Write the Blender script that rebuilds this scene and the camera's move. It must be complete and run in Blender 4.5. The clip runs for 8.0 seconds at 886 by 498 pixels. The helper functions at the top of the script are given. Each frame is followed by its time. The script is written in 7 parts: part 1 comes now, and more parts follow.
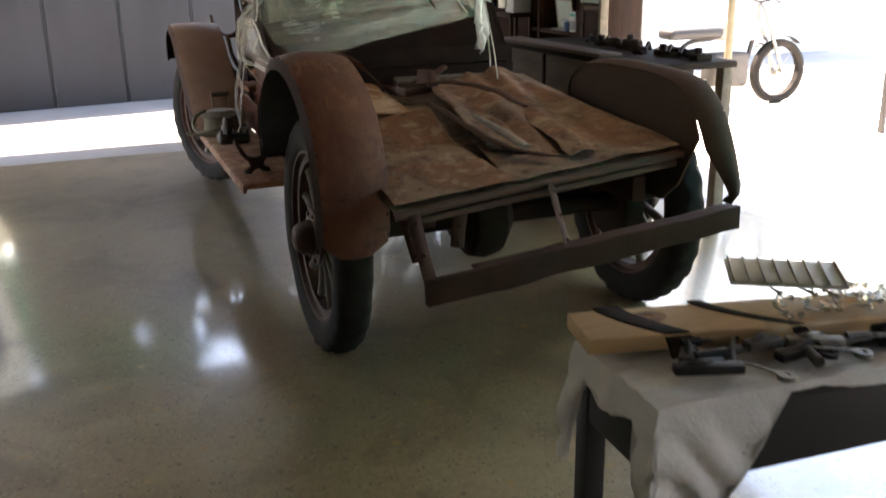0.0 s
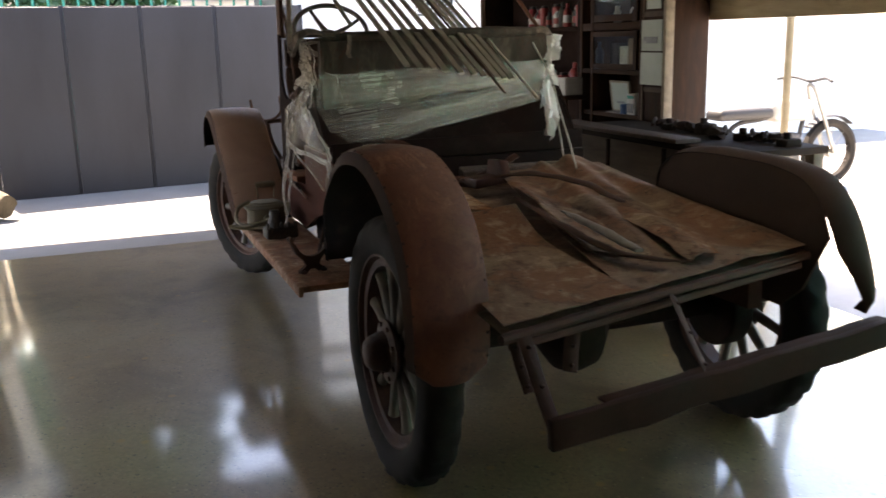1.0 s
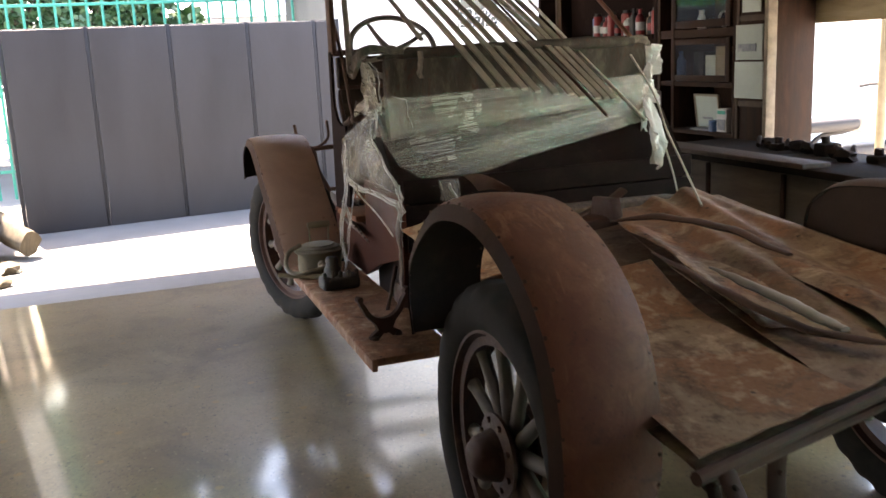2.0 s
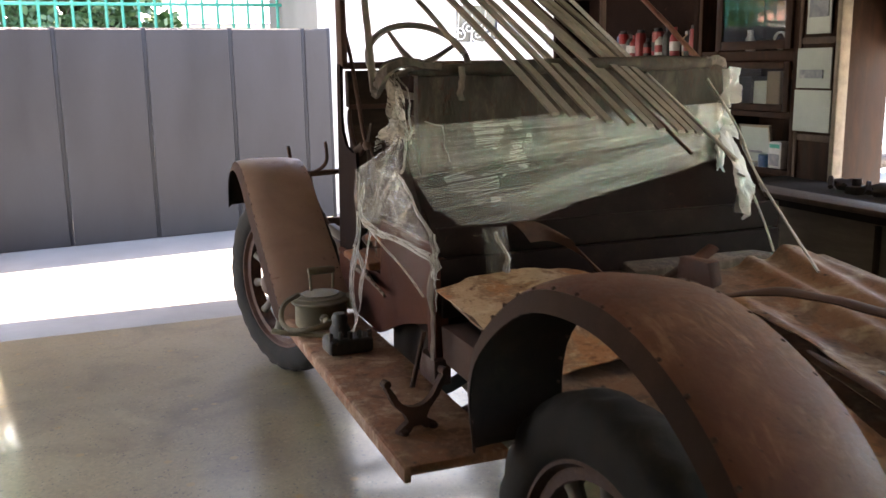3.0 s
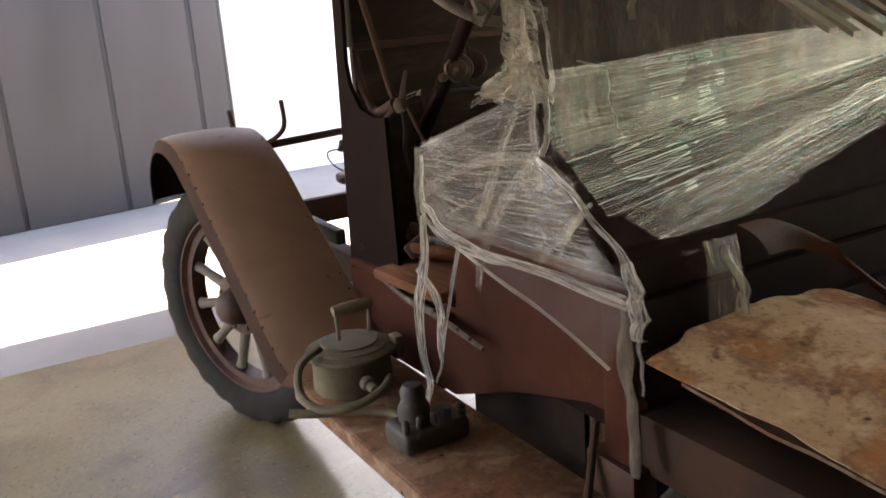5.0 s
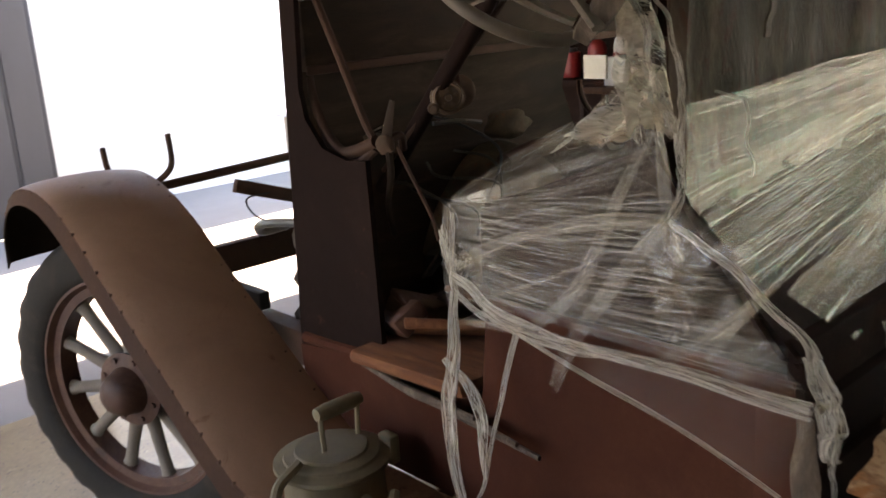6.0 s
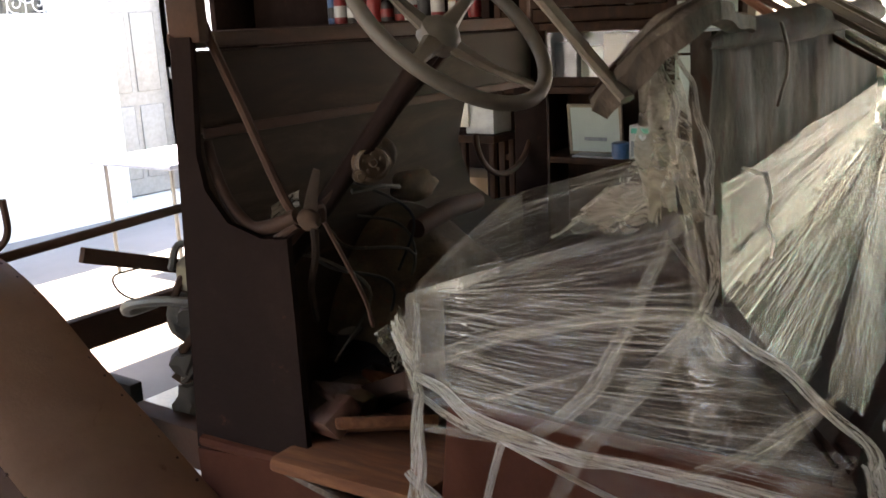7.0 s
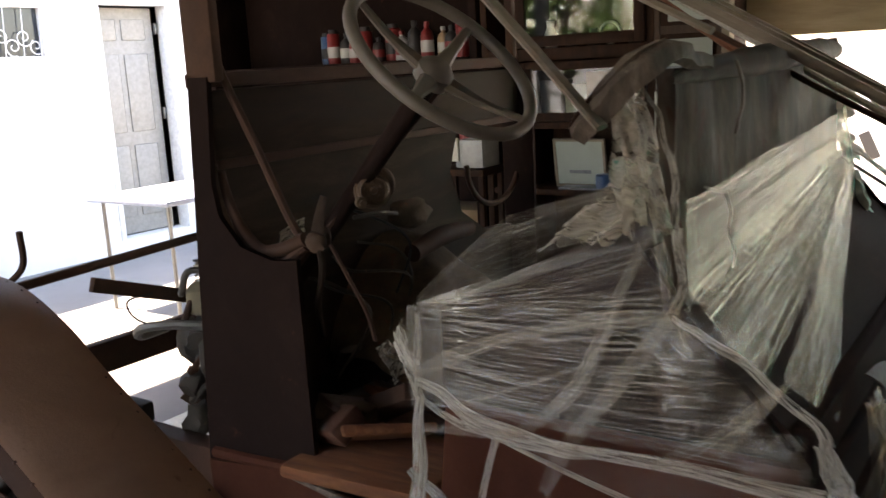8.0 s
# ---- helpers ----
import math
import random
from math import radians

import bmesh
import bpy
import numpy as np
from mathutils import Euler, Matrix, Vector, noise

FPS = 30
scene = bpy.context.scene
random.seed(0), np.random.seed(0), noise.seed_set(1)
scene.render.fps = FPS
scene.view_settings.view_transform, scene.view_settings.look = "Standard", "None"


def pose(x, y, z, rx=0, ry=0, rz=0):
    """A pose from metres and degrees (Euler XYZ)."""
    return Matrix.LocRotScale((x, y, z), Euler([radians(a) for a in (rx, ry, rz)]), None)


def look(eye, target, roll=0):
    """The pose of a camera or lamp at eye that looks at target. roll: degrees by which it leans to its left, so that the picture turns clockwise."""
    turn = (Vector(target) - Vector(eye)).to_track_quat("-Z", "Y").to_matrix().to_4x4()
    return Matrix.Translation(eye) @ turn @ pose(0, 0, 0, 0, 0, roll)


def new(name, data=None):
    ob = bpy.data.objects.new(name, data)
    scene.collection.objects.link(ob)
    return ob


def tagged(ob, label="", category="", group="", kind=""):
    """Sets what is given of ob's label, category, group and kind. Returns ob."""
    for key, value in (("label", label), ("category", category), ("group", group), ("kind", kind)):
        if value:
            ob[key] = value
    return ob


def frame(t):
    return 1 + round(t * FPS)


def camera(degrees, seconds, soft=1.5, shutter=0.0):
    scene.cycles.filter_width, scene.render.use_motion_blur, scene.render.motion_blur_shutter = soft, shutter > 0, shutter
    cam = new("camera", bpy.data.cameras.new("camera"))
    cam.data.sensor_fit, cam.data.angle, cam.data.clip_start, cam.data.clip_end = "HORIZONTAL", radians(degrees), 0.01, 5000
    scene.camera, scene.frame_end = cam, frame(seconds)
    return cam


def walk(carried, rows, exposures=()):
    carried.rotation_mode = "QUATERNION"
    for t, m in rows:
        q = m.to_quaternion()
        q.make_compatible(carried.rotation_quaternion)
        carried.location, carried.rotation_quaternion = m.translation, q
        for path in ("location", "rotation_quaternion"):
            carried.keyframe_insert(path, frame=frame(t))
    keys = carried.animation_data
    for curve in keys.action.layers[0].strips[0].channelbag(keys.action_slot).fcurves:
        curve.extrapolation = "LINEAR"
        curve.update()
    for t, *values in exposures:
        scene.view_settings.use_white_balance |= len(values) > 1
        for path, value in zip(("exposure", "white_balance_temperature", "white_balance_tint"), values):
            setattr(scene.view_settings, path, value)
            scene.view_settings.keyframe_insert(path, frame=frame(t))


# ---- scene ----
cam = camera(51.7, 8.0, 1.5, 0.3)
METRES, EYE, TILT, LEAN, TURN = 4.46, 1.43, 0.0, 0.0, -21.3
ROWS = [
    (0.0, 0.0, 0.0, 0.0, -0.28, -17.8, 0.88),
    (0.5, -0.0327, 0.0477, 0.003, -1.82, -13.82, 0.43),
    (1.0, -0.0585, 0.0953, 0.0007, 0.32, -13.01, 1.32),
    (1.5, -0.0782, 0.165, 0.0059, 3.38, -13.55, 1.55),
    (2.0, -0.1144, 0.2442, 0.0055, 1.69, -12.27, 2.73),
    (2.2, -0.1249, 0.2724, 0.0055, 1.26, -11.82, 1.43),
    (3.3, -0.1832, 0.4409, 0.0078, -1.01, -11.24, 0.75),
    (3.5, -0.1953, 0.4652, 0.0076, -2.05, -11.23, 0.37),
    (4.0, -0.2207, 0.5406, 0.0039, -1.1, -13.78, -0.55),
    (4.2, -0.2340, 0.5660, 0.0062, -1.40, -16.40, 0.10),
    (5.3, -0.305, 0.7181, -0.0018, -12.73, -15.33, 4.27),
    (5.5, -0.316, 0.743, 0.0013, -15.2, -15.61, 3.3),
    (6.0, -0.3524, 0.8016, 0.0015, -21.56, -15.54, 3.58),
    (6.5, -0.36, 0.8474, 0.0024, -27.97, -13.76, 2.67),
    (6.7, -0.3635, 0.8571, 0.0052, -29.96, -14.03, 2.31),
    (7.0, -0.3757, 0.8683, 0.0099, -33.62, -13.92, 2.69),
    (7.5, -0.3928, 0.8702, 0.012, -33.78, -10.92, 3.61),
    (8.0, -0.3957, 0.8435, 0.0102, -34.42, -11.61, 3.11),
]
walk(cam, [(t, pose(-1.50, -3.22, EYE, TILT, LEAN, TURN) @ pose(METRES * x, METRES * y, METRES * z, 90 + pitch, roll, yaw)) for t, x, y, z, yaw, pitch, roll in ROWS], exposures=[(0.0, 3.60, 7900, 19), (0.5, 3.08, 7800, 19), (1.0, 3.16, 7800, 20), (2.0, 3.82, 7900, 21), (3.5, 3.94, 8000, 22), (5.5, 3.90, 8500, 23), (6.2, 3.72, 8100, 21), (7.0, 3.74, 7900, 20), (7.5, 3.66, 7950, 20), (8.0, 3.32, 7850, 20)])

# ---- world, sun ----
world = bpy.data.worlds.new("world")
scene.world = world
world.use_nodes = True
wn = world.node_tree
sky = wn.nodes.new("ShaderNodeTexSky")
sky.sky_type = "NISHITA"
sky.sun_disc = False
SUN_TO = Vector((-0.12, 0.46, 1.0)).normalized()
sky.sun_elevation = math.asin(SUN_TO.z)
sky.sun_rotation = math.atan2(SUN_TO.x, SUN_TO.y)
wn.nodes["Background"].inputs["Strength"].default_value = 0.15
wn.links.new(sky.outputs["Color"], wn.nodes["Background"].inputs["Color"])
sun_data = bpy.data.lights.new("sun", "SUN")
sun_data.energy, sun_data.angle, sun_data.color = 5.0, radians(0.55), (1.0, 0.95, 0.87)
sun = new("sun", sun_data)
sun.matrix_world = look((0, 0, 20), Vector((0, 0, 20)) - SUN_TO)

# ---- materials ----


def shader(name):
    m = bpy.data.materials.new(name)
    m.use_nodes = True
    return m, m.node_tree, m.node_tree.nodes["Principled BSDF"]


def node(nt, kind, **props):
    n = nt.nodes.new("ShaderNode" + kind)
    for k, v in props.items():
        n.inputs[k.replace("_", " ")].default_value = v
    return n


def coords(nt, scale=(1, 1, 1), kind="Object"):
    tc = nt.nodes.new("ShaderNodeTexCoord")
    mp = nt.nodes.new("ShaderNodeMapping")
    mp.inputs["Scale"].default_value = scale
    nt.links.new(tc.outputs[kind], mp.inputs["Vector"])
    return mp.outputs["Vector"]


def noise_tex(nt, vec, scale, detail=6, rough=0.6, distort=0.0):
    n = node(nt, "TexNoise", Scale=scale, Detail=detail, Roughness=rough, Distortion=distort)
    nt.links.new(vec, n.inputs["Vector"])
    return n.outputs["Fac"]


def ramp(nt, fac, stops):
    n = nt.nodes.new("ShaderNodeValToRGB")
    e = n.color_ramp.elements
    while len(e) < len(stops):
        e.new(0.5)
    for el, (p, c) in zip(e, stops):
        el.position = p
        el.color = (*c, 1) if len(c) == 3 else c
    nt.links.new(fac, n.inputs["Fac"])
    return n.outputs["Color"]


def mix(nt, fac, a, b, blend="MIX"):
    n = nt.nodes.new("ShaderNodeMix")
    n.data_type, n.blend_type = "RGBA", blend
    for sock, v in ((n.inputs[0], fac), (n.inputs[6], a), (n.inputs[7], b)):
        if isinstance(v, (int, float)):
            sock.default_value = v
        elif isinstance(v, tuple):
            sock.default_value = (*v, 1)
        else:
            nt.links.new(v, sock)
    return n.outputs[2]


def bump(nt, bsdf, height, strength=0.3, dist=0.01):
    b = node(nt, "Bump", Strength=strength, Distance=dist)
    nt.links.new(height, b.inputs["Height"])
    nt.links.new(b.outputs["Normal"], bsdf.inputs["Normal"])


def grey(v):
    return (v, v, v)


def speckled(name, dark, mid, light, scale=4.0, rough=(0.6, 0.85), metal=0.0, bump_s=0.25, stretch=(1, 1, 1), fine=60.0, spots=None, spec=0.5):
    """A worn surface: large patches, fine grain, optional spots of another colour."""
    m, nt, b = shader(name)
    v = coords(nt, stretch)
    big = noise_tex(nt, v, scale, 8, 0.65, 0.4)
    small = noise_tex(nt, v, fine, 5, 0.7)
    col = ramp(nt, big, [(0.3, dark), (0.5, mid), (0.72, light)])
    col = mix(nt, ramp(nt, small, [(0.35, grey(0.0)), (0.65, grey(0.5))]), col, mid)
    if spots:
        sp = noise_tex(nt, v, scale * 3.1, 7, 0.75, 0.8)
        col = mix(nt, ramp(nt, sp, [(spots[1], grey(0)), (spots[1] + 0.08, grey(1))]), col, spots[0])
    rnd = nt.nodes.new("ShaderNodeObjectInfo")
    hv = node(nt, "HueSaturation")
    mr = node(nt, "MapRange")
    mr.inputs["To Min"].default_value, mr.inputs["To Max"].default_value = 0.85, 1.12
    nt.links.new(rnd.outputs["Random"], mr.inputs["Value"])
    nt.links.new(mr.outputs["Result"], hv.inputs["Value"])
    nt.links.new(col, hv.inputs["Color"])
    nt.links.new(hv.outputs["Color"], b.inputs["Base Color"])
    nt.links.new(ramp(nt, big, [(0.3, grey(rough[0])), (0.7, grey(rough[1]))]), b.inputs["Roughness"])
    b.inputs["Metallic"].default_value = metal
    b.inputs["Specular IOR Level"].default_value = spec
    bump(nt, b, mix(nt, 0.35, small, big), bump_s, 0.006)
    return m


def plain(name, col, rough=0.5, metal=0.0, vary=0.12, scale=25.0, bump_s=0.1):
    m, nt, b = shader(name)
    v = coords(nt)
    n = noise_tex(nt, v, scale, 6, 0.65)
    lo, hi = tuple(c * (1 - vary) for c in col), tuple(min(1, c * (1 + vary)) for c in col)
    nt.links.new(ramp(nt, n, [(0.35, lo), (0.65, hi)]), b.inputs["Base Color"])
    b.inputs["Roughness"].default_value, b.inputs["Metallic"].default_value = rough, metal
    bump(nt, b, n, bump_s, 0.004)
    return m


def make_floor():
    """Old polished concrete: cloudy stains, exposed aggregate, oil spots, worn gloss."""
    m, nt, b = shader("polished_concrete")
    v = coords(nt)
    big = noise_tex(nt, v, 1.0, 7, 0.58, 0.6)
    med = noise_tex(nt, v, 5.0, 6, 0.55, 0.3)
    fine = noise_tex(nt, v, 55.0, 5, 0.7)
    agg = node(nt, "TexVoronoi", Scale=85.0)
    nt.links.new(v, agg.inputs["Vector"])
    agg_c = ramp(nt, agg.outputs["Color"], [(0.1, (0.12, 0.092, 0.046)), (0.5, (0.32, 0.268, 0.155)), (0.9, (0.52, 0.45, 0.30))])
    col = ramp(nt, big, [(0.25, (0.20, 0.155, 0.088)), (0.42, (0.285, 0.232, 0.143)), (0.55, (0.345, 0.293, 0.195)), (0.75, (0.43, 0.385, 0.28))])
    col = mix(nt, ramp(nt, med, [(0.30, grey(0.14)), (0.72, grey(0.34))]), col, agg_c)
    col = mix(nt, ramp(nt, fine, [(0.34, grey(0.30)), (0.46, grey(0))]), col, (0.11, 0.085, 0.05))
    scuff = noise_tex(nt, coords(nt, (9, 1.6, 1)), 1.0, 5, 0.6, 0.6)
    col = mix(nt, ramp(nt, scuff, [(0.52, grey(0)), (0.80, grey(0.30))]), col, (0.42, 0.38, 0.29))
    oil = noise_tex(nt, v, 2.2, 5, 0.55, 0.8)
    col = mix(nt, ramp(nt, oil, [(0.48, grey(0)), (0.70, grey(0.75))]), col, (0.11, 0.078, 0.038))
    dots = node(nt, "TexVoronoi", Scale=4.2)
    dots.voronoi_dimensions = "2D"
    nt.links.new(v, dots.inputs["Vector"])
    col = mix(nt, ramp(nt, dots.outputs["Distance"], [(0.02, grey(0.7)), (0.045, grey(0))]), col, (0.05, 0.038, 0.022))
    drips = node(nt, "TexVoronoi", Scale=2.6)
    drips.voronoi_dimensions = "2D"
    nt.links.new(v, drips.inputs["Vector"])
    col = mix(nt, ramp(nt, drips.outputs["Distance"], [(0.03, grey(0.8)), (0.05, grey(0))]), col, (0.45, 0.30, 0.10))
    chips = node(nt, "TexVoronoi", Scale=34.0)
    chips.voronoi_dimensions = "2D"
    nt.links.new(v, chips.inputs["Vector"])
    sparse = ramp(nt, noise_tex(nt, v, 21.0, 3, 0.6), [(0.50, grey(0)), (0.58, grey(1.0))])
    col = mix(nt, mix(nt, 1.0, ramp(nt, chips.outputs["Distance"], [(0.10, grey(0.85)), (0.17, grey(0))]), sparse, "MULTIPLY"), col, (0.045, 0.035, 0.022))
    pale = node(nt, "TexVoronoi", Scale=19.0)
    pale.voronoi_dimensions = "2D"
    nt.links.new(v, pale.inputs["Vector"])
    col = mix(nt, mix(nt, 1.0, ramp(nt, pale.outputs["Distance"], [(0.07, grey(0.6)), (0.13, grey(0))]), sparse, "MULTIPLY"), col, (0.50, 0.46, 0.36))
    col = mix(nt, 1.0, col, (0.80, 0.70, 0.53), "MULTIPLY")
    nt.links.new(col, b.inputs["Base Color"])
    nt.links.new(ramp(nt, mix(nt, 0.5, big, med), [(0.3, grey(0.30)), (0.7, grey(0.42))]), b.inputs["Roughness"])
    nt.links.new(ramp(nt, mix(nt, 0.5, big, med), [(0.3, grey(0.05)), (0.7, grey(0.15))]), b.inputs["Coat Roughness"])
    b.inputs["Coat Weight"].default_value = 0.8
    b.inputs["Coat IOR"].default_value = 1.6
    b.inputs["Specular IOR Level"].default_value = 1.0
    bump(nt, b, mix(nt, 0.3, med, fine), 0.08, 0.004)
    return m


def make_stained(name, base, rust, dark, pale, scale=3.0):
    """Sheet steel gone patchy: rust clouds with dark rims, pale scuffs, dirt specks and pin holes."""
    m, nt, b = shader(name)
    v = coords(nt)
    big = noise_tex(nt, v, scale, 8, 0.60, 0.35)
    med = noise_tex(nt, v, scale * 3.7, 8, 0.66, 0.3)
    fine = noise_tex(nt, v, 75.0, 5, 0.75)
    col = mix(nt, ramp(nt, big, [(0.44, grey(0)), (0.53, grey(1))]), base, rust)
    col = mix(nt, ramp(nt, big, [(0.455, grey(0)), (0.485, grey(0.55)), (0.53, grey(0))]), col, dark)
    col = mix(nt, ramp(nt, med, [(0.54, grey(0)), (0.66, grey(0.8))]), col, pale)
    col = mix(nt, ramp(nt, med, [(0.34, grey(0.85)), (0.44, grey(0))]), col, dark)
    col = mix(nt, ramp(nt, fine, [(0.34, grey(0.6)), (0.46, grey(0))]), col, dark)
    col = mix(nt, ramp(nt, fine, [(0.56, grey(0)), (0.70, grey(0.4))]), col, pale)
    dots = node(nt, "TexVoronoi", Scale=11.0)
    nt.links.new(v, dots.inputs["Vector"])
    col = mix(nt, ramp(nt, dots.outputs["Distance"], [(0.05, grey(0.9)), (0.08, grey(0))]), col, (0.015, 0.009, 0.006))
    nt.links.new(col, b.inputs["Base Color"])
    nt.links.new(ramp(nt, med, [(0.3, grey(0.9)), (0.7, grey(0.62))]), b.inputs["Roughness"])
    b.inputs["Specular IOR Level"].default_value = 0.3
    bump(nt, b, mix(nt, 0.4, med, fine), 0.5, 0.005)
    return m


def make_film(name, haze_amount, streak_amount, rough, gloss_amount=0.08, tint=(1.0, 1.0, 1.0), glow=(0.95, 0.70, 0.36), relief=0.007, ridged=0.0):
    """Stretch wrap: clear, with thin milky streaks along the pull and shiny wrinkles, glossier at a slant."""
    m, nt, b = shader(name)
    nt.nodes.remove(b)
    out = nt.nodes["Material Output"]
    info = nt.nodes.new("ShaderNodeObjectInfo")
    shift = node(nt, "VectorMath")
    shift.operation = "MULTIPLY_ADD"
    shift.inputs[1].default_value = (31.0, 57.0, 0.0)
    nt.links.new(info.outputs["Random"], shift.inputs[0])

    def uv_noise(sx, sy, detail, rgh, dist):
        mp = coords(nt, (sx, sy, 1), "UV")
        ad = node(nt, "VectorMath")
        nt.links.new(mp, ad.inputs[0])
        nt.links.new(shift.outputs[0], ad.inputs[1])
        return noise_tex(nt, ad.outputs[0], 1.0, detail, rgh, dist)
    st = uv_noise(2.2, 60.0, 2, 0.5, 0.35)
    st2 = uv_noise(5.0, 190.0, 2, 0.55, 0.3)
    band = uv_noise(1.6, 6.0, 5, 0.65, 0.8)
    cr = uv_noise(10.0, 16.0, 7, 0.75, 1.6)
    f1 = ramp(nt, st, [(0.61, grey(0.0)), (0.66, grey(0.4)), (0.74, grey(1.0))])
    f2 = ramp(nt, st2, [(0.60, grey(0.0)), (0.70, grey(1.0))])
    streaks = mix(nt, 1.0, mix(nt, 1.0, f1, f2, "ADD"), ramp(nt, band, [(0.40, grey(0.15)), (0.62, grey(1.0))]), "MULTIPLY")
    streaks = mix(nt, 1.0, streaks, grey(streak_amount), "MULTIPLY")
    milk = mix(nt, 1.0, streaks, ramp(nt, band, [(0.38, grey(haze_amount * 0.25)), (0.72, grey(haze_amount * 1.8))]), "ADD")
    milk = mix(nt, 1.0, milk, ramp(nt, cr, [(0.64, grey(0.0)), (0.70, grey(0.10))]), "ADD")
    clear = nt.nodes.new("ShaderNodeBsdfTransparent")
    clear.inputs["Color"].default_value = (0.93, 0.92, 0.90, 1)
    gloss = node(nt, "BsdfGlossy", Color=(*tint, 1), Roughness=rough)
    haze = node(nt, "BsdfTranslucent", Color=(*glow, 1))
    haze2 = node(nt, "BsdfDiffuse", Color=(0.82, 0.78, 0.70, 1))
    bp = node(nt, "Bump", Strength=1.0, Distance=relief)
    nt.links.new(mix(nt, 0.35, mix(nt, 0.4, st, st2), cr), bp.inputs["Height"])
    nt.links.new(bp.outputs["Normal"], gloss.inputs["Normal"])
    dif = nt.nodes.new("ShaderNodeMixShader")
    dif.inputs["Fac"].default_value = 0.55
    nt.links.new(haze.outputs[0], dif.inputs[1])
    nt.links.new(haze2.outputs[0], dif.inputs[2])
    m1 = nt.nodes.new("ShaderNodeMixShader")
    nt.links.new(milk, m1.inputs["Fac"])
    nt.links.new(clear.outputs[0], m1.inputs[1])
    nt.links.new(dif.outputs[0], m1.inputs[2])
    slant = node(nt, "LayerWeight", Blend=0.5)
    m2 = nt.nodes.new("ShaderNodeMixShader")
    shine = ramp(nt, slant.outputs["Facing"], [(0.25, grey(gloss_amount)), (0.70, grey(gloss_amount * 1.5)), (1.0, grey(min(1.0, gloss_amount * 3.0)))])
    folds = ramp(nt, mix(nt, 0.5, st2, st), [(0.44, grey(1.0 - 0.85 * ridged)), (0.54, grey(1.0)), (0.62, grey(1.0 + 3.5 * ridged))])
    nt.links.new(mix(nt, 1.0, shine, folds, "MULTIPLY"), m2.inputs["Fac"])
    nt.links.new(m1.outputs[0], m2.inputs[1])
    nt.links.new(gloss.outputs[0], m2.inputs[2])
    nt.links.new(m2.outputs[0], out.inputs["Surface"])
    return m


def make_glass(name, tint=(0.9, 0.95, 0.92), rough=0.02):
    m, nt, b = shader(name)
    b.inputs["Base Color"].default_value = (*tint, 1)
    b.inputs["Roughness"].default_value = rough
    b.inputs["Transmission Weight"].default_value = 1.0
    b.inputs["IOR"].default_value = 1.45
    return m


def make_rust(name="rusty_fender_paint", tint=(1.0, 1.0, 1.0)):
    """Old brown fender paint gone to rust, with pale dust, darker blooms and scratches."""
    m, nt, b = shader(name)
    v = coords(nt)
    big = noise_tex(nt, v, 2.2, 8, 0.62, 0.5)
    med = noise_tex(nt, v, 9.0, 8, 0.7, 0.6)
    fine = noise_tex(nt, v, 90.0, 5, 0.7)
    col = ramp(nt, big, [(0.30, (0.062, 0.024, 0.014)), (0.48, (0.120, 0.048, 0.027)), (0.70, (0.20, 0.090, 0.052))])
    col = mix(nt, ramp(nt, med, [(0.50, grey(0)), (0.64, grey(0.75))]), col, (0.20, 0.105, 0.062))
    col = mix(nt, ramp(nt, med, [(0.32, grey(0.8)), (0.42, grey(0))]), col, (0.045, 0.019, 0.012))
    col = mix(nt, ramp(nt, fine, [(0.52, grey(0)), (0.68, grey(0.30))]), col, (0.17, 0.085, 0.048))
    patch = noise_tex(nt, v, 5.0, 5, 0.6, 0.4)
    scr = noise_tex(nt, coords(nt, (26, 4, 14)), 1.0, 7, 0.78, 1.4)
    worn = mix(nt, 1.0, ramp(nt, scr, [(0.50, grey(0)), (0.62, grey(0.85))]), ramp(nt, patch, [(0.50, grey(0)), (0.62, grey(1.0))]), "MULTIPLY")
    col = mix(nt, worn, col, (0.27, 0.165, 0.10))
    pits = node(nt, "TexVoronoi", Scale=38.0)
    nt.links.new(v, pits.inputs["Vector"])
    col = mix(nt, ramp(nt, pits.outputs["Distance"], [(0.06, grey(0.55)), (0.11, grey(0))]), col, (0.035, 0.015, 0.009))
    col = mix(nt, 1.0, col, tint, "MULTIPLY")
    nt.links.new(col, b.inputs["Base Color"])
    b.inputs["Specular IOR Level"].default_value = 0.35
    nt.links.new(ramp(nt, mix(nt, 0.5, med, fine), [(0.3, grey(0.42)), (0.7, grey(0.85))]), b.inputs["Roughness"])
    bump(nt, b, mix(nt, 0.45, med, fine), 0.35, 0.006)
    return m


FLOOR = make_floor()
# Yard concrete twice: sun brightens the side yard's colour, shade darkens the drive's.
YARD_SUN = speckled("sun_toned_concrete", (0.42, 0.40, 0.36), (0.52, 0.50, 0.46), (0.60, 0.58, 0.54), 1.3, (0.8, 0.95), fine=90, bump_s=0.3)
YARD = speckled("shade_toned_concrete", (0.13, 0.128, 0.12), (0.165, 0.162, 0.155), (0.20, 0.195, 0.185), 1.3, (0.8, 0.95), fine=90, bump_s=0.3)
RUST = make_rust("rusty_fender_paint", (0.86, 0.68, 0.60))
RUST_TAN = speckled("dusty_tan_fender", (0.195, 0.108, 0.067), (0.25, 0.143, 0.092), (0.31, 0.188, 0.127), 3.0, (0.5, 0.75), fine=120, spots=((0.17, 0.085, 0.048), 0.60), bump_s=0.25, spec=0.25)
RUST_HUB = make_rust("dull_brown_rust", (0.42, 0.37, 0.35))
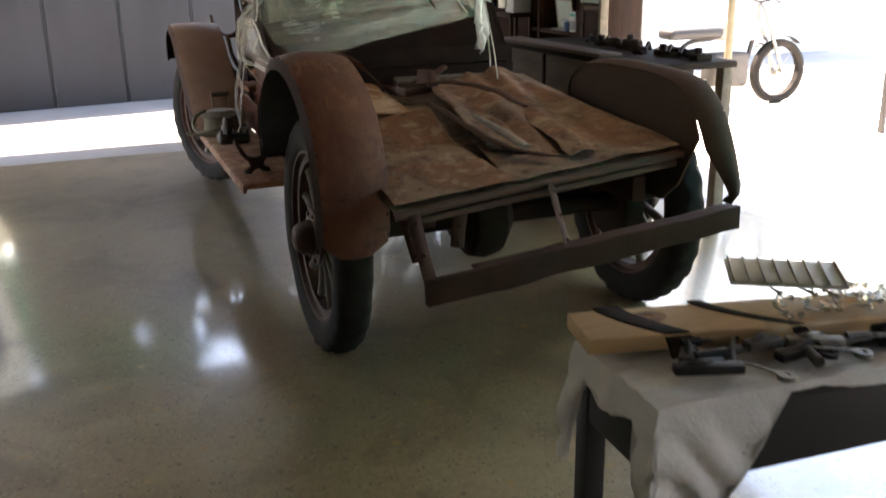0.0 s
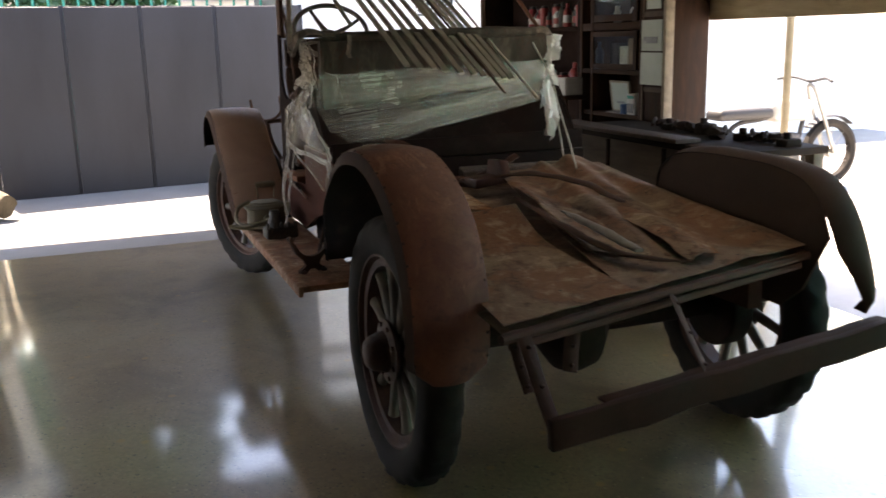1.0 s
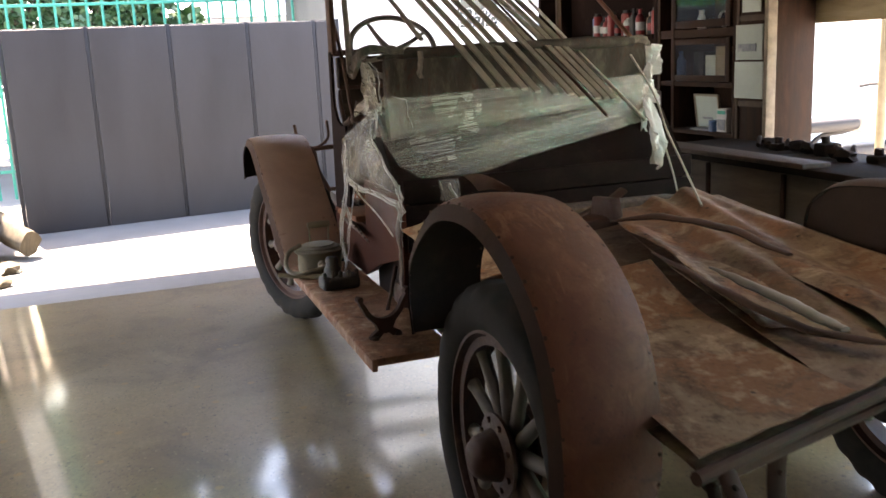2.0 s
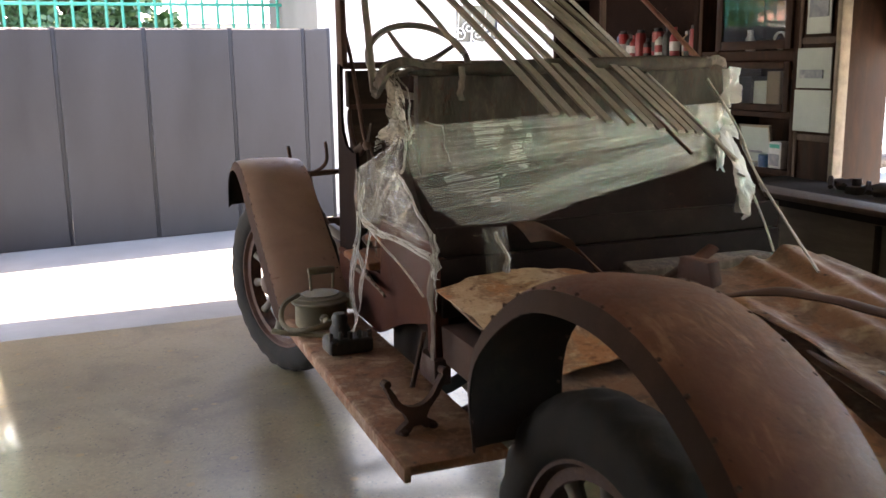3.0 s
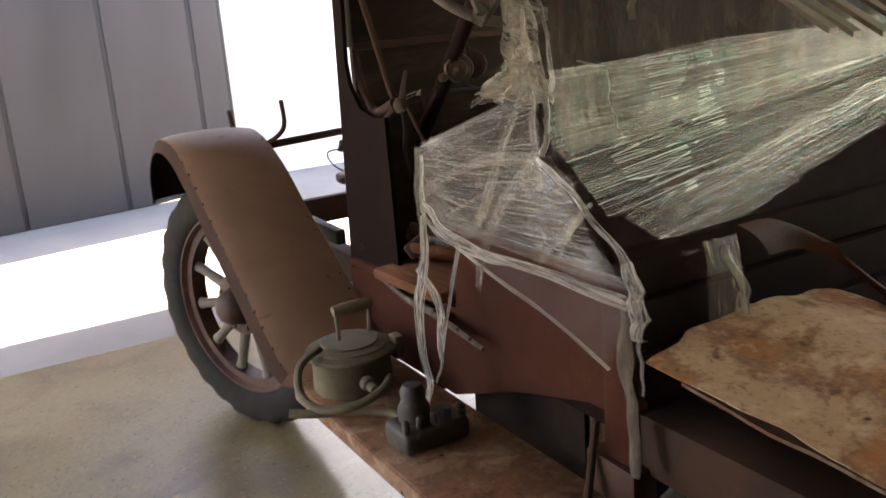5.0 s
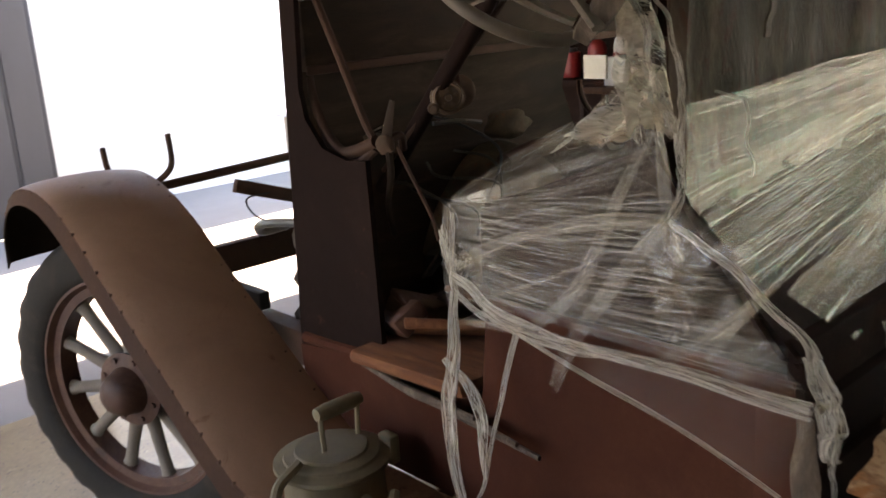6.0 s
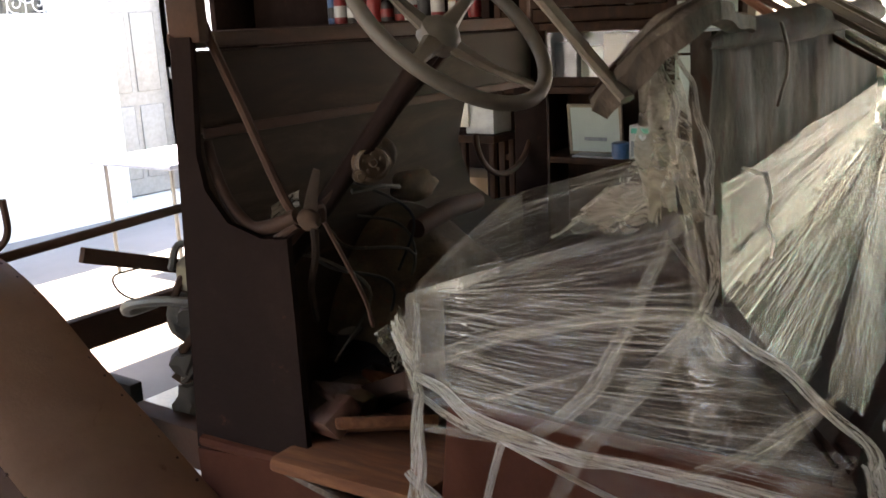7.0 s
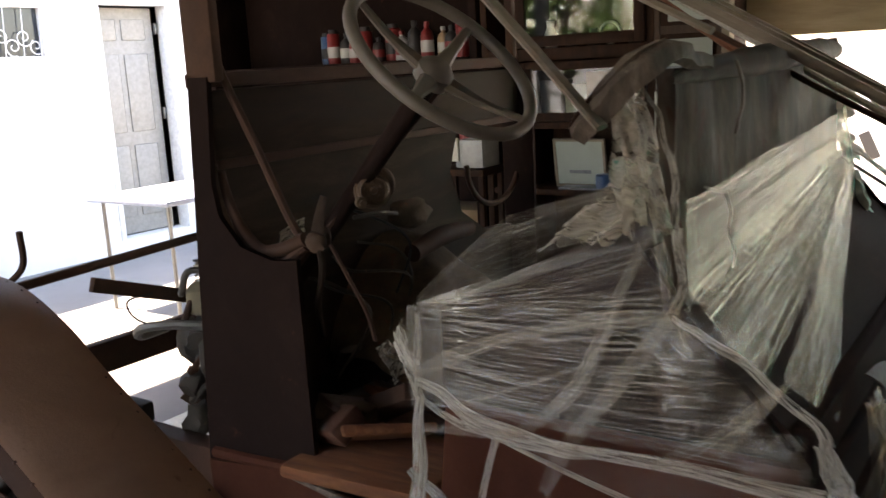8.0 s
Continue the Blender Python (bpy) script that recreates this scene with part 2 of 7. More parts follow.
# Brown wood with the opening's glare put in as a lighter tone.
WOOD_CAB = speckled("haze_toned_brown_wood", (0.035, 0.022, 0.015), (0.062, 0.040, 0.028), (0.095, 0.065, 0.047), 4.0, (0.6, 0.8), stretch=(6, 6, 1), fine=70, spec=0.25)
RUST_DARK = speckled("dark_rusty_steel", (0.030, 0.015, 0.010), (0.055, 0.027, 0.017), (0.095, 0.047, 0.028), 6.0, (0.65, 0.9), metal=0.05, fine=90, spec=0.2)
RUST_BUMPER = speckled("brown_rusty_plank", (0.024, 0.011, 0.007), (0.045, 0.021, 0.013), (0.078, 0.040, 0.025), 5.0, (0.7, 0.9), metal=0.05, fine=90, spec=0.15)
# Near-black for dark parts, and for shade painted under the fenders.
NEAR_BLACK = speckled("near_black_brown", (0.012, 0.008, 0.006), (0.022, 0.014, 0.010), (0.04, 0.026, 0.018), 7.0, (0.75, 0.95), fine=90, spec=0.12)
SHEET = make_stained("rust_stained_sheet", (0.185, 0.118, 0.068), (0.175, 0.078, 0.034), (0.055, 0.028, 0.016), (0.31, 0.225, 0.145), 3.4)
ORANGE_SHEET = make_stained("orange_rust_sheet", (0.30, 0.125, 0.045), (0.40, 0.26, 0.15), (0.10, 0.042, 0.02), (0.50, 0.36, 0.22), 4.2)
DUSTY = make_stained("dusty_rusty_steel", (0.165, 0.105, 0.066), (0.165, 0.080, 0.042), (0.07, 0.040, 0.025), (0.27, 0.195, 0.13), 2.6)
PANEL_RED = speckled("dull_red_body_panel", (0.030, 0.0095, 0.006), (0.050, 0.016, 0.0095), (0.08, 0.030, 0.018), 3.5, (0.6, 0.85), fine=110, spec=0.07)
SILL = speckled("splintered_orange_wood", (0.07, 0.022, 0.010), (0.15, 0.055, 0.024), (0.26, 0.12, 0.055), 6.0, (0.7, 0.9), stretch=(8, 1, 8), fine=80, bump_s=0.7, spec=0.25)
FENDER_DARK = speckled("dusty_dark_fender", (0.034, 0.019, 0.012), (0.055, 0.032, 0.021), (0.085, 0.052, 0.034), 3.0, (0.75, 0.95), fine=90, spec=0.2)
BODY_DARK = speckled("dark_body_paint", (0.011, 0.0066, 0.0056), (0.017, 0.0102, 0.0086), (0.032, 0.019, 0.015), 4.0, (0.75, 0.95), fine=90, spec=0.03, spots=((0.05, 0.022, 0.014), 0.62))
TYRE = speckled("old_tyre_rubber", (0.009, 0.0072, 0.006), (0.015, 0.0122, 0.0098), (0.036, 0.028, 0.021), 9.0, (0.75, 0.95), fine=150, spec=0.2)
SPOKE = speckled("weathered_spoke_wood", (0.060, 0.044, 0.032), (0.105, 0.082, 0.062), (0.17, 0.14, 0.108), 6.0, (0.7, 0.9), stretch=(1, 1, 1), fine=110)
WOOD_GREY = speckled("weathered_grey_wood", (0.10, 0.077, 0.055), (0.185, 0.147, 0.108), (0.28, 0.228, 0.172), 3.0, (0.7, 0.95), stretch=(6, 1, 6), fine=60, bump_s=0.5)
WOOD_OLD = speckled("cracked_old_wood", (0.022, 0.014, 0.009), (0.085, 0.060, 0.042), (0.23, 0.18, 0.132), 11.0, (0.75, 0.95), stretch=(3, 3, 1), fine=90, bump_s=0.7)
WOOD_DARK = speckled("dark_stained_wood", (0.013, 0.0065, 0.004), (0.026, 0.012, 0.007), (0.05, 0.024, 0.014), 4.0, (0.5, 0.75), stretch=(6, 6, 1), fine=70, spec=0.09)
PINE = speckled("fresh_pine_board", (0.42, 0.25, 0.12), (0.55, 0.36, 0.19), (0.64, 0.45, 0.26), 3.0, (0.6, 0.8), stretch=(1, 7, 7), fine=40)
PLY = speckled("plywood", (0.27, 0.19, 0.10), (0.44, 0.34, 0.20), (0.58, 0.47, 0.31), 2.4, (0.6, 0.8), stretch=(1, 0.7, 7), fine=30)
LEATHER = speckled("peeling_leathercloth", (0.013, 0.009, 0.006), (0.042, 0.031, 0.022), (0.115, 0.093, 0.068), 6.0, (0.7, 0.95), stretch=(2.6, 2.6, 0.9), fine=60, spots=((0.05, 0.022, 0.014), 0.54), spec=0.25, bump_s=0.6)
GATE_GREY = speckled("grey_gate_paint", (0.031, 0.029, 0.032), (0.041, 0.039, 0.042), (0.052, 0.050, 0.053), 1.6, (0.45, 0.65), stretch=(2, 2, 0.6), fine=40, bump_s=0.06, spots=((0.055, 0.051, 0.05), 0.66))
GATE_DARK = plain("dark_gate_seam", (0.022, 0.022, 0.025), 0.6)
WHITE_WALL = speckled("white_plaster", (0.70, 0.67, 0.58), (0.79, 0.77, 0.71), (0.84, 0.82, 0.77), 0.9, (0.85, 0.95), fine=50, bump_s=0.2)
STONE = speckled("pale_stone", (0.48, 0.43, 0.33), (0.62, 0.58, 0.48), (0.74, 0.71, 0.62), 5.0, (0.85, 0.95), fine=40, bump_s=0.8)
WALL_IN = speckled("garage_wall_paint", (0.15, 0.135, 0.11), (0.20, 0.185, 0.155), (0.25, 0.235, 0.20), 0.8, (0.8, 0.95), fine=50)
CEIL = speckled("dusty_roof_sheet", (0.16, 0.15, 0.135), (0.21, 0.20, 0.18), (0.26, 0.25, 0.23), 1.0, (0.7, 0.9), fine=30)
STEEL = speckled("dull_bare_steel", (0.16, 0.15, 0.135), (0.25, 0.235, 0.21), (0.36, 0.34, 0.31), 8.0, (0.35, 0.6), metal=0.8, fine=120)
CHROME = plain("tarnished_chrome", (0.55, 0.53, 0.49), 0.22, 0.9)
GREASE = speckled("greasy_engine_metal", (0.02, 0.017, 0.014), (0.05, 0.042, 0.034), (0.10, 0.083, 0.065), 9.0, (0.5, 0.85), fine=90, spots=((0.15, 0.11, 0.075), 0.6))
BOARD = make_stained("dusty_running_board", (0.25, 0.135, 0.078), (0.22, 0.095, 0.046), (0.10, 0.048, 0.027), (0.38, 0.25, 0.16), 4.0)
DIRT = speckled("dusty_dirt_caked_scrap", (0.030, 0.020, 0.013), (0.088, 0.062, 0.040), (0.18, 0.132, 0.088), 9.0, (0.8, 0.95), fine=80, bump_s=0.8, spots=((0.13, 0.05, 0.026), 0.58), spec=0.2)
FIREWALL = speckled("dusty_brown_firewall", (0.014, 0.009, 0.006), (0.027, 0.0165, 0.011), (0.064, 0.043, 0.028), 3.5, (0.7, 0.9), stretch=(1, 5, 5), fine=70, spec=0.12)
BENCH = speckled("dusty_grey_bench_wood", (0.075, 0.056, 0.039), (0.13, 0.10, 0.073), (0.20, 0.158, 0.118), 3.0, (0.75, 0.95), stretch=(6, 1, 6), fine=60, bump_s=0.5)
HORN_BROWN = speckled("brown_grimy_brass", (0.035, 0.021, 0.012), (0.095, 0.058, 0.034), (0.18, 0.118, 0.07), 12.0, (0.45, 0.75), metal=0.3, fine=110)
POT = speckled("dusty_grey_cast_metal", (0.085, 0.067, 0.038), (0.145, 0.118, 0.070), (0.23, 0.195, 0.125), 9.0, (0.6, 0.85), metal=0.1, fine=120)
RIM_WOOD = speckled("worn_steering_rim", (0.07, 0.056, 0.042), (0.125, 0.103, 0.08), (0.18, 0.15, 0.118), 6.0, (0.45, 0.7), fine=90)
CLOTH = speckled("dirty_white_cloth", (0.60, 0.58, 0.55), (0.74, 0.72, 0.69), (0.82, 0.80, 0.77), 5.0, (0.9, 1.0), fine=130, bump_s=0.7, spots=((0.36, 0.33, 0.29), 0.62))
BLACK_PAINT = plain("black_painted_steel", (0.014, 0.012, 0.011), 0.62)
ROPE = plain("pale_cord", (0.42, 0.39, 0.33), 0.9, 0, 0.25, 200, 0.5)
BARK = speckled("palm_trunk_fibre", (0.045, 0.034, 0.02), (0.085, 0.066, 0.042), (0.135, 0.108, 0.07), 4.0, (0.85, 0.95), stretch=(8, 8, 1), fine=50, bump_s=0.8)
FILM = make_film("stretch_film", 0.010, 0.30, 0.10, 0.085, (1.0, 0.94, 0.80), relief=0.004, ridged=1.0)
FILM_TAUT = make_film("taut_stretch_film", 0.006, 0.26, 0.10, 0.080, (1.0, 0.97, 0.88), relief=0.003, ridged=0.9)
FILM_END = make_film("hazy_stretch_film", 0.018, 0.38, 0.09, 0.075, (1.0, 1.0, 1.0), (0.82, 0.80, 0.76), ridged=0.9)
FILM_BAND = make_film("gathered_film", 0.17, 0.42, 0.16, 0.08)
FILM_THIN = make_film("thin_stretch_film", 0.025, 0.18, 0.12, 0.025)
FILM_SHINE = make_film("crumpled_film", 0.004, 0.05, 0.06, 0.080, relief=0.003, ridged=0.5)
FILM_RAG = make_film("shredded_film", 0.36, 0.10, 0.30, 0.03, (1.0, 1.0, 1.0), (0.80, 0.68, 0.52))
GLASS = make_glass("cabinet_glass")
WHITE_PAINT = plain("white_gloss_paint", (0.74, 0.73, 0.70), 0.4)
DOOR_GREY = plain("pale_grey_door_paint", (0.27, 0.26, 0.235), 0.5)
DARK_GLASS = plain("dark_window_glass", (0.03, 0.035, 0.04), 0.08)
# Leaf greens with sunlight and shade put into the colours.
LEAF = speckled("sun_toned_leaves", (0.045, 0.09, 0.012), (0.09, 0.17, 0.025), (0.17, 0.28, 0.05), 9.0, (0.5, 0.7), fine=30)
LEAF_DARK = speckled("shade_toned_leaves", (0.02, 0.06, 0.02), (0.045, 0.11, 0.035), (0.08, 0.17, 0.05), 9.0, (0.5, 0.7), fine=30)
TEAL = plain("teal_fence_paint", (0.01, 0.24, 0.17), 0.45)
TARP = speckled("teal_shade_cloth", (0.003, 0.32, 0.23), (0.006, 0.44, 0.32), (0.016, 0.52, 0.39), 3.0, (0.6, 0.8))
ROOF_BLUE = plain("blue_roof_sheet", (0.12, 0.16, 0.26), 0.5)
TILE_RED = plain("red_brown_roof", (0.30, 0.14, 0.09), 0.8)
RED = plain("red_plastic", (0.17, 0.008, 0.008), 0.45)
DULL_WHITE = plain("dusty_white_plastic", (0.34, 0.33, 0.31), 0.5)
BLUE = plain("blue_plastic", (0.018, 0.06, 0.14), 0.35)
TABLE_BLUE = plain("pale_blue_laminate", (0.30, 0.33, 0.40), 0.4)
CREAM = speckled("cream_plastic", (0.48, 0.45, 0.36), (0.58, 0.55, 0.46), (0.66, 0.63, 0.55), 4.0, (0.5, 0.7))
PAPER = speckled("faded_paper", (0.26, 0.29, 0.26), (0.33, 0.36, 0.32), (0.40, 0.43, 0.38), 3.0, (0.7, 0.9), fine=20)
PHOTO = speckled("dark_printed_picture", (0.05, 0.06, 0.08), (0.14, 0.15, 0.16), (0.34, 0.33, 0.31), 14.0, (0.3, 0.5), fine=40)
CARD = speckled("brown_cardboard", (0.26, 0.17, 0.10), (0.34, 0.23, 0.14), (0.41, 0.29, 0.19), 4.0, (0.8, 0.95))


def make_rope_film():
    """Film twisted into strands: milky, glossy, half clear, streaked along the strand."""
    m, nt, b = shader("twisted_film")
    n = noise_tex(nt, coords(nt, (4.0, 9.0, 1), "UV"), 1.0, 8, 0.75, 0.8)
    n2 = noise_tex(nt, coords(nt, (2.2, 9.0, 1), "UV"), 1.0, 7, 0.75, 0.9)
    nt.links.new(ramp(nt, n2, [(0.3, (0.60, 0.54, 0.45)), (0.7, (0.88, 0.83, 0.74))]), b.inputs["Base Color"])
    b.inputs["Roughness"].default_value = 0.28
    b.inputs["Subsurface Weight"].default_value = 0.0
    nt.links.new(ramp(nt, mix(nt, 0.5, n, n2), [(0.38, grey(0.10)), (0.62, grey(0.58))]), b.inputs["Alpha"])
    bump(nt, b, mix(nt, 0.4, n2, n), 1.0, 0.012)
    return m


FILM_ROPE = make_rope_film()


def make_crease():
    """A gathered thread of film: bright, glossy, partly clear."""
    m, nt, b = shader("film_thread")
    n = noise_tex(nt, coords(nt), 5.0, 3, 0.5)
    b.inputs["Base Color"].default_value = (0.82, 0.77, 0.67, 1)
    b.inputs["Roughness"].default_value = 0.2
    b.inputs["Specular IOR Level"].default_value = 0.8
    nt.links.new(ramp(nt, n, [(0.38, grey(0.03)), (0.65, grey(0.34))]), b.inputs["Alpha"])
    return m


CREASE = make_crease()


def make_fibre():
    """Weathered fibreglass: passes the daylight, softened."""
    m, nt, b = shader("translucent_fibreglass")
    nt.nodes.remove(b)
    n = noise_tex(nt, coords(nt), 2.5, 6, 0.6)
    t = nt.nodes.new("ShaderNodeBsdfTranslucent")
    d = node(nt, "BsdfDiffuse", Color=(0.6, 0.58, 0.5, 1))
    nt.links.new(ramp(nt, n, [(0.3, (0.12, 0.11, 0.085)), (0.7, (0.19, 0.175, 0.14))]), t.inputs["Color"])
    mx = nt.nodes.new("ShaderNodeMixShader")
    mx.inputs["Fac"].default_value = 0.55
    nt.links.new(d.outputs[0], mx.inputs[1])
    nt.links.new(t.outputs[0], mx.inputs[2])
    nt.links.new(mx.outputs[0], nt.nodes["Material Output"].inputs["Surface"])
    return m


FIBRE = make_fibre()

# ---- building helpers ----


def wloc(ob):
    p = Vector((0, 0, 0))
    while ob is not None:
        p += ob.location
        ob = ob.parent
    return p


def mesh_of(name, bm, mat, smooth=True):
    me = bpy.data.meshes.new(name)
    bm.to_mesh(me)
    bm.free()
    for mt in (mat if isinstance(mat, (list, tuple)) else [mat]):
        me.materials.append(mt)
    if smooth:
        me.shade_smooth()
        me.set_sharp_from_angle(angle=radians(38))
    return me


def part(name, bm, mat, parent, label="", smooth=True):
    """One mesh, given in world places, under a thing or a part."""
    bmesh.ops.translate(bm, vec=-wloc(parent), verts=bm.verts)
    ob = new(name, mesh_of(name, bm, mat, smooth))
    ob.parent = parent
    if label:
        ob["label"] = label
    return ob


def thing(name, at, label, category, group="", kind=""):
    ob = new(name)
    ob.empty_display_size = 0.1
    ob.location = at
    return tagged(ob, label, category, group, kind)


def solo(name, bm, mat, label, category, group="", kind="", smooth=True):
    """A thing of one mesh, its origin at the middle of its base."""
    lo = [min(v.co[i] for v in bm.verts) for i in range(3)]
    hi = [max(v.co[i] for v in bm.verts) for i in range(3)]
    at = Vector(((lo[0] + hi[0]) / 2, (lo[1] + hi[1]) / 2, lo[2]))
    bmesh.ops.translate(bm, vec=-at, verts=bm.verts)
    ob = new(name, mesh_of(name, bm, mat, smooth))
    ob.location = at
    return tagged(ob, label, category, group, kind)


def repeat(name, me, parent, m):
    """One more piece on shared mesh data, at pose m in its parent's space."""
    ob = new(name, me)
    ob.parent = parent
    ob.matrix_basis = m
    return ob


def B():
    return bmesh.new()


def add_box(bm, lo, hi, bevel=0.0, seg=2, m=None):
    r = bmesh.ops.create_cube(bm, size=1.0)
    vs = r["verts"]
    c = [(a + b) / 2 for a, b in zip(lo, hi)]
    s = [abs(b - a) for a, b in zip(lo, hi)]
    for v in vs:
        v.co = Vector((c[0] + v.co.x * s[0], c[1] + v.co.y * s[1], c[2] + v.co.z * s[2]))
    if bevel:
        es = list({e for v in vs for e in v.link_edges})
        out = bmesh.ops.bevel(bm, geom=es, offset=bevel, segments=seg, affect="EDGES", profile=0.5)
        vs = list({v for f in out["faces"] for v in f.verts} | {v for v in vs if v.is_valid})
    if m is not None:
        for v in vs:
            v.co = m @ v.co
    return bm


def box(lo, hi, bevel=0.004, seg=2, m=None):
    return add_box(B(), lo, hi, bevel, seg, m)


def add_rings(bm, rings, closed=True, caps=True):
    """Skin a list of rings of points."""
    vr = [[bm.verts.new(p) for p in r] for r in rings]
    n = len(vr[0])
    for a, b in zip(vr, vr[1:]):
        for i in range(n if closed else n - 1):
            j = (i + 1) % n
            bm.faces.new((a[i], a[j], b[j], b[i]))
    if caps and closed:
        bm.faces.new(list(reversed(vr[0])))
        bm.faces.new(vr[-1])
    return bm


def smooth_path(pts, n=6):
    """A Catmull-Rom line through the points."""
    pts = [Vector(p) for p in pts]
    if len(pts) < 3:
        return pts
    out = []
    ext = [2 * pts[0] - pts[1]] + pts + [2 * pts[-1] - pts[-2]]
    for a, b, c, d in zip(ext, ext[1:], ext[2:], ext[3:]):
        for k in range(n):
            t = k / n
            out.append(0.5 * ((2 * b) + (c - a) * t + (2 * a - 5 * b + 4 * c - d) * t * t + (3 * b - a - 3 * c + d) * t ** 3))
    out.append(pts[-1])
    return out


def add_tube(bm, pts, r, seg=10, flat=1.0, up=None, smooth=6):
    """A tube along a line. r: a radius or one for each end; flat: ratio of the second radius."""
    path = smooth_path(pts, smooth) if smooth else [Vector(p) for p in pts]
    n = len(path)
    rings = []
    side = None
    for i, p in enumerate(path):
        d = (path[min(i + 1, n - 1)] - path[max(i - 1, 0)]).normalized()
        if side is None:
            ref = Vector(up) if up else (Vector((0, 0, 1)) if abs(d.z) < 0.9 else Vector((1, 0, 0)))
            side = d.cross(ref).normalized()
        side = (side - d * side.dot(d)).normalized()
        top = side.cross(d)
        if isinstance(r, (list, tuple)):
            f = i / (n - 1) * (len(r) - 1)
            k = min(int(f), len(r) - 2)
            rr = r[k] + (r[k + 1] - r[k]) * (f - k)
        else:
            rr = r
        rings.append([p + side * math.cos(a) * rr + top * math.sin(a) * rr * flat for a in [2 * math.pi * j / seg for j in range(seg)]])
    return add_rings(bm, rings)


def tube(pts, r, seg=10, flat=1.0, up=None, smooth=6):
    return add_tube(B(), pts, r, seg, flat, up, smooth)


def add_lathe(bm, prof, m=None, seg=32, closed=False):
    """Turn (radius, height) points round the z axis, then place by m."""
    m = m or Matrix()
    rings = [[m @ Vector((r * math.cos(2 * math.pi * j / seg), r * math.sin(2 * math.pi * j / seg), h)) for j in range(seg)] for r, h in prof]
    if closed:
        rings.append(rings[0])
    add_rings(bm, rings, True, not closed)
    if closed:
        bmesh.ops.remove_doubles(bm, verts=bm.verts, dist=1e-6)
    return bm


def lathe(prof, m=None, seg=32, closed=False):
    return add_lathe(B(), prof, m, seg, closed)


def jitter(bm, amount, scale=4.0, seed=0.0, axis=None):
    off = Vector((seed * 7.3, seed * 3.1, seed * 5.7))
    for v in bm.verts:
        d = noise.noise_vector(v.co * scale + off) * amount
        if axis:
            d = Vector((d.x * axis[0], d.y * axis[1], d.z * axis[2]))
        v.co += d
    return bm


def grid(fn, nu, nv, thick=0.0, uvs=True):
    """A sheet from fn(u, v) with u, v in 0..1, given thickness along its normals."""
    bm = B()
    uvl = bm.loops.layers.uv.new("UVMap") if uvs else None
    vs = [[bm.verts.new(fn(i / nu, j / nv)) for j in range(nv + 1)] for i in range(nu + 1)]
    for i in range(nu):
        for j in range(nv):
            f = bm.faces.new((vs[i][j], vs[i + 1][j], vs[i + 1][j + 1], vs[i][j + 1]))
            if uvs:
                for lp, (a, b) in zip(f.loops, ((i, j), (i + 1, j), (i + 1, j + 1), (i, j + 1))):
                    lp[uvl].uv = (a / nu, b / nv)
    if thick:
        bm.normal_update()
        g = bmesh.ops.solidify(bm, geom=list(bm.faces), thickness=thick)
    return bm


def bilin(a, b, c, d):
    a, b, c, d = Vector(a), Vector(b), Vector(c), Vector(d)
    return lambda u, v: (a * (1 - u) + b * u) * (1 - v) + (d * (1 - u) + c * u) * v


def add_blob(bm, at, r, sub=2, rough=0.25, squash=(1, 1, 1), seed=0):
    g = bmesh.ops.create_icosphere(bm, subdivisions=sub, radius=1.0)
    for v in g["verts"]:
        k = 1 + rough * noise.noise(v.co * 1.7 + Vector((seed * 3.7, seed, 0)))
        v.co = Vector(at) + Vector((v.co.x * squash[0], v.co.y * squash[1], v.co.z * squash[2])) * r * k
    return bm


def merge(*bms):
    """Join bmeshes of one part."""
    out = B()
    for b in bms:
        me = bpy.data.meshes.new("tmp")
        b.to_mesh(me)
        b.free()
        out.from_mesh(me)
        bpy.data.meshes.remove(me)
    return out

# ---- structure ----
FRONT, RIGHT, LEFT, BACK, ROOF = 4.13, 1.96, -3.3, -4.6, 2.42
EAVE = 5.68

# garage slab, one polished sheet of concrete
solo("floor", box((LEFT - 0.2, BACK - 0.2, -0.12), (RIGHT, FRONT, 0.0), 0.004), FLOOR, "polished stained concrete garage floor with oil spots", "floor", kind="structure")


g = grid(lambda u, v: Vector((-140 + 280 * u, -140 + 280 * v, -0.125)), 8, 8)
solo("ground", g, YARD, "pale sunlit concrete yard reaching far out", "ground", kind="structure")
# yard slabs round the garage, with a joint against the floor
solo("pavement", box((-9.0, FRONT + 0.012, -0.12), (9.0, 14.0, -0.006), 0.003), YARD, "concrete driveway in front of the garage, toned down for shade", "pavement", kind="structure")
solo("pavement", box((RIGHT + 0.014, -8.0, -0.12), (14.0, FRONT - 0.0, -0.006), 0.003), YARD_SUN, "concrete yard beside the garage, toned pale for sun", "pavement", kind="structure")

# walls
wl = box((LEFT - 0.2, BACK - 0.2, 0), (LEFT, 1.9, ROOF), 0.0)
add_box(wl, (LEFT - 0.2, 1.9, 2.2), (LEFT, 5.55, ROOF))
add_box(wl, (LEFT - 0.15, 5.42, 0), (LEFT - 0.05, 5.52, 2.2))
solo("wall_left", wl, WALL_IN, "plain garage side wall, open towards the drive", "wall", kind="structure")
wb = box((LEFT, BACK - 0.2, 0), (RIGHT, BACK, ROOF), 0.0)
solo("wall_back", wb, WALL_IN, "plain garage back wall", "wall", kind="structure")
solo("wall_right", box((RIGHT + 0.02, 2.30, 0), (RIGHT + 0.2, 4.9, ROOF), 0.004), WALL_IN, "garage wall behind the shelves", "wall", kind="structure")
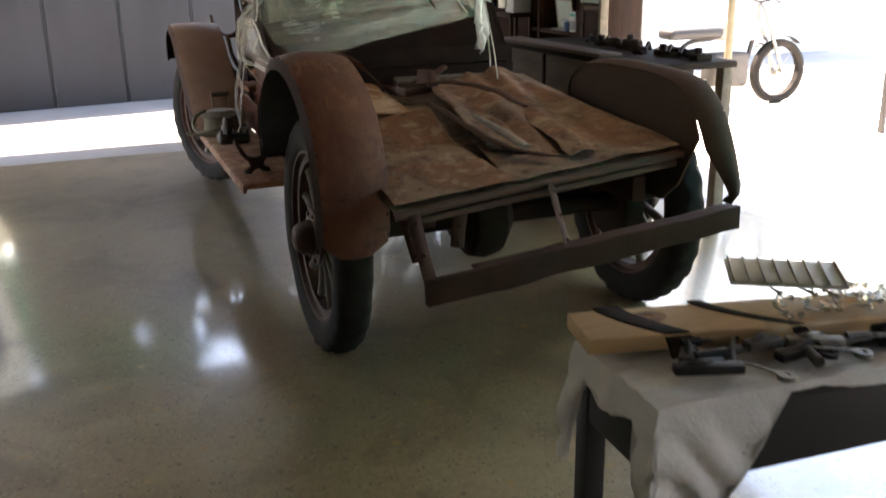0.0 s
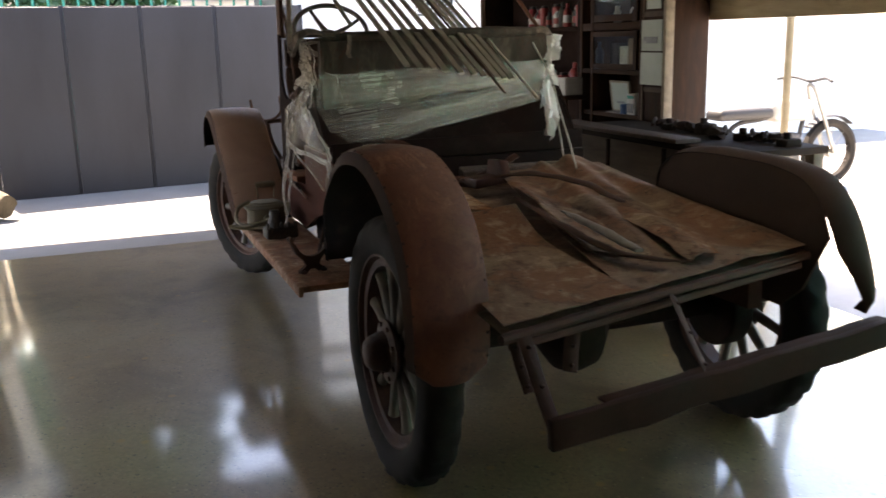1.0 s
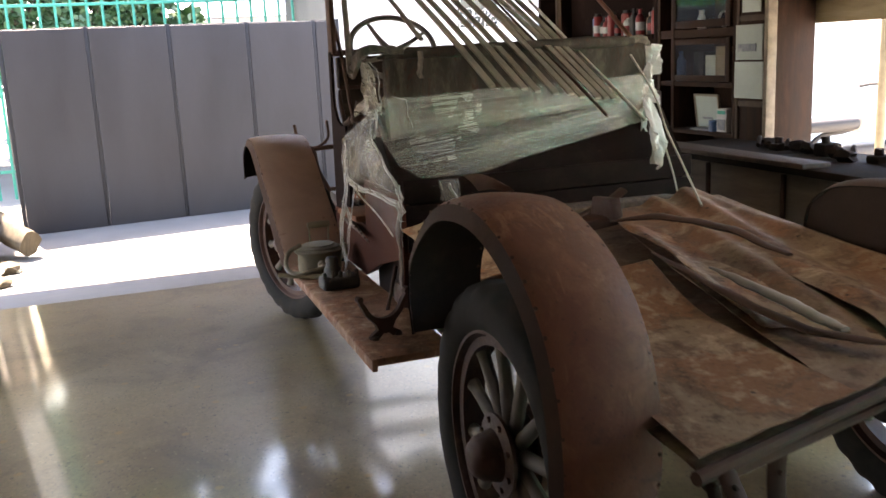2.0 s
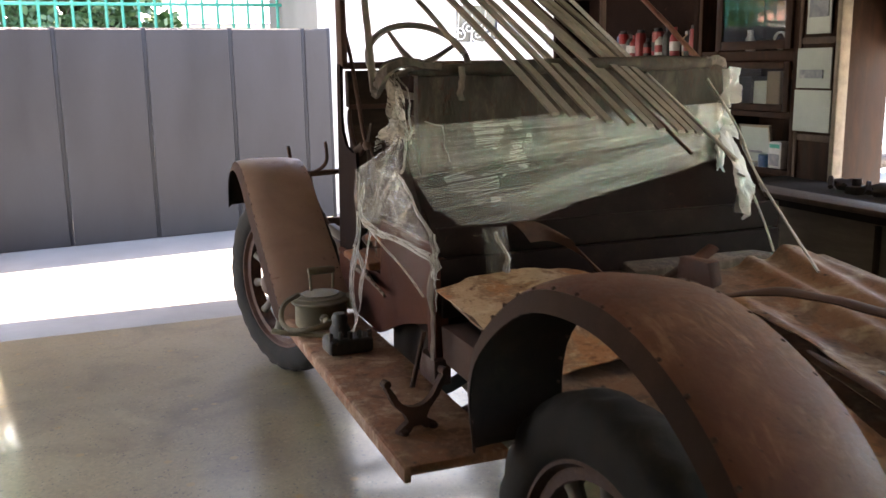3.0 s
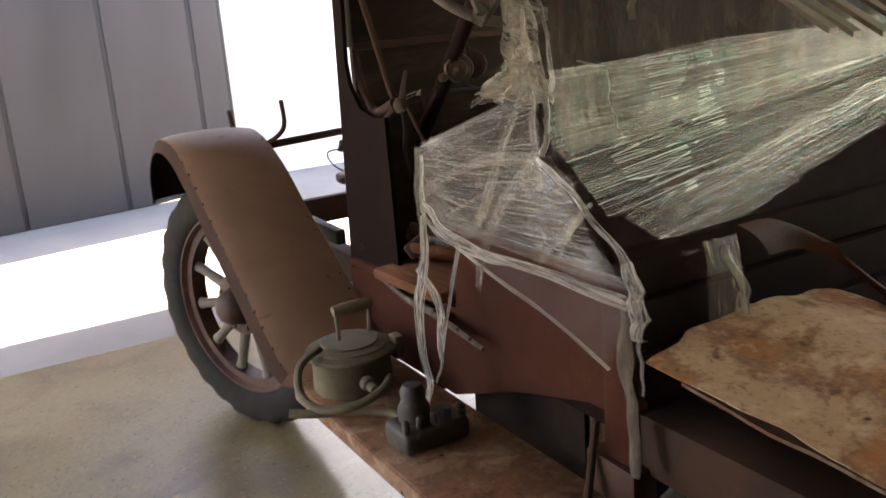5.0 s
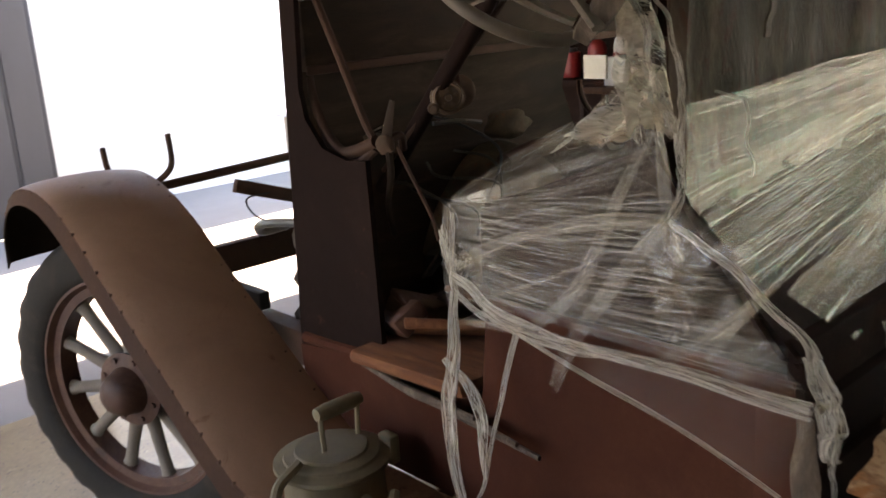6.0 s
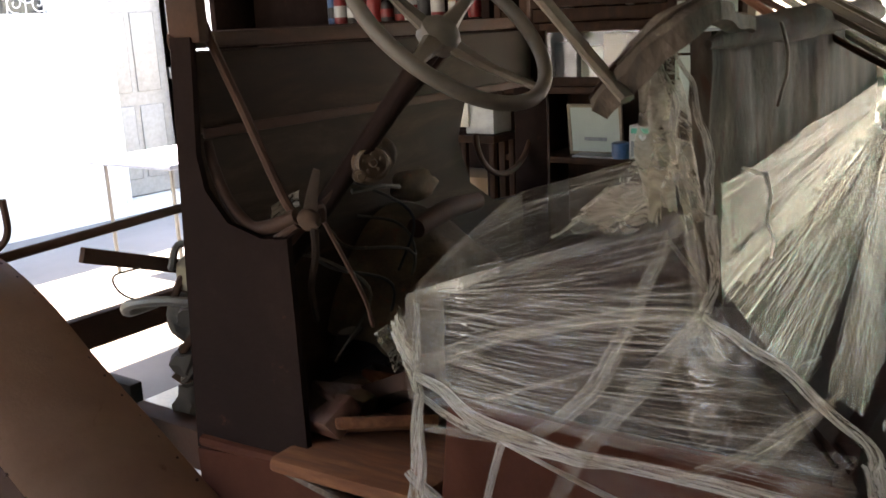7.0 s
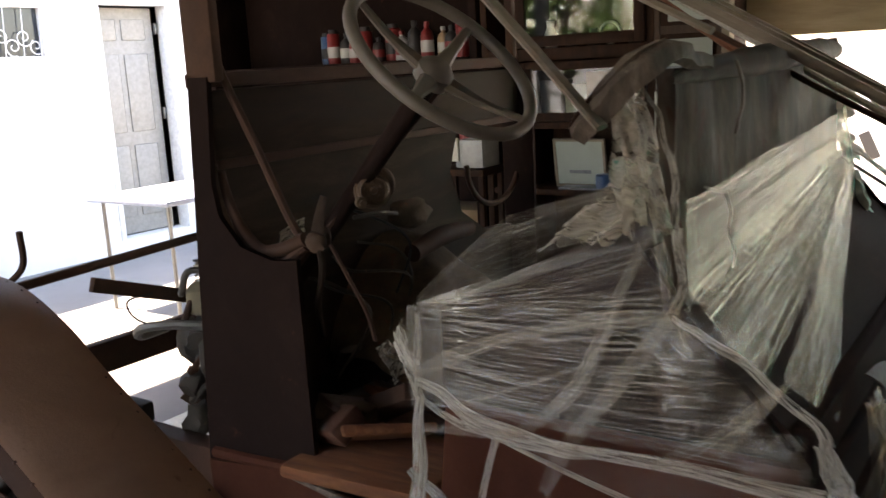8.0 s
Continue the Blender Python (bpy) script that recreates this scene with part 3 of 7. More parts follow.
# Unseen pier blocking side daylight; the gap behind it lights the table.
solo("wall_right_pier", box((RIGHT + 0.02, -3.15, 0), (RIGHT + 0.2, -1.6, ROOF), 0.004), WALL_IN, "unseen garage wall added to hold back side daylight", "wall", kind="structure")
solo("wall_right_rear", box((RIGHT + 0.02, BACK, 0), (RIGHT + 0.2, -4.1, ROOF), 0.004), WALL_IN, "unseen garage wall at the back corner, past the added gap", "wall", kind="structure")
# plywood lintel over the side opening
solo("lintel", box((RIGHT + 0.02, 0.2, 1.50), (RIGHT + 0.07, 2.29, ROOF), 0.003), PLY, "pale plywood panel over the side opening", "lintel", kind="structure")
# Unseen sheet placed over the deck to light it from above.
SKY_X = ((0.15, 0.95),)
SKY_Y0, SKY_Y1 = -0.9, 0.7
bm = box((LEFT - 0.2, BACK - 0.2, ROOF), (RIGHT + 0.22, SKY_Y0, ROOF + 0.05), 0.0)
add_box(bm, (LEFT - 0.2, SKY_Y1, ROOF), (RIGHT + 0.22, EAVE, ROOF + 0.05))
for x0, x1 in ((LEFT - 0.2, SKY_X[0][0]), (SKY_X[0][1], RIGHT + 0.22)):
    add_box(bm, (x0, SKY_Y0, ROOF), (x1, SKY_Y1, ROOF + 0.05))
for x0, x1 in SKY_X:
    sk = grid(lambda u, v, x0=x0, x1=x1: Vector((x0 - 0.05 + (x1 - x0 + 0.1) * u, SKY_Y0 - 0.05 + (SKY_Y1 - SKY_Y0 + 0.1) * v, ROOF + 0.062 + 0.008 * math.sin(u * 60))), 60, 2)
    solo("skylight", sk, FIBRE, "unseen corrugated translucent fibreglass roof sheet, added to light the deck", "skylight", kind="structure")
for k in range(9):
    y = BACK + 0.5 + k * 1.15
    add_box(bm, (LEFT, y, ROOF - 0.12), (RIGHT + 0.2, y + 0.06, ROOF - 0.001), 0.0)
solo("ceiling", bm, CEIL, "dusty sheet metal garage roof on steel beams", "ceiling", kind="structure")

# gate leaf: grey sheet panels between dark seams, on a tube frame
GA, GB = Vector((-2.47, 6.90, 0)), Vector((0.62, 7.30, 0))
gdir = (GB - GA).normalized()
GLEN = (GB - GA).length
gate_m = Matrix.Translation(GA) @ Matrix.Rotation(math.atan2(gdir.y, gdir.x), 4, "Z")
gate = thing("gate", GA, "tall grey sheet-metal driveway gate with dark seams", "gate", kind="structure")
seams = [0.0, 0.715, 1.435, 2.18, 2.86, GLEN]
for a, b in zip(seams, seams[1:]):
    pn = box((a + 0.018, -0.012, 0.004), (b - 0.018, 0.012, 1.80), 0.006)
    bmesh.ops.subdivide_edges(pn, edges=[e for e in pn.edges if e.calc_length() > 0.4], cuts=6, use_grid_fill=True)
    for v in pn.verts:
        v.co.z += (0.05 * max(0.0, v.co.x - 2.3) - 0.008) if v.co.z < 0.02 else 0.0
        v.co.y += 0.006 * noise.noise(v.co * 1.8 + Vector((a * 5, 0, 0)))
        v.co = gate_m @ v.co
    part("panel", pn, GATE_GREY, gate, smooth=False)
for s in seams:
    part("seam_post", box((s - 0.017, -0.004, -0.004), (s + 0.017, 0.045, 1.815), 0.004, m=gate_m), GATE_DARK, gate, "dark steel seam post")
part("bottom_rail", box((0, 0.013, 0.035), (GLEN, 0.045, 0.085), 0.004, m=gate_m), GATE_DARK, gate)
part("top_rail", box((0, 0.013, 1.76), (GLEN, 0.045, 1.81), 0.004, m=gate_m), GATE_DARK, gate)

# stone gate pillar
pil = box((-3.55, 6.75, -0.1), (-2.80, 7.50, 2.6), 0.03)
bmesh.ops.subdivide_edges(pil, edges=list(pil.edges), cuts=8, use_grid_fill=True)
jitter(pil, 0.03, 5.0)
solo("gate_pillar", pil, STONE, "pale rough stone gate pillar", "pillar", kind="structure")

# house across the drive
HY = 7.66
house = thing("house", (3.0, HY, 0), "white plastered house with a panelled door and a grilled window", "house")
DX0, DX1, DZ0, DZ1 = 3.03, 3.82, 0.10, 2.14
WX0, WX1, WZ0, WZ1 = 2.02, 2.58, 1.65, 2.09
for lo, hi in (((0.66, HY, -0.1), (WX0, HY + 0.2, 2.6)), ((WX0, HY, -0.1), (WX1, HY + 0.2, WZ0)), ((WX0, HY, WZ1), (WX1, HY + 0.2, 2.6)),
               ((WX1, HY, -0.1), (DX0, HY + 0.2, 2.6)), ((DX0, HY, DZ1), (DX1, HY + 0.2, 2.6)), ((DX0, HY, -0.1), (DX1, HY + 0.2, DZ0)), ((DX1, HY, -0.1), (9.0, HY + 0.2, 2.6))):
    part("wall", box(lo, hi, 0.0), WHITE_WALL, house)
rm = B()
add_box(rm, (0.9, HY + 2.6, -0.1), (8.9, HY + 2.7, 2.6))
add_box(rm, (0.66, HY + 0.2, -0.1), (0.78, HY + 2.7, 2.6))
add_box(rm, (8.9, HY + 0.2, -0.1), (9.0, HY + 2.7, 2.6))
add_box(rm, (0.78, HY + 0.2, -0.1), (8.9, HY + 2.6, 0.09))
part("inner_room", rm, WALL_IN, house, "dim room behind the door")
part("roof", box((0.4, HY - 0.12, 2.605), (9.4, HY + 3.1, 2.70), 0.01), CEIL, house)

for x0 in (DX0,):
    fr = B()
    add_box(fr, (DX0, HY - 0.012, DZ0), (DX0 + 0.05, HY + 0.12, DZ1), 0.004)
    add_box(fr, (DX1 - 0.05, HY - 0.012, DZ0), (DX1, HY + 0.12, DZ1), 0.004)
    add_box(fr, (DX0 + 0.05, HY - 0.012, DZ1 - 0.05), (DX1 - 0.05, HY + 0.12, DZ1), 0.004)
    part("door_frame", fr, WHITE_PAINT, house, "white door frame")
# six-panel door, ajar inwards, hinged on the right
dm = Matrix.Translation((DX1 - 0.085, HY + 0.185, DZ0)) @ Matrix.Rotation(radians(-4), 4, "Z")
dw, dh = DX1 - DX0 - 0.10, DZ1 - DZ0 - 0.06
dl = part("door", box((-dw, -0.02, 0.01), (0, 0.02, dh), 0.004, m=dm), DOOR_GREY, house, "grey six-panel door standing ajar")
for (px0, px1) in ((0.12, 0.46), (0.54, 0.88)):
    for (pz0, pz1) in ((0.08, 0.40), (0.46, 0.80), (0.86, 0.95)):
        part("door_panel", box((-dw * px1, -0.030, dh * pz0), (-dw * px0, -0.021, dh * pz1), 0.008, 2, m=dm), DOOR_GREY, dl)
for z in (0.25, 1.0, 1.75):
    part("hinge", box((DX1 - 0.075, HY + 0.135, DZ0 + z), (DX1 - 0.050, HY + 0.165, DZ0 + z + 0.1), 0.002), STEEL, dl)
# grilled window
wf = B()
for lo, hi in (((WX0, HY - 0.01, WZ0), (WX1, HY + 0.06, WZ0 + 0.035)), ((WX0, HY - 0.01, WZ1 - 0.035), (WX1, HY + 0.06, WZ1)), ((WX0, HY - 0.01, WZ0 + 0.035), (WX0 + 0.035, HY + 0.06, WZ1 - 0.035)), ((WX1 - 0.035, HY - 0.01, WZ0 + 0.035), (WX1, HY + 0.06, WZ1 - 0.035))):
    add_box(wf, lo, hi, 0.003)
win = part("window", wf, WHITE_PAINT, house, "small window with a curled white grille")
part("pane", box((WX0 + 0.03, HY + 0.05, WZ0 + 0.03), (WX1 - 0.03, HY + 0.056, WZ1 - 0.03), 0), DARK_GLASS, win)
for k in range(5):
    x, z0 = WX0 + 0.09 + 0.095 * k, WZ0 + 0.11 + 0.07 * (k % 2)
    curl = [(x + (0.012 + 0.0042 * a) * math.cos(a * 0.62 + k), HY + 0.012, z0 + (0.012 + 0.0042 * a) * math.sin(a * 0.62 + k)) for a in range(16)]
    part("grille_bar", tube(curl, 0.0045, 6, smooth=2), WHITE_PAINT, win, "curled white grille iron")
for k in range(4):
    x = WX0 + 0.06 + 0.15 * k
    part("grille_bar", tube([(x, HY + 0.012, WZ0 + 0.03), (x + 0.02, HY + 0.012, WZ1 - 0.03)], 0.004, 6, smooth=0), WHITE_PAINT, win)

# ---- the car ----
car = thing("car", (0, 1.5, 0), "rusty stripped antique car with wooden spoked wheels", "car")
HZ = 0.437


def build_wheel(at, side, steer=0.0):
    """Artillery wheel: hub, twelve wooden spokes, steel rim, worn tyre. side: -1 left, 1 right."""
    m = Matrix.Translation(at) @ Matrix.Rotation(radians(steer), 4, "Z") @ Matrix.Rotation(radians(90 * side), 4, "Y")
    hub = lathe([(0.0, -0.075), (0.105, -0.075), (0.115, -0.06), (0.115, -0.03), (0.075, -0.02), (0.075, 0.03), (0.105, 0.034), (0.108, 0.045), (0.07, 0.052),
                 (0.064, 0.07), (0.058, 0.095), (0.042, 0.115), (0.020, 0.122), (0.0, 0.122)], m, 32)
    for k in range(8):
        a = 2 * math.pi * (k + 0.5) / 8
        add_lathe(hub, [(0, 0.04), (0.009, 0.04), (0.009, 0.056), (0, 0.056)], m @ Matrix.Translation((0.09 * math.cos(a), 0.09 * math.sin(a), 0)), 6)
    wheel = part("wheel", hub, RUST_HUB, car, "wooden spoked artillery wheel with a rusty hub")
    tp = []
    for k in range(24):
        a = 2 * math.pi * k / 24
        ca, sa = math.cos(a), math.sin(a)
        tp.append((0.374 + 0.068 * (abs(ca) ** 0.75) * (1 if ca > 0 else -1), 0.066 * (abs(sa) ** 0.8) * (1 if sa > 0 else -1)))
    ty = lathe(tp, m, 108, closed=True)
    inv_m = m.inverted()
    for v in ty.verts:
        loc = inv_m @ v.co
        r = math.hypot(loc.x, loc.y)
        ang = math.atan2(loc.y, loc.x) % (2 * math.pi)
        if r > 0.400:
            # worn blocks of tread, staggered across the tyre
            row = int(ang / (2 * math.pi) * 108 + 0.5) + (2 if abs(loc.z) > 0.03 else 0)
            k = (0.0045 if row % 4 < 2 else -0.003) + 0.003 * noise.noise(Vector((loc.x * 9, loc.y * 9, loc.z * 20)))
            loc.x *= 1 + k / r
            loc.y *= 1 + k / r
        loc.z += 0.004 * noise.noise(Vector((loc.x * 6, loc.y * 6, at[0])))
        w = m @ loc
        if w.z < 0.02:
            loc.z *= 1.10
            w = m @ loc
        w.z = max(w.z, 0.001)
        v.co = w
    part("tyre", ty, TYRE, wheel, "cracked black rubber tyre")
    part("rim", lathe([(0.280, -0.030), (0.304, -0.032), (0.314, -0.050), (0.322, -0.050), (0.322, 0.050), (0.314, 0.050), (0.304, 0.032), (0.280, 0.030)], m, 64, closed=True), RUST_HUB, wheel, "rusty steel rim")
    sp = B()
    rings = []
    for s, wx, wy in ((0.06, 0.021, 0.017), (0.10, 0.022, 0.018), (0.15, 0.020, 0.018), (0.22, 0.018, 0.0165), (0.268, 0.019, 0.018), (0.284, 0.026, 0.021)):
        rings.append([Vector((s, wx * math.cos(2 * math.pi * j / 10), wy * math.sin(2 * math.pi * j / 10))) for j in range(10)])
    add_rings(sp, rings)
    me = mesh_of("spoke", sp, SPOKE)
    inv = Matrix.Translation(-wloc(wheel))
    for k in range(12):
        repeat("spoke", me, wheel, inv @ m @ Matrix.Rotation(2 * math.pi * (k + 0.35) / 12, 4, "Z"))
    return wheel


for x, y in ((-0.72, 0.0), (0.62, 0.0), (-0.715, 3.05), (0.62, 3.05)):
    build_wheel((x, y, HZ), -1 if x < 0 else 1, 21.0 if y > 1 else 0.0)


def fender_sheet(profile, x_out, x_in, lip=0.035, crown=0.018, nu=40, thick=0.004, bend=0.0, centre=-0.1, taper=0.0):
    path = smooth_path([(0, y, z) for y, z in profile], 8)
    cum = [0]
    for a, b in zip(path, path[1:]):
        cum.append(cum[-1] + (b - a).length)

    def fn(u, v):
        s = u * cum[-1]
        k = max(i for i in range(len(cum)) if cum[i] <= s + 1e-9)
        k = min(k, len(path) - 2)
        t = (s - cum[k]) / (cum[k + 1] - cum[k])
        p = path[k].lerp(path[k + 1], t)
        d = (path[k + 1] - path[k]).normalized()
        nrm = Vector((0, -d.z, d.y))
        x = x_out + (x_in - x_out) * v
        low = max(0.0, 0.95 - p.z) * (1.0 if p.y < centre else 0.0)
        x += bend * low + taper * (x_out - x) * max(0.0, 0.74 - p.z) * (1.0 if p.y < centre else 0.0)
        h = crown * (1 - (2 * v - 1) ** 2)
        inset = 0.075 - math.sqrt(max(0.0, 0.075 ** 2 - max(0.0, 0.075 - s) ** 2))
        mid, half = (x_out + x_in) / 2 + bend * low, abs(x_out - x_in) / 2
        x = mid + (x - mid) * (half - 0.8 * inset) / half
        if v < 0.06:
            h -= lip * (1 - v / 0.06)
        h += 0.006 * noise.noise(Vector((x * 5, p.y * 4, p.z * 4)))
        return Vector((x, p.y, p.z)) + nrm * h
    return grid(fn, nu, 18, thick)


rv = bmesh.new()
bmesh.ops.create_icosphere(rv, subdivisions=1, radius=0.0052)
RIVET = mesh_of("rivet", rv, RUST_DARK)


def rivet_row(profile, x, step, parent, lift=0.004):
    path = smooth_path([(0, y, z) for y, z in profile], 8)
    acc = 0.0
    for a, b in zip(path, path[1:]):
        acc += (b - a).length
        if acc > step:
            acc = 0
            d = (b - a).normalized()
            repeat("rivet", RIVET, parent, Matrix.Translation(Vector((x, b.y, b.z)) + Vector((0, -d.z, d.y)) * lift - wloc(parent)))


def shade_under(ob, side, cy, cz):
    """Shade put into a fender's colours: near-black underneath, dark brown on its rolled edge."""
    ob.data.materials.append(NEAR_BLACK)
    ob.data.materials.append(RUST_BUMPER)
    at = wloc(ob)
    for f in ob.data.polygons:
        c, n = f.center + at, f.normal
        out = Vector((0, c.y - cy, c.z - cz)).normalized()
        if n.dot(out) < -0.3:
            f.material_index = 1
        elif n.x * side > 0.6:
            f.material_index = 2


REAR = [(-0.565, 0.53), (-0.575, 0.66), (-0.555, 0.80), (-0.48, 0.94), (-0.34, 1.045), (-0.15, 1.10), (0.05, 1.085), (0.21, 1.01), (0.33, 0.90), (0.365, 0.79), (0.345, 0.68)]
REAR_FLAT = [(-0.565, 0.54), (-0.57, 0.66), (-0.545, 0.79), (-0.495, 0.90), (-0.425, 0.965), (-0.30, 0.99), (-0.10, 1.00), (0.10, 0.995), (0.28, 0.97), (0.38, 0.90), (0.40, 0.79)]
FRONTP = [(2.12, 0.50), (2.25, 0.575), (2.45, 0.70), (2.65, 0.83), (2.80, 0.935), (2.95, 1.005), (3.10, 1.02), (3.22, 0.985), (3.31, 0.90), (3.335, 0.79)]
for sx in (-1, 1):
    lab = "rust-brown riveted steel fender"
    prof = REAR if sx < 0 else REAR_FLAT
    # far rear fender and its skirt get a darker brown than the near fender
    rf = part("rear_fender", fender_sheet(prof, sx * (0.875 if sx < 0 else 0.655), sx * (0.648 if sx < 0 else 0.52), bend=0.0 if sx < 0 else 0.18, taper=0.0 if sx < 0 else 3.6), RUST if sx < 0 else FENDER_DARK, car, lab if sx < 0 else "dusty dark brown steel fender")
    shade_under(rf, sx, -0.1, 0.65)
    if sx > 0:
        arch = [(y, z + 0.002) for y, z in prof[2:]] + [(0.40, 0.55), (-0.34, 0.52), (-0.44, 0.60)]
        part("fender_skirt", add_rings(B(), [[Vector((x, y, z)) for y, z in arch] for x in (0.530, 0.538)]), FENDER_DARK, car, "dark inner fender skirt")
    ff = part("front_fender", fender_sheet(FRONTP, sx * 0.93 if sx < 0 else 0.83, sx * 0.62 if sx < 0 else 0.52), RUST_TAN, car, lab)
    shade_under(ff, sx, 2.85, 0.5)
    if sx < 0:
        for prof, xs, fd in ((REAR, (0.862, 0.655), rf), (FRONTP, (0.915, 0.635), ff)):
            for xx in xs:
                rivet_row(prof, -xx, 0.055, fd)
    # running board with a rolled edge
    rb = box((-0.14, 0.69, 0.472), (0.14, 2.14, 0.50), 0.006)
    add_box(rb, (-0.145, 0.688, 0.455), (-0.125, 2.13, 0.497), 0.006)
    bmesh.ops.translate(rb, vec=(-0.76 if sx < 0 else 0.66, 0, 0), verts=rb.verts)
    part("running_board", rb, BOARD, car, "worn rust-brown running board")
    # chassis rail
    part("chassis_rail", merge(box((sx * 0.43 - 0.03, -0.34, 0.52), (sx * 0.43 + 0.03, 3.45, 0.62), 0.008)), RUST_DARK, car)
    for y in (1.0, 1.9):
        part("board_bracket", tube([(sx * 0.43, y, 0.54), (sx * 0.58, y, 0.50), (sx * 0.70, y, 0.455)], 0.016, 8), RUST_DARK, car)
part("rear_axle", merge(tube([(-0.68, 0, HZ), (0.68, 0, HZ)], 0.04, 14, smooth=0), lathe([(0, -0.13), (0.07, -0.12), (0.15, -0.06), (0.165, 0), (0.15, 0.06), (0.07, 0.12), (0, 0.13)], Matrix.Translation((-0.09, 0, HZ)) @ Matrix.Rotation(radians(90), 4, "Y"), 24)), NEAR_BLACK, car)
part("front_axle", tube([(-0.68, 3.05, HZ), (-0.5, 3.05, HZ - 0.03), (-0.4, 3.05, HZ - 0.08), (0.4, 3.05, HZ - 0.08), (0.5, 3.05, HZ - 0.03), (0.68, 3.05, HZ)], 0.03, 10), GREASE, car)

# Added board that hides the bright floor under the side panel.
part("splash_board", jitter(box((-0.57, 1.38, 0.385), (-0.555, 1.80, 0.64), 0.004), 0.006, 7), NEAR_BLACK, car, "added dark board blocking the bright gap behind the running board")
# transverse rear spring and its cross-member, with an added board for the shade behind
for k in range(6):
    w = 0.50 - 0.07 * k
    part("spring_leaf", tube([(x * w, 0.03, 0.50 + 0.012 * k + 0.13 * (1 - (x * w / 0.52) ** 2)) for x in (-1, -0.6, -0.2, 0.2, 0.6, 1)], 0.026, 8, 0.22, up=(0, 0, 1), smooth=3), NEAR_BLACK, car)
part("cross_member", box((-0.46, -0.02, 0.66), (0.46, 0.09, 0.725), 0.012), NEAR_BLACK, car)
part("bulkhead_board", box((-0.56, 0.16, 0.43), (0.55, 0.185, 0.74), 0.006), NEAR_BLACK, car, "added dark board standing in for shade under the deck")
part("brake_drum", lathe([(0, -0.05), (0.15, -0.05), (0.155, -0.04), (0.155, 0.03), (0, 0.03)], Matrix.Translation((0.55, 0, HZ)) @ Matrix.Rotation(radians(90), 4, "Y"), 32), NEAR_BLACK, car)
part("tail_reflector", jitter(box((0.485, -0.452, 0.69), (0.503, -0.44, 0.735), 0.004), 0.003, 30), plain("red_reflector", (0.45, 0.01, 0.01), 0.2), car, "small broken red reflector")

# flat bed of battered sheet metal, tilted a little
bed_fn = bilin((-0.69, -0.75, 0.713), (0.525, -0.45, 0.735), (0.54, 1.05, 0.80), (-0.63, 1.05, 0.80))
bed = grid(lambda u, v: bed_fn(u, v) + Vector((0, 0, 0.012 * noise.noise(Vector((u * 5, v * 6, 1))) + 0.006 * noise.noise(Vector((u * 17, v * 15, 3))))), 40, 50, 0.006)
part("bed_sheet", bed, DUSTY, car, "dusty battered sheet-metal deck")
part("bed_edge", tube([(-0.70, -0.765, 0.700), (-0.2, -0.635, 0.712), (0.53, -0.46, 0.722)], 0.014, 8), RUST_DARK, car)
part("rear_crossmember", tube([(-0.66, -0.735, 0.668), (0.50, -0.455, 0.690)], 0.011, 8, 1.2), RUST_DARK, car)
# bumper plank on hangers
bp = box((-0.573, -0.012, -0.040), (0.573, 0.012, 0.040), 0.004)
add_box(bp, (-0.40, 0.0, 0.028), (0.573, 0.05, 0.037), 0.003)
bmesh.ops.subdivide_edges(bp, edges=[e for e in bp.edges if e.calc_length() > 0.5], cuts=16)
jitter(bp, 0.008, 7)
for v in bp.verts:
    v.co = Matrix.Translation((-0.12, -0.943, 0.570)) @ Matrix.Rotation(radians(5.8), 4, "Z") @ Matrix.Rotation(radians(-3.0), 4, "Y") @ v.co
part("bumper", bp, RUST_BUMPER, car, "dented rusty rear bumper plank")
for a, b, w in (((-0.632, -0.755, 0.70), (-0.653, -0.985, 0.515), 0.021), ((-0.10, -0.62, 0.705), (-0.205, -0.935, 0.59), 0.021), ((-0.435, -0.66, 0.685), (-0.47, -0.70, 0.56), 0.024), ((-0.655, -0.74, 0.685), (-0.64, -0.80, 0.565), 0.014)):
    hg = tube([a, Vector(a).lerp(Vector(b), 0.5) + Vector((0, 0.006, 0)), b], w, 8, 0.22, up=(0, 1, 0), smooth=3)
    for f in (0.12, 0.5, 0.88):
        bmesh.ops.create_icosphere(hg, subdivisions=1, radius=0.007, matrix=Matrix.Translation(Vector(a).lerp(Vector(b), f) + Vector((0, -0.006, 0.003))))
    part("bumper_hanger", hg, RUST_BUMPER, car)

# seat box and its side panel
sp = B()
outline = [(1.19, 0.93), (1.19, 0.675), (1.30, 0.672), (1.55, 0.60), (1.80, 0.505), (1.95, 0.50), (2.10, 0.50), (2.345, 0.50), (2.345, 0.698), (2.06, 0.728), (1.765, 0.730), (1.745, 0.93)]
add_rings(sp, [[Vector((x, y, z)) for y, z in outline] for x in (-0.622, -0.606)])
bmesh.ops.triangulate(sp, faces=[f for f in sp.faces if len(f.verts) > 4])
bmesh.ops.subdivide_edges(sp, edges=[e for e in sp.edges if e.calc_length() > 0.12], cuts=3)
jitter(sp, 0.005, 3.0)
part("side_panel", sp, PANEL_RED, car, "dull red-brown side panel under the seat")
part("sill_board", jitter(box((-0.67, 1.78, 0.735), (-0.42, 2.10, 0.768), 0.012), 0.014, 9), SILL, car, "splintered red-brown sill board")
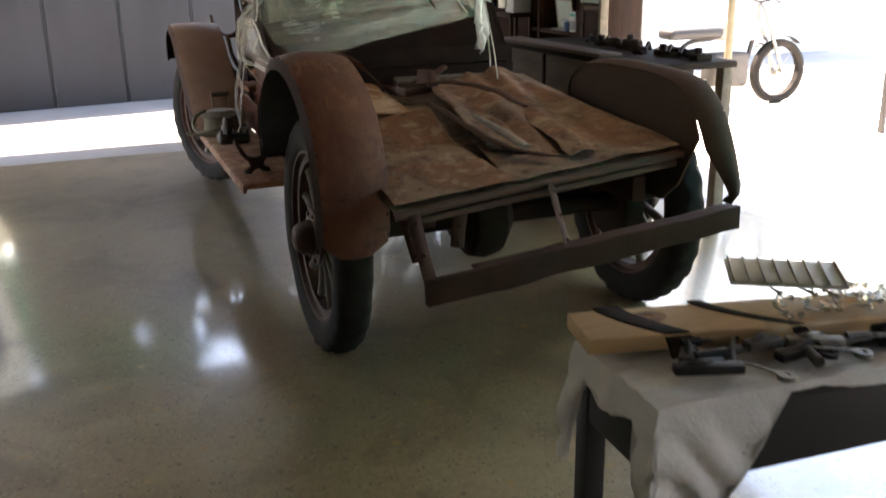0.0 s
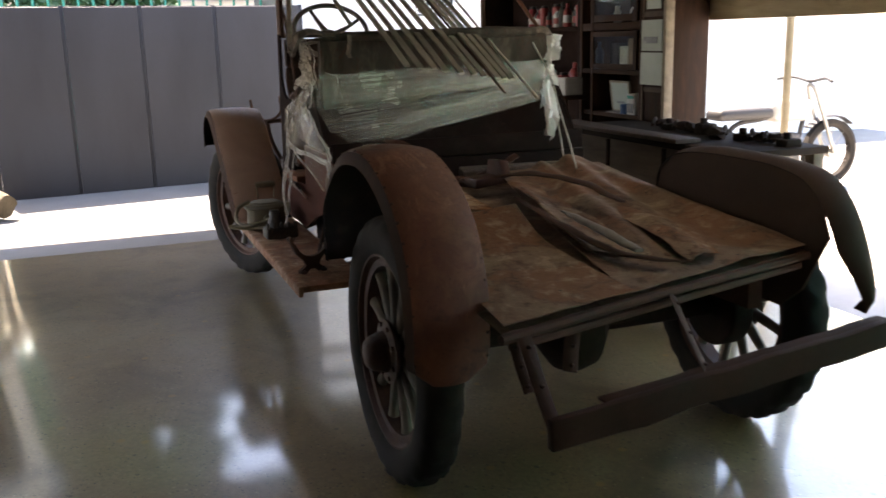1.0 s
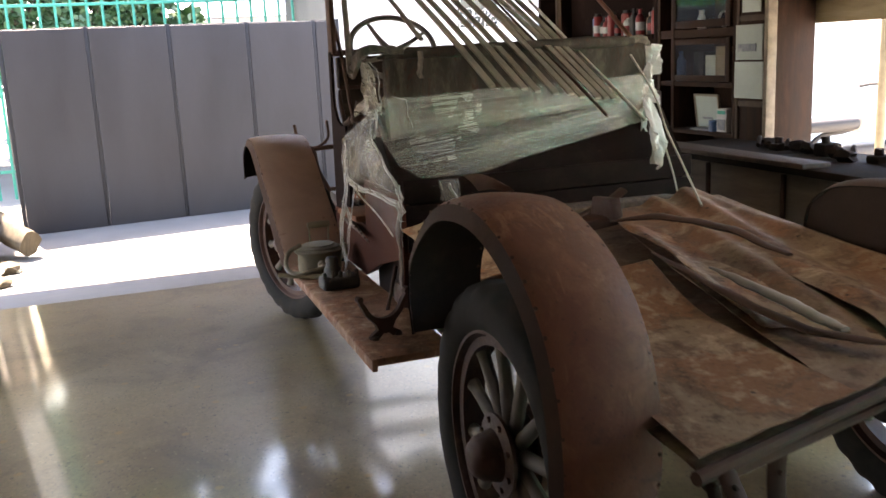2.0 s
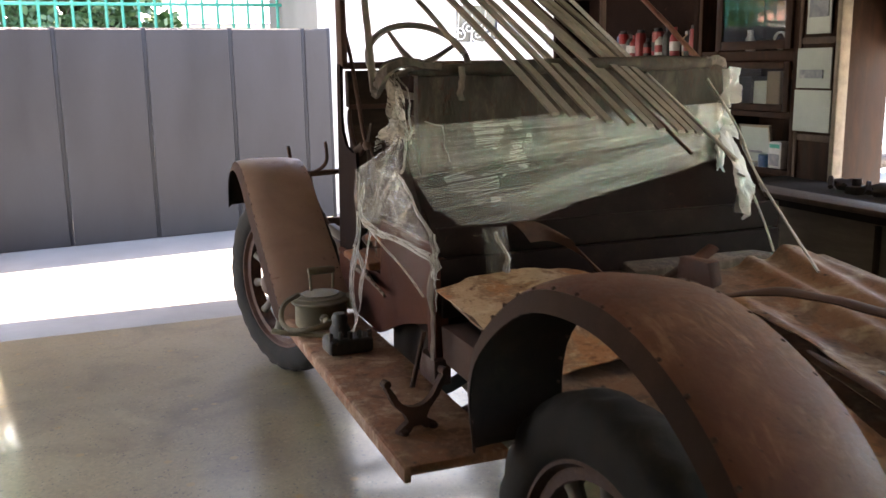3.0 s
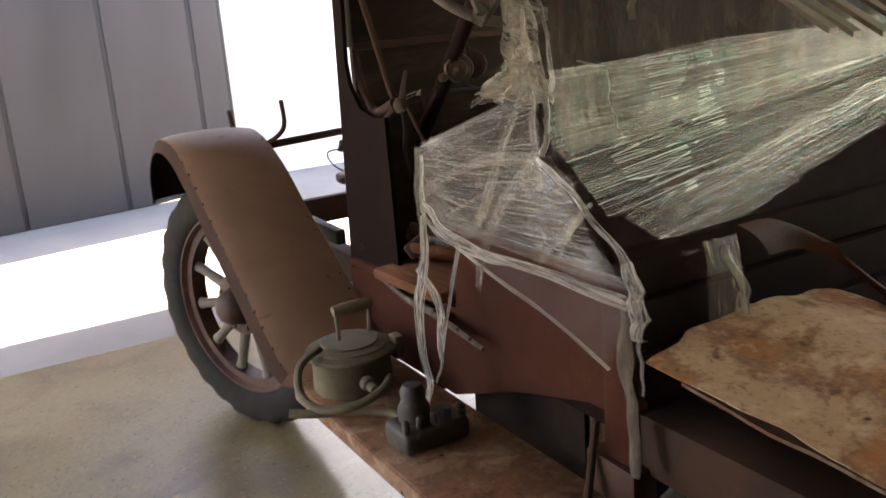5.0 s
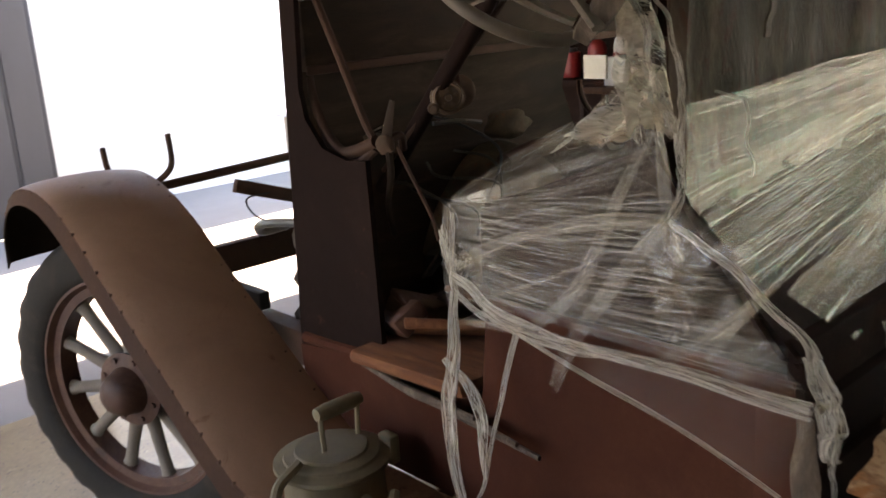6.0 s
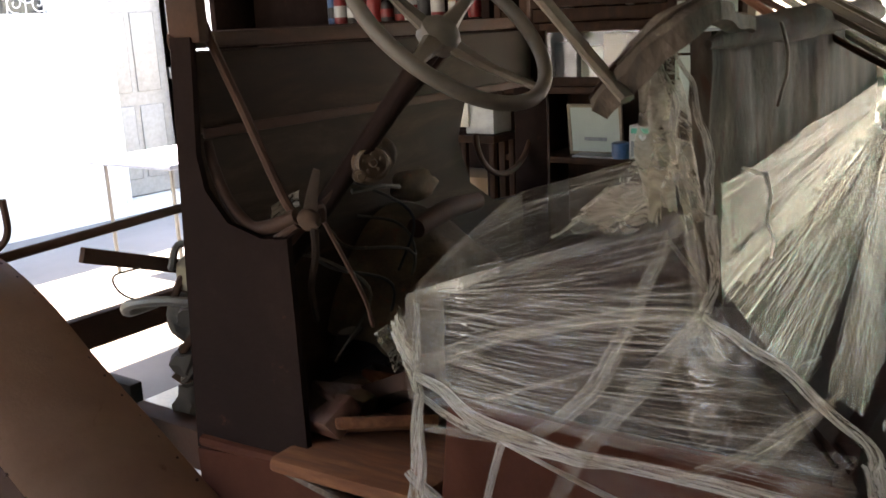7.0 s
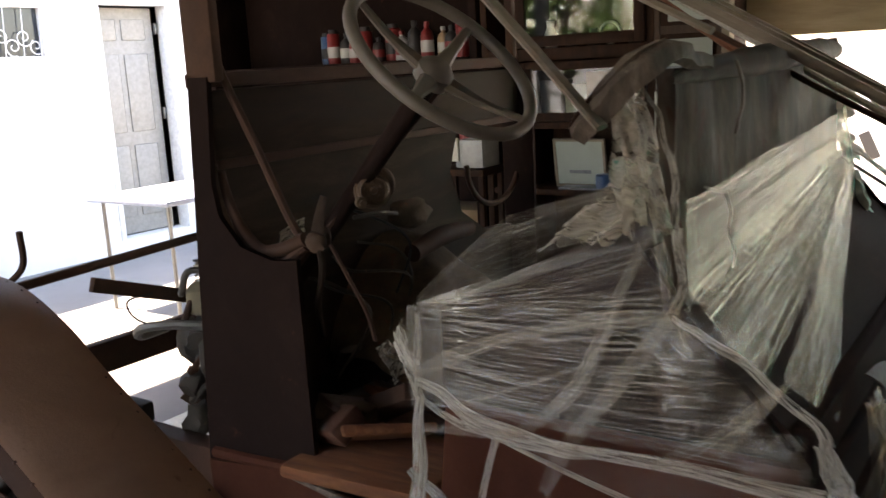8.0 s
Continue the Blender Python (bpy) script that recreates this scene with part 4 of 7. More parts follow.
for k in range(5):
    part("splinter", tube([(-0.655 + 0.02 * k, 2.08 - 0.03 * k, 0.735 - 0.006 * k), (-0.665 + 0.01 * k, 1.9, 0.722 - 0.006 * k), (-0.66, 1.8 - 0.05 * k, 0.725 - 0.008 * k)], [0.004, 0.009, 0.005], 6), WOOD_OLD, car)
part("panel_post", box((-0.64, 1.165, 0.56), (-0.595, 1.235, 0.90), 0.006), PANEL_RED, car)
part("torn_strip", jitter(tube([(-0.648, 1.16, 0.90), (-0.655, 1.15, 0.80), (-0.66, 1.13, 0.68), (-0.668, 1.12, 0.61)], [0.014, 0.018, 0.014, 0.012], 8, 0.4), 0.008, 20), WOOD_OLD, car, "splintered pale wood strip")
part("seat_base", box((-0.60, 1.20, 0.62), (0.60, 1.76, 0.95), 0.01), BODY_DARK, car)
for k in range(3):
    part("rear_plank", jitter(box((-0.62, 1.150 + 0.012 * k, 0.725 + 0.09 * k), (0.62, 1.178 + 0.012 * k, 0.81 + 0.09 * k), 0.004), 0.004, 6), BODY_DARK, car, "dark plank behind the seat base")
sc = B()
prof = [(1.17, 0.955), (1.74, 0.955), (1.735, 1.10), (1.60, 1.145), (1.39, 1.225), (1.345, 1.13)]
add_rings(sc, [[Vector((x, y, z)) for y, z in prof] for x in (-0.645, -0.60, 0.55, 0.60)])
bmesh.ops.bevel(sc, geom=list(sc.edges), offset=0.012, segments=2, affect="EDGES")
part("seat_side", sc, BODY_DARK, car, "dark seat pan under plastic film")
sbk = grid(lambda u, v: Vector((-0.61 + 1.15 * u, 1.33 + 0.045 * u + 0.03 * v, 0.96 + 0.49 * v)) + Vector((0, 0.012 * noise.noise(Vector((u * 11, v * 2, 0))) + 0.006 * noise.noise(Vector((u * 40, v * 5, 5))), 0)), 60, 12, 0.025)
part("seat_back", sbk, LEATHER, car, "weathered seat back with peeling grey covering")
rail_pts = [(-0.715, 1.448, 1.372), (-0.715, 1.42, 1.405), (-0.70, 1.372, 1.452), (-0.655, 1.348, 1.472), (-0.60, 1.342, 1.462), (-0.54, 1.34, 1.452)]
rail = part("seat_rail", jitter(tube(rail_pts, [0.014, 0.018, 0.019, 0.015, 0.013, 0.010], 5, 1.25, smooth=6), 0.006, 30), WOOD_OLD, car, "cracked wooden seat rail", smooth=False)
rs = random.Random(12)
for k in range(9):
    o = Vector((rs.uniform(-0.022, 0.004), rs.uniform(-0.012, 0.012), rs.uniform(-0.004, 0.026)))
    i0 = rs.randint(0, 3)
    part("splinter", tube([Vector(p) + o for p in rail_pts[i0:i0 + 3]], [0.002, 0.0055, 0.0015], 4, 0.7), (WOOD_OLD, WOOD_GREY, WOOD_DARK)[k % 3], rail)
part("top_roll", jitter(tube([(-0.64, 1.352, 1.436), (-0.52, 1.348, 1.446), (-0.3, 1.345, 1.450), (0.2, 1.368, 1.455), (0.47, 1.388, 1.455)], [0.005, 0.017, 0.023, 0.024, 0.018], 12, smooth=10), 0.006, 16), LEATHER, car, "dark cracked roll along the top of the seat back")
part("seat_rail", jitter(tube([(0.45, 1.385, 1.462), (0.52, 1.405, 1.460), (0.57, 1.44, 1.44), (0.588, 1.485, 1.385)], [0.010, 0.015, 0.016, 0.011], 6, 1.3, smooth=6), 0.006, 30), WOOD_OLD, car, "cracked wooden end of the seat rail")
for k, (x, w) in enumerate(((-0.50, 0.022),)):
    part("torn_strip", grid(lambda u, v, x=x, w=w: Vector((x + w * u + 0.01 * noise.noise(Vector((v * 4, x * 9, 0))), 1.318 - 0.012 * math.sin(v * 3.1) + 0.004 * u, 1.455 - (0.10 + 0.03 * (x * 10 % 1)) * v)), 3, 12, 0.003), WOOD_OLD, car, "hanging torn strip of covering")

# cowl and firewall
cw = B()
outline = [(2.055, 0.70), (2.352, 0.70), (2.298, 1.47), (2.245, 1.47), (2.262, 1.27), (2.25, 1.21), (2.20, 1.155), (2.12, 1.135), (2.06, 1.14)]
add_rings(cw, [[Vector((x, y, z)) for y, z in outline] for x in (-0.615, -0.603)])
part("cowl_side", cw, BODY_DARK, car, "dark rusty cowl side sheet")
part("cowl_bead", tube([(-0.617, 2.33, 0.72), (-0.617, 2.20, 0.725), (-0.617, 2.06, 0.735)], 0.012, 8), PANEL_RED, car)
part("cowl_side", box((0.595, 2.24, 0.70), (0.61, 2.345, 1.44), 0.003), BODY_DARK, car)
fw = B()
outline = [(-0.60, 0.66), (0.60, 0.66), (0.60, 0.98), (0.45, 0.99), (0.33, 1.06), (0.28, 1.18), (0.33, 1.30), (-0.60, 1.30)]
add_rings(fw, [[Vector((max(x, -0.56), y, z)) for x, z in outline] for y in (2.325, 2.345)])
part("firewall", fw, FIREWALL, car, "dark wooden firewall with a cut-out")
part("dash_board", box((-0.575, 2.285, 1.300), (0.60, 2.335, 1.445), 0.008), FIREWALL, car, "dark wooden dashboard")
part("dash_bead", box((-0.575, 2.278, 1.293), (0.60, 2.288, 1.312), 0.003), RUST_DARK, car)
part("hoop", tube([(0.47 + 0.145 * math.cos(radians(a)), 2.30, 1.19 + 0.125 * math.sin(radians(a))) for a in range(180, 391, 15)], 0.008, 8), RUST_DARK, car, "bent steel hoop")
part("windshield_frame", merge(box((-0.612, 2.285, 1.450), (0.60, 2.31, 1.478), 0.004), box((-0.612, 2.225, 1.46), (-0.588, 2.305, 2.0), 0.006), box((0.578, 2.285, 1.46), (0.60, 2.31, 2.0), 0.004), box((-0.612, 2.285, 1.985), (0.60, 2.31, 2.01), 0.004)), RUST_DARK, car, "empty rusty windshield frame")
part("windshield_stay", tube([(-0.595, 2.295, 1.66), (-0.565, 2.27, 1.50), (-0.565, 2.18, 1.33), (-0.565, 2.105, 1.19), (-0.545, 2.09, 1.165), (-0.50, 2.09, 1.172), (-0.485, 2.10, 1.14)], 0.0085, 8), RUST_DARK, car, "bent steel stay rod")
brace = part("door_brace", tube([(-0.575, 2.275, 1.29), (-0.58, 2.26, 1.245), (-0.58, 2.233, 1.188), (-0.583, 2.182, 1.146), (-0.585, 2.126, 1.150), (-0.58, 2.065, 1.172)], [0.008, 0.010, 0.011, 0.012, 0.013, 0.014], 10), RUST_DARK, car, "forked curved rusty brace")
part("brace_fork", tube([(-0.57, 2.26, 1.20), (-0.575, 2.235, 1.165), (-0.58, 2.18, 1.125), (-0.583, 2.12, 1.128), (-0.58, 2.065, 1.160)], [0.007, 0.008, 0.008, 0.009, 0.010], 8), RUST_DARK, brace)
hub = B()
add_blob(hub, (-0.575, 2.045, 1.168), 0.020, 2, 0.3, (0.8, 1.25, 0.95), 4)
part("brace_hub", hub, FENDER_DARK, brace)
part("hub_tongue", tube([(-0.572, 2.045, 1.175), (-0.565, 2.040, 1.215), (-0.56, 2.032, 1.250)], [0.017, 0.012, 0.008], 8, 0.35, up=Vector((1, 0, 0))), NEAR_BLACK, brace)
part("brace_leg", tube([(-0.575, 2.035, 1.16), (-0.57, 2.04, 1.11), (-0.565, 2.062, 1.045), (-0.55, 2.07, 0.98)], [0.008, 0.007, 0.006, 0.005], 8), NEAR_BLACK, brace)
part("pull_rod", tube([(-0.575, 2.01, 1.165), (-0.56, 1.985, 1.10), (-0.54, 1.965, 1.03), (-0.53, 1.96, 0.98)], 0.004, 6), RUST_DARK, brace)
part("floor_board", box((-0.60, 1.77, 0.655), (0.60, 2.346, 0.685), 0.004), WOOD_DARK, car)

# steering
hubc = Vector((-0.432, 1.855, 1.464))
sd = Vector((-0.06, -0.70, 0.71)).normalized()
sm = Matrix.Translation(hubc) @ sd.to_track_quat("Z", "Y").to_matrix().to_4x4()
bm = B()
R, r = 0.182, 0.0120
rings = []
for k in range(48):
    a = 2 * math.pi * k / 48
    rings.append([sm @ Vector(((R + r * math.cos(b)) * math.cos(a), (R + r * math.cos(b)) * math.sin(a), 0.02 + r * math.sin(b))) for b in [2 * math.pi * j / 12 for j in range(12)]])
rings.append(rings[0])
add_rings(bm, rings, True, False)
bmesh.ops.remove_doubles(bm, verts=bm.verts, dist=1e-6)
sw = part("steering_wheel", bm, RIM_WOOD, car, "worn four-spoke steering wheel")
for k in range(4):
    a = radians(28 + 90 * k)
    part("spoke", tube([sm @ Vector((0.02 * math.cos(a), 0.02 * math.sin(a), -0.015)), sm @ Vector((0.1 * math.cos(a), 0.1 * math.sin(a), -0.005)), sm @ Vector((R * math.cos(a), R * math.sin(a), 0.018))], [0.020, 0.012, 0.009], 8, 0.6, up=sd), RIM_WOOD, sw)
part("hub", lathe([(0, -0.03), (0.034, -0.03), (0.036, -0.005), (0.024, 0.008), (0.012, 0.014), (0, 0.014)], sm, 20), RIM_WOOD, sw)
part("steering_column", tube([hubc, hubc - sd * 0.62], 0.019, 12, smooth=0), BODY_DARK, car, "greasy black steering column")
part("throttle_rod", tube([hubc + Vector((0.03, 0, -0.02)), hubc - sd * 0.55 + Vector((-0.03, 0, 0))], 0.006, 6, smooth=0), RUST_DARK, car)

# bits in the footwell
hm = Matrix.Translation((-0.405, 2.045, 1.238)) @ Vector((-0.62, -0.77, 0.05)).to_track_quat("Z", "Y").to_matrix().to_4x4()
horn = part("horn", lathe([(0, -0.075), (0.022, -0.075), (0.026, -0.055), (0.034, -0.045), (0.036, -0.02), (0.036, 0.006), (0.032, 0.008), (0.031, 0.020), (0.027, 0.024), (0.024, 0.018), (0.008, 0.017), (0.006, 0.024), (0, 0.024)], hm, 28), HORN_BROWN, car, "round grimy brass horn body on the steering column")
for k in range(5):
    a = radians(20 + 72 * k)
    part("bolt", lathe([(0, 0), (0.004, 0), (0.004, 0.004), (0, 0.005)], hm @ Matrix.Translation((0.0165 * math.cos(a), 0.0165 * math.sin(a), 0.017)), 8), HORN_BROWN, horn)
part("back_disc", lathe([(0, -0.014), (0.030, -0.014), (0.035, -0.006), (0.035, 0.006), (0.028, 0.012), (0, 0.014)], Matrix.Translation((-0.335, 2.085, 1.240)) @ hm.to_3x3().to_4x4(), 24), HORN_BROWN, horn)
part("clamp", tube([(-0.40, 2.03, 1.278), (-0.385, 2.045, 1.30), (-0.365, 2.06, 1.285), (-0.36, 2.06, 1.24)], 0.006, 8), RUST_DARK, horn)
part("terminal", lathe([(0, 0), (0.011, 0), (0.011, 0.02), (0.006, 0.022), (0.006, 0.03), (0, 0.03)], Matrix.Translation((-0.455, 2.035, 1.222)) @ hm.to_3x3().to_4x4(), 12), HORN_BROWN, horn)
# sagging cover over the gearbox, with folds
def cover(u, v):
    x, y = -0.27 + 0.50 * u, 2.31 - 0.24 * v
    arch = math.sin(math.pi * min(1, max(0, 0.06 + 0.88 * u))) ** 0.6
    z = 0.70 + arch * (0.37 - 0.26 * v ** 1.6)
    f = 0.016 * math.sin(u * 17 + v * 3) * v + 0.020 * noise.noise(Vector((u * 4, v * 4, 2)))
    return Vector((x + 0.4 * f, y - 0.10 * arch * v - f, z + 0.5 * f))
part("gearbox_cover", grid(cover, 34, 30, 0.004), DIRT, car, "dusty crumpled cover over the gearbox")
part("control_rod", tube([(-0.12, 2.17, 1.045), (0.02, 2.18, 1.06), (0.17, 2.20, 1.05)], [0.022, 0.024, 0.020], 12), RUST_DARK, car, "stout rusty cross tube")
b = B()
add_blob(b, (-0.03, 2.24, 1.12), 0.05, 3, 0.25, (1.4, 0.8, 0.7), 3)
part("grimy_lump", b, DIRT, car, "dirt-caked part in the footwell")
rng = random.Random(5)
for k in range(14):
    x, y = rng.uniform(-0.52, 0.30), rng.uniform(1.93, 2.20)
    b = B()
    add_blob(b, (x, y, 0.70 + 0.20 * max(0, y - 2.0)), rng.uniform(0.04, 0.075), 3, 0.35, (1.3, rng.uniform(0.7, 1.2), 0.5), k)
    part("grimy_lump", b, (DIRT, NEAR_BLACK, GREASE)[k % 3], car, "dirt-caked part in the footwell")
# rusty plates and scraps heaped under the seat's front edge
for k in range(12):
    w, d, h = rng.uniform(0.05, 0.11), rng.uniform(0.03, 0.07), rng.uniform(0.006, 0.02)
    m = Matrix.Translation((rng.uniform(-0.56, -0.12), rng.uniform(1.90, 2.12), rng.uniform(0.72, 0.82))) @ Euler((rng.uniform(-0.6, 0.6), rng.uniform(-0.5, 0.5), rng.uniform(0, 3.1))).to_matrix().to_4x4()
    part("debris", jitter(box((-w, -d, -h), (w, d, h), 0.006, m=m), 0.010, 14, k), (RUST_HUB, SILL, DIRT, RUST_DARK)[k % 4], car, "rusty scrap in the footwell")
# ribbed pedal pad
pad = Matrix.Translation((-0.165, 2.19, 0.862)) @ Euler((radians(58), 0, radians(-22))).to_matrix().to_4x4()
pp = part("pedal_pad", box((-0.075, -0.04, -0.008), (0.075, 0.04, 0.006), 0.006, m=pad), RUST_HUB, car, "worn reddish ribbed pedal pad")
for k in range(9):
    part("rib", box((-0.068 + 0.0165 * k, -0.036, 0.005), (-0.060 + 0.0165 * k, 0.036, 0.011), 0.002, m=pad), RUST_HUB, pp)
part("paper_scrap", jitter(grid(bilin((-0.475, 2.0, 0.94), (-0.44, 1.995, 0.95), (-0.40, 1.99, 0.87), (-0.43, 1.995, 0.855)), 8, 10, 0.002), 0.012, 22), FILM_RAG, car, "pale torn scrap")
part("paper_scrap", jitter(grid(bilin((-0.50, 2.21, 1.165), (-0.43, 2.21, 1.185), (-0.42, 2.22, 1.15), (-0.49, 2.22, 1.13)), 8, 8, 0.002), 0.010, 22), FILM_RAG, car)
rng = random.Random(9)
for k in range(7):
    x, z = rng.uniform(-0.42, -0.05), rng.uniform(0.98, 1.18)
    part("wire", tube([(x, 2.30, z), (x + rng.uniform(-0.05, 0.08), 2.22, z - 0.02), (x + rng.uniform(0.0, 0.12), 2.16, z - rng.uniform(0.06, 0.14)), (x + rng.uniform(0, 0.1), 2.20, z - 0.22)], 0.0035, 6), BLACK_PAINT if k % 2 else GREASE, car)
part("wire", tube([(-0.40, 2.10, 1.18), (-0.33, 2.09, 1.178), (-0.26, 2.10, 1.165)], 0.005, 6), GREASE, car)
part("pedal", tube([(-0.30, 2.22, 0.86), (-0.27, 2.30, 0.78)], [0.03, 0.014], 8, 0.3), GREASE, car)
part("pedal", tube([(-0.16, 2.20, 0.90), (-0.14, 2.30, 0.80)], [0.03, 0.014], 8, 0.3), GREASE, car)

# engine and front end
part("engine_block", jitter(merge(box((-0.24, 2.45, 0.62), (0.26, 2.78, 1.02), 0.03), box((-0.18, 2.48, 1.01), (0.22, 2.75, 1.10), 0.03)), 0.012, 6), GREASE, car, "grimy engine block")
part("oil_filler", lathe([(0, 0), (0.05, 0), (0.058, 0.03), (0.055, 0.08), (0.035, 0.10), (0.02, 0.11), (0, 0.11)], Matrix.Translation((-0.315, 2.68, 0.90)) @ Matrix.Scale(0.72, 4), 20), POT, car)
sprg = [(-0.315 + 0.013 * math.cos(a * 0.9), 2.68 + 0.013 * math.sin(a * 0.9), 0.975 + a * 0.0018) for a in range(0, 36)]
part("valve_spring", tube(sprg, 0.0035, 6, smooth=2), STEEL, car)
part("carburettor", jitter(merge(lathe([(0, 0), (0.045, 0), (0.05, 0.02), (0.05, 0.10), (0.03, 0.13), (0, 0.13)], Matrix.Translation((-0.335, 2.64, 0.76)) @ Matrix.Scale(0.7, 4), 18), tube([(-0.36, 2.66, 0.84), (-0.28, 2.70, 0.88), (-0.18, 2.72, 0.88)], 0.03, 10)), 0.006, 12), GREASE, car, "old carburettor")
part("hose", tube([(-0.33, 2.62, 0.87), (-0.40, 2.70, 0.885), (-0.445, 2.76, 0.88), (-0.42, 2.80, 0.85), (-0.34, 2.80, 0.85)], 0.012, 8), STEEL, car)
part("wire", tube([(-0.34, 2.72, 0.86), (-0.45, 2.75, 0.90), (-0.49, 2.74, 0.96), (-0.43, 2.72, 0.97)], 0.0025, 5), BLACK_PAINT, car)
for k in range(7):
    b = B()
    add_blob(b, (-0.35 + 0.03 * math.sin(k * 2.1), 2.52 + 0.03 * k, 0.64 + 0.028 * ((k * 3) % 5)), 0.038, 2, 0.6, (1, 1, 1.1), k + 30)
    part("engine_fitting", b, GREASE, car)
rg = random.Random(77)
for k in range(16):
    b = B()
    add_blob(b, (-0.315 + rg.uniform(-0.03, 0.03), 2.62 + rg.uniform(-0.06, 0.07) + 0.004 * (15 - k), 0.64 + 0.024 * k + rg.uniform(-0.02, 0.02)), rg.uniform(0.026, 0.042), 2, 0.7, (0.9, 1.1, rg.uniform(0.7, 1.2)), k + 200)
    part("engine_fitting", jitter(b, 0.008, 25), (GREASE, RUST_DARK, HORN_BROWN)[k % 3], car)
for k in range(5):
    z = 0.70 + 0.07 * k
    part("engine_pipe", tube([(-0.28, 2.58, z), (-0.34, 2.64 + 0.01 * k, z + 0.03), (-0.36, 2.70, z - 0.02), (-0.30, 2.78, z - 0.05)], 0.009, 7), (GREASE, RUST_DARK)[k % 2], car)
part("rail_horn", box((-0.50, 2.72, 0.66), (-0.465, 3.02, 0.71), 0.006), BLACK_PAINT, car)
part("tie_bar", tube([(-0.52, 3.30, 0.925), (0.55, 3.30, 0.965)], 0.014, 10, smooth=0), RUST_DARK, car, "headlamp tie bar")
part("bar_bracket", box((-0.20, 3.288, 0.86), (0.16, 3.312, 0.905), 0.003, m=Matrix.Translation((-0.2, 0, 0.9)) @ Matrix.Rotation(radians(19), 4, "Y") @ Matrix.Translation((0.2, 0, -0.9))), RUST_DARK, car)
part("lamp_fork", tube([(-0.622, 3.29, 1.07), (-0.605, 3.31, 1.0), (-0.56, 3.32, 0.945), (-0.51, 3.31, 0.93), (-0.46, 3.28, 0.955), (-0.436, 3.25, 1.0), (-0.443, 3.235, 1.09)], 0.009, 8), RUST_DARK, car, "empty headlamp fork")
part("fork_stem", tube([(-0.52, 3.31, 0.93), (-0.50, 3.30, 0.80), (-0.44, 3.28, 0.66)], 0.015, 8), RUST_DARK, car)
part("lamp_fork", tube([(0.622, 3.29, 1.07), (0.605, 3.31, 1.0), (0.56, 3.32, 0.945), (0.51, 3.31, 0.93), (0.46, 3.28, 0.955), (0.436, 3.25, 1.0), (0.443, 3.235, 1.09)], 0.009, 8), RUST_DARK, car)
part("fork_stem", tube([(0.52, 3.31, 0.93), (0.50, 3.30, 0.80), (0.44, 3.28, 0.66)], 0.015, 8), RUST_DARK, car)
part("front_crossbar", merge(box((-0.45, 3.36, 0.58), (0.45, 3.40, 0.68), 0.006)), RUST_DARK, car)
part("rail_strap", tube([(-0.43, 1.30, 0.60), (-0.50, 1.22, 0.53), (-0.60, 1.24, 0.47), (-0.68, 1.30, 0.455)], 0.024, 8, 0.3), BLACK_PAINT, car, "curved black board hanger")
part("brake_rod", tube([(-0.645, 1.25, 0.66), (-0.70, 1.22, 0.49)], 0.008, 8, smooth=0), RUST_DARK, car)
part("side_bracket", box((-0.655, 1.14, 0.52), (-0.60, 1.27, 0.60), 0.004), RUST_HUB, car)
part("rail_plate", jitter(box((-0.62, 0.42, 0.585), (-0.50, 1.17, 0.70), 0.006), 0.008, 5), RUST_DARK, car)
part("floor_scrap", jitter(grid(bilin((-0.62, 0.75, 0.475), (-0.45, 0.78, 0.50), (-0.42, 1.32, 0.50), (-0.52, 1.28, 0.47)), 8, 12, 0.012), 0.02, 9), WOOD_GREY, car, "splintered pale board by the chassis rail")
# bent strap behind the seat
strap = smooth_path([(-0.37, 1.14, 0.965), (-0.30, 1.125, 0.965), (-0.23, 1.08, 0.925), (-0.18, 1.03, 0.865), (-0.14, 0.97, 0.82), (-0.06, 0.91, 0.812)], 6)
part("body_strap", grid(lambda u, v: strap[min(int(u * (len(strap) - 1)), len(strap) - 1)] + Vector((0.030, -0.018, -0.036)) * (v - 0.5) * 1.6 + Vector((0, -0.006, 0.006)) * math.sin(math.pi * v), len(strap) - 1, 6, 0.003), RUST_HUB, car, "bent rusty steel strap")

# ---- plastic film round the seat ----
film = thing("stretch_wrap", (-0.1, 1.4, 0.60), "torn clear plastic stretch film wrapped round the car seat", "plastic film")


def film_sheet(a, b, c, d, bulge=(0, 0, 0), wr=0.012, nu=40, nv=60, seed=0, name="film_sheet", mat=None, rag=0.0):
    """A stretched sheet, u along the pull, pleated across it."""
    fn = bilin(a, b, c, d)
    out = Vector(bulge)
    nrm = out.normalized() if out.length else Vector((0, 0, 1))

    def f(u, v):
        e = rag * noise.noise(Vector((u * 7, seed * 3.1, 2))) * (1 if v > 0.5 else -1) * abs(2 * v - 1) ** 3
        p = fn(u, min(1.3, max(-0.3, v + e))) + out * math.sin(math.pi * u) * math.sin(math.pi * v)
        n1 = noise.noise(Vector((u * 1.6, v * 14, seed))) * wr * 0.7 + noise.noise(Vector((u * 2.2, v * 33, seed + 3))) * wr * 0.3
        n2 = noise.noise(Vector((u * 7, v * 7, seed + 9))) * wr * 0.35
        return p + nrm * (n1 + n2)
    return part(name, grid(f, nu, nv), mat or FILM, film)


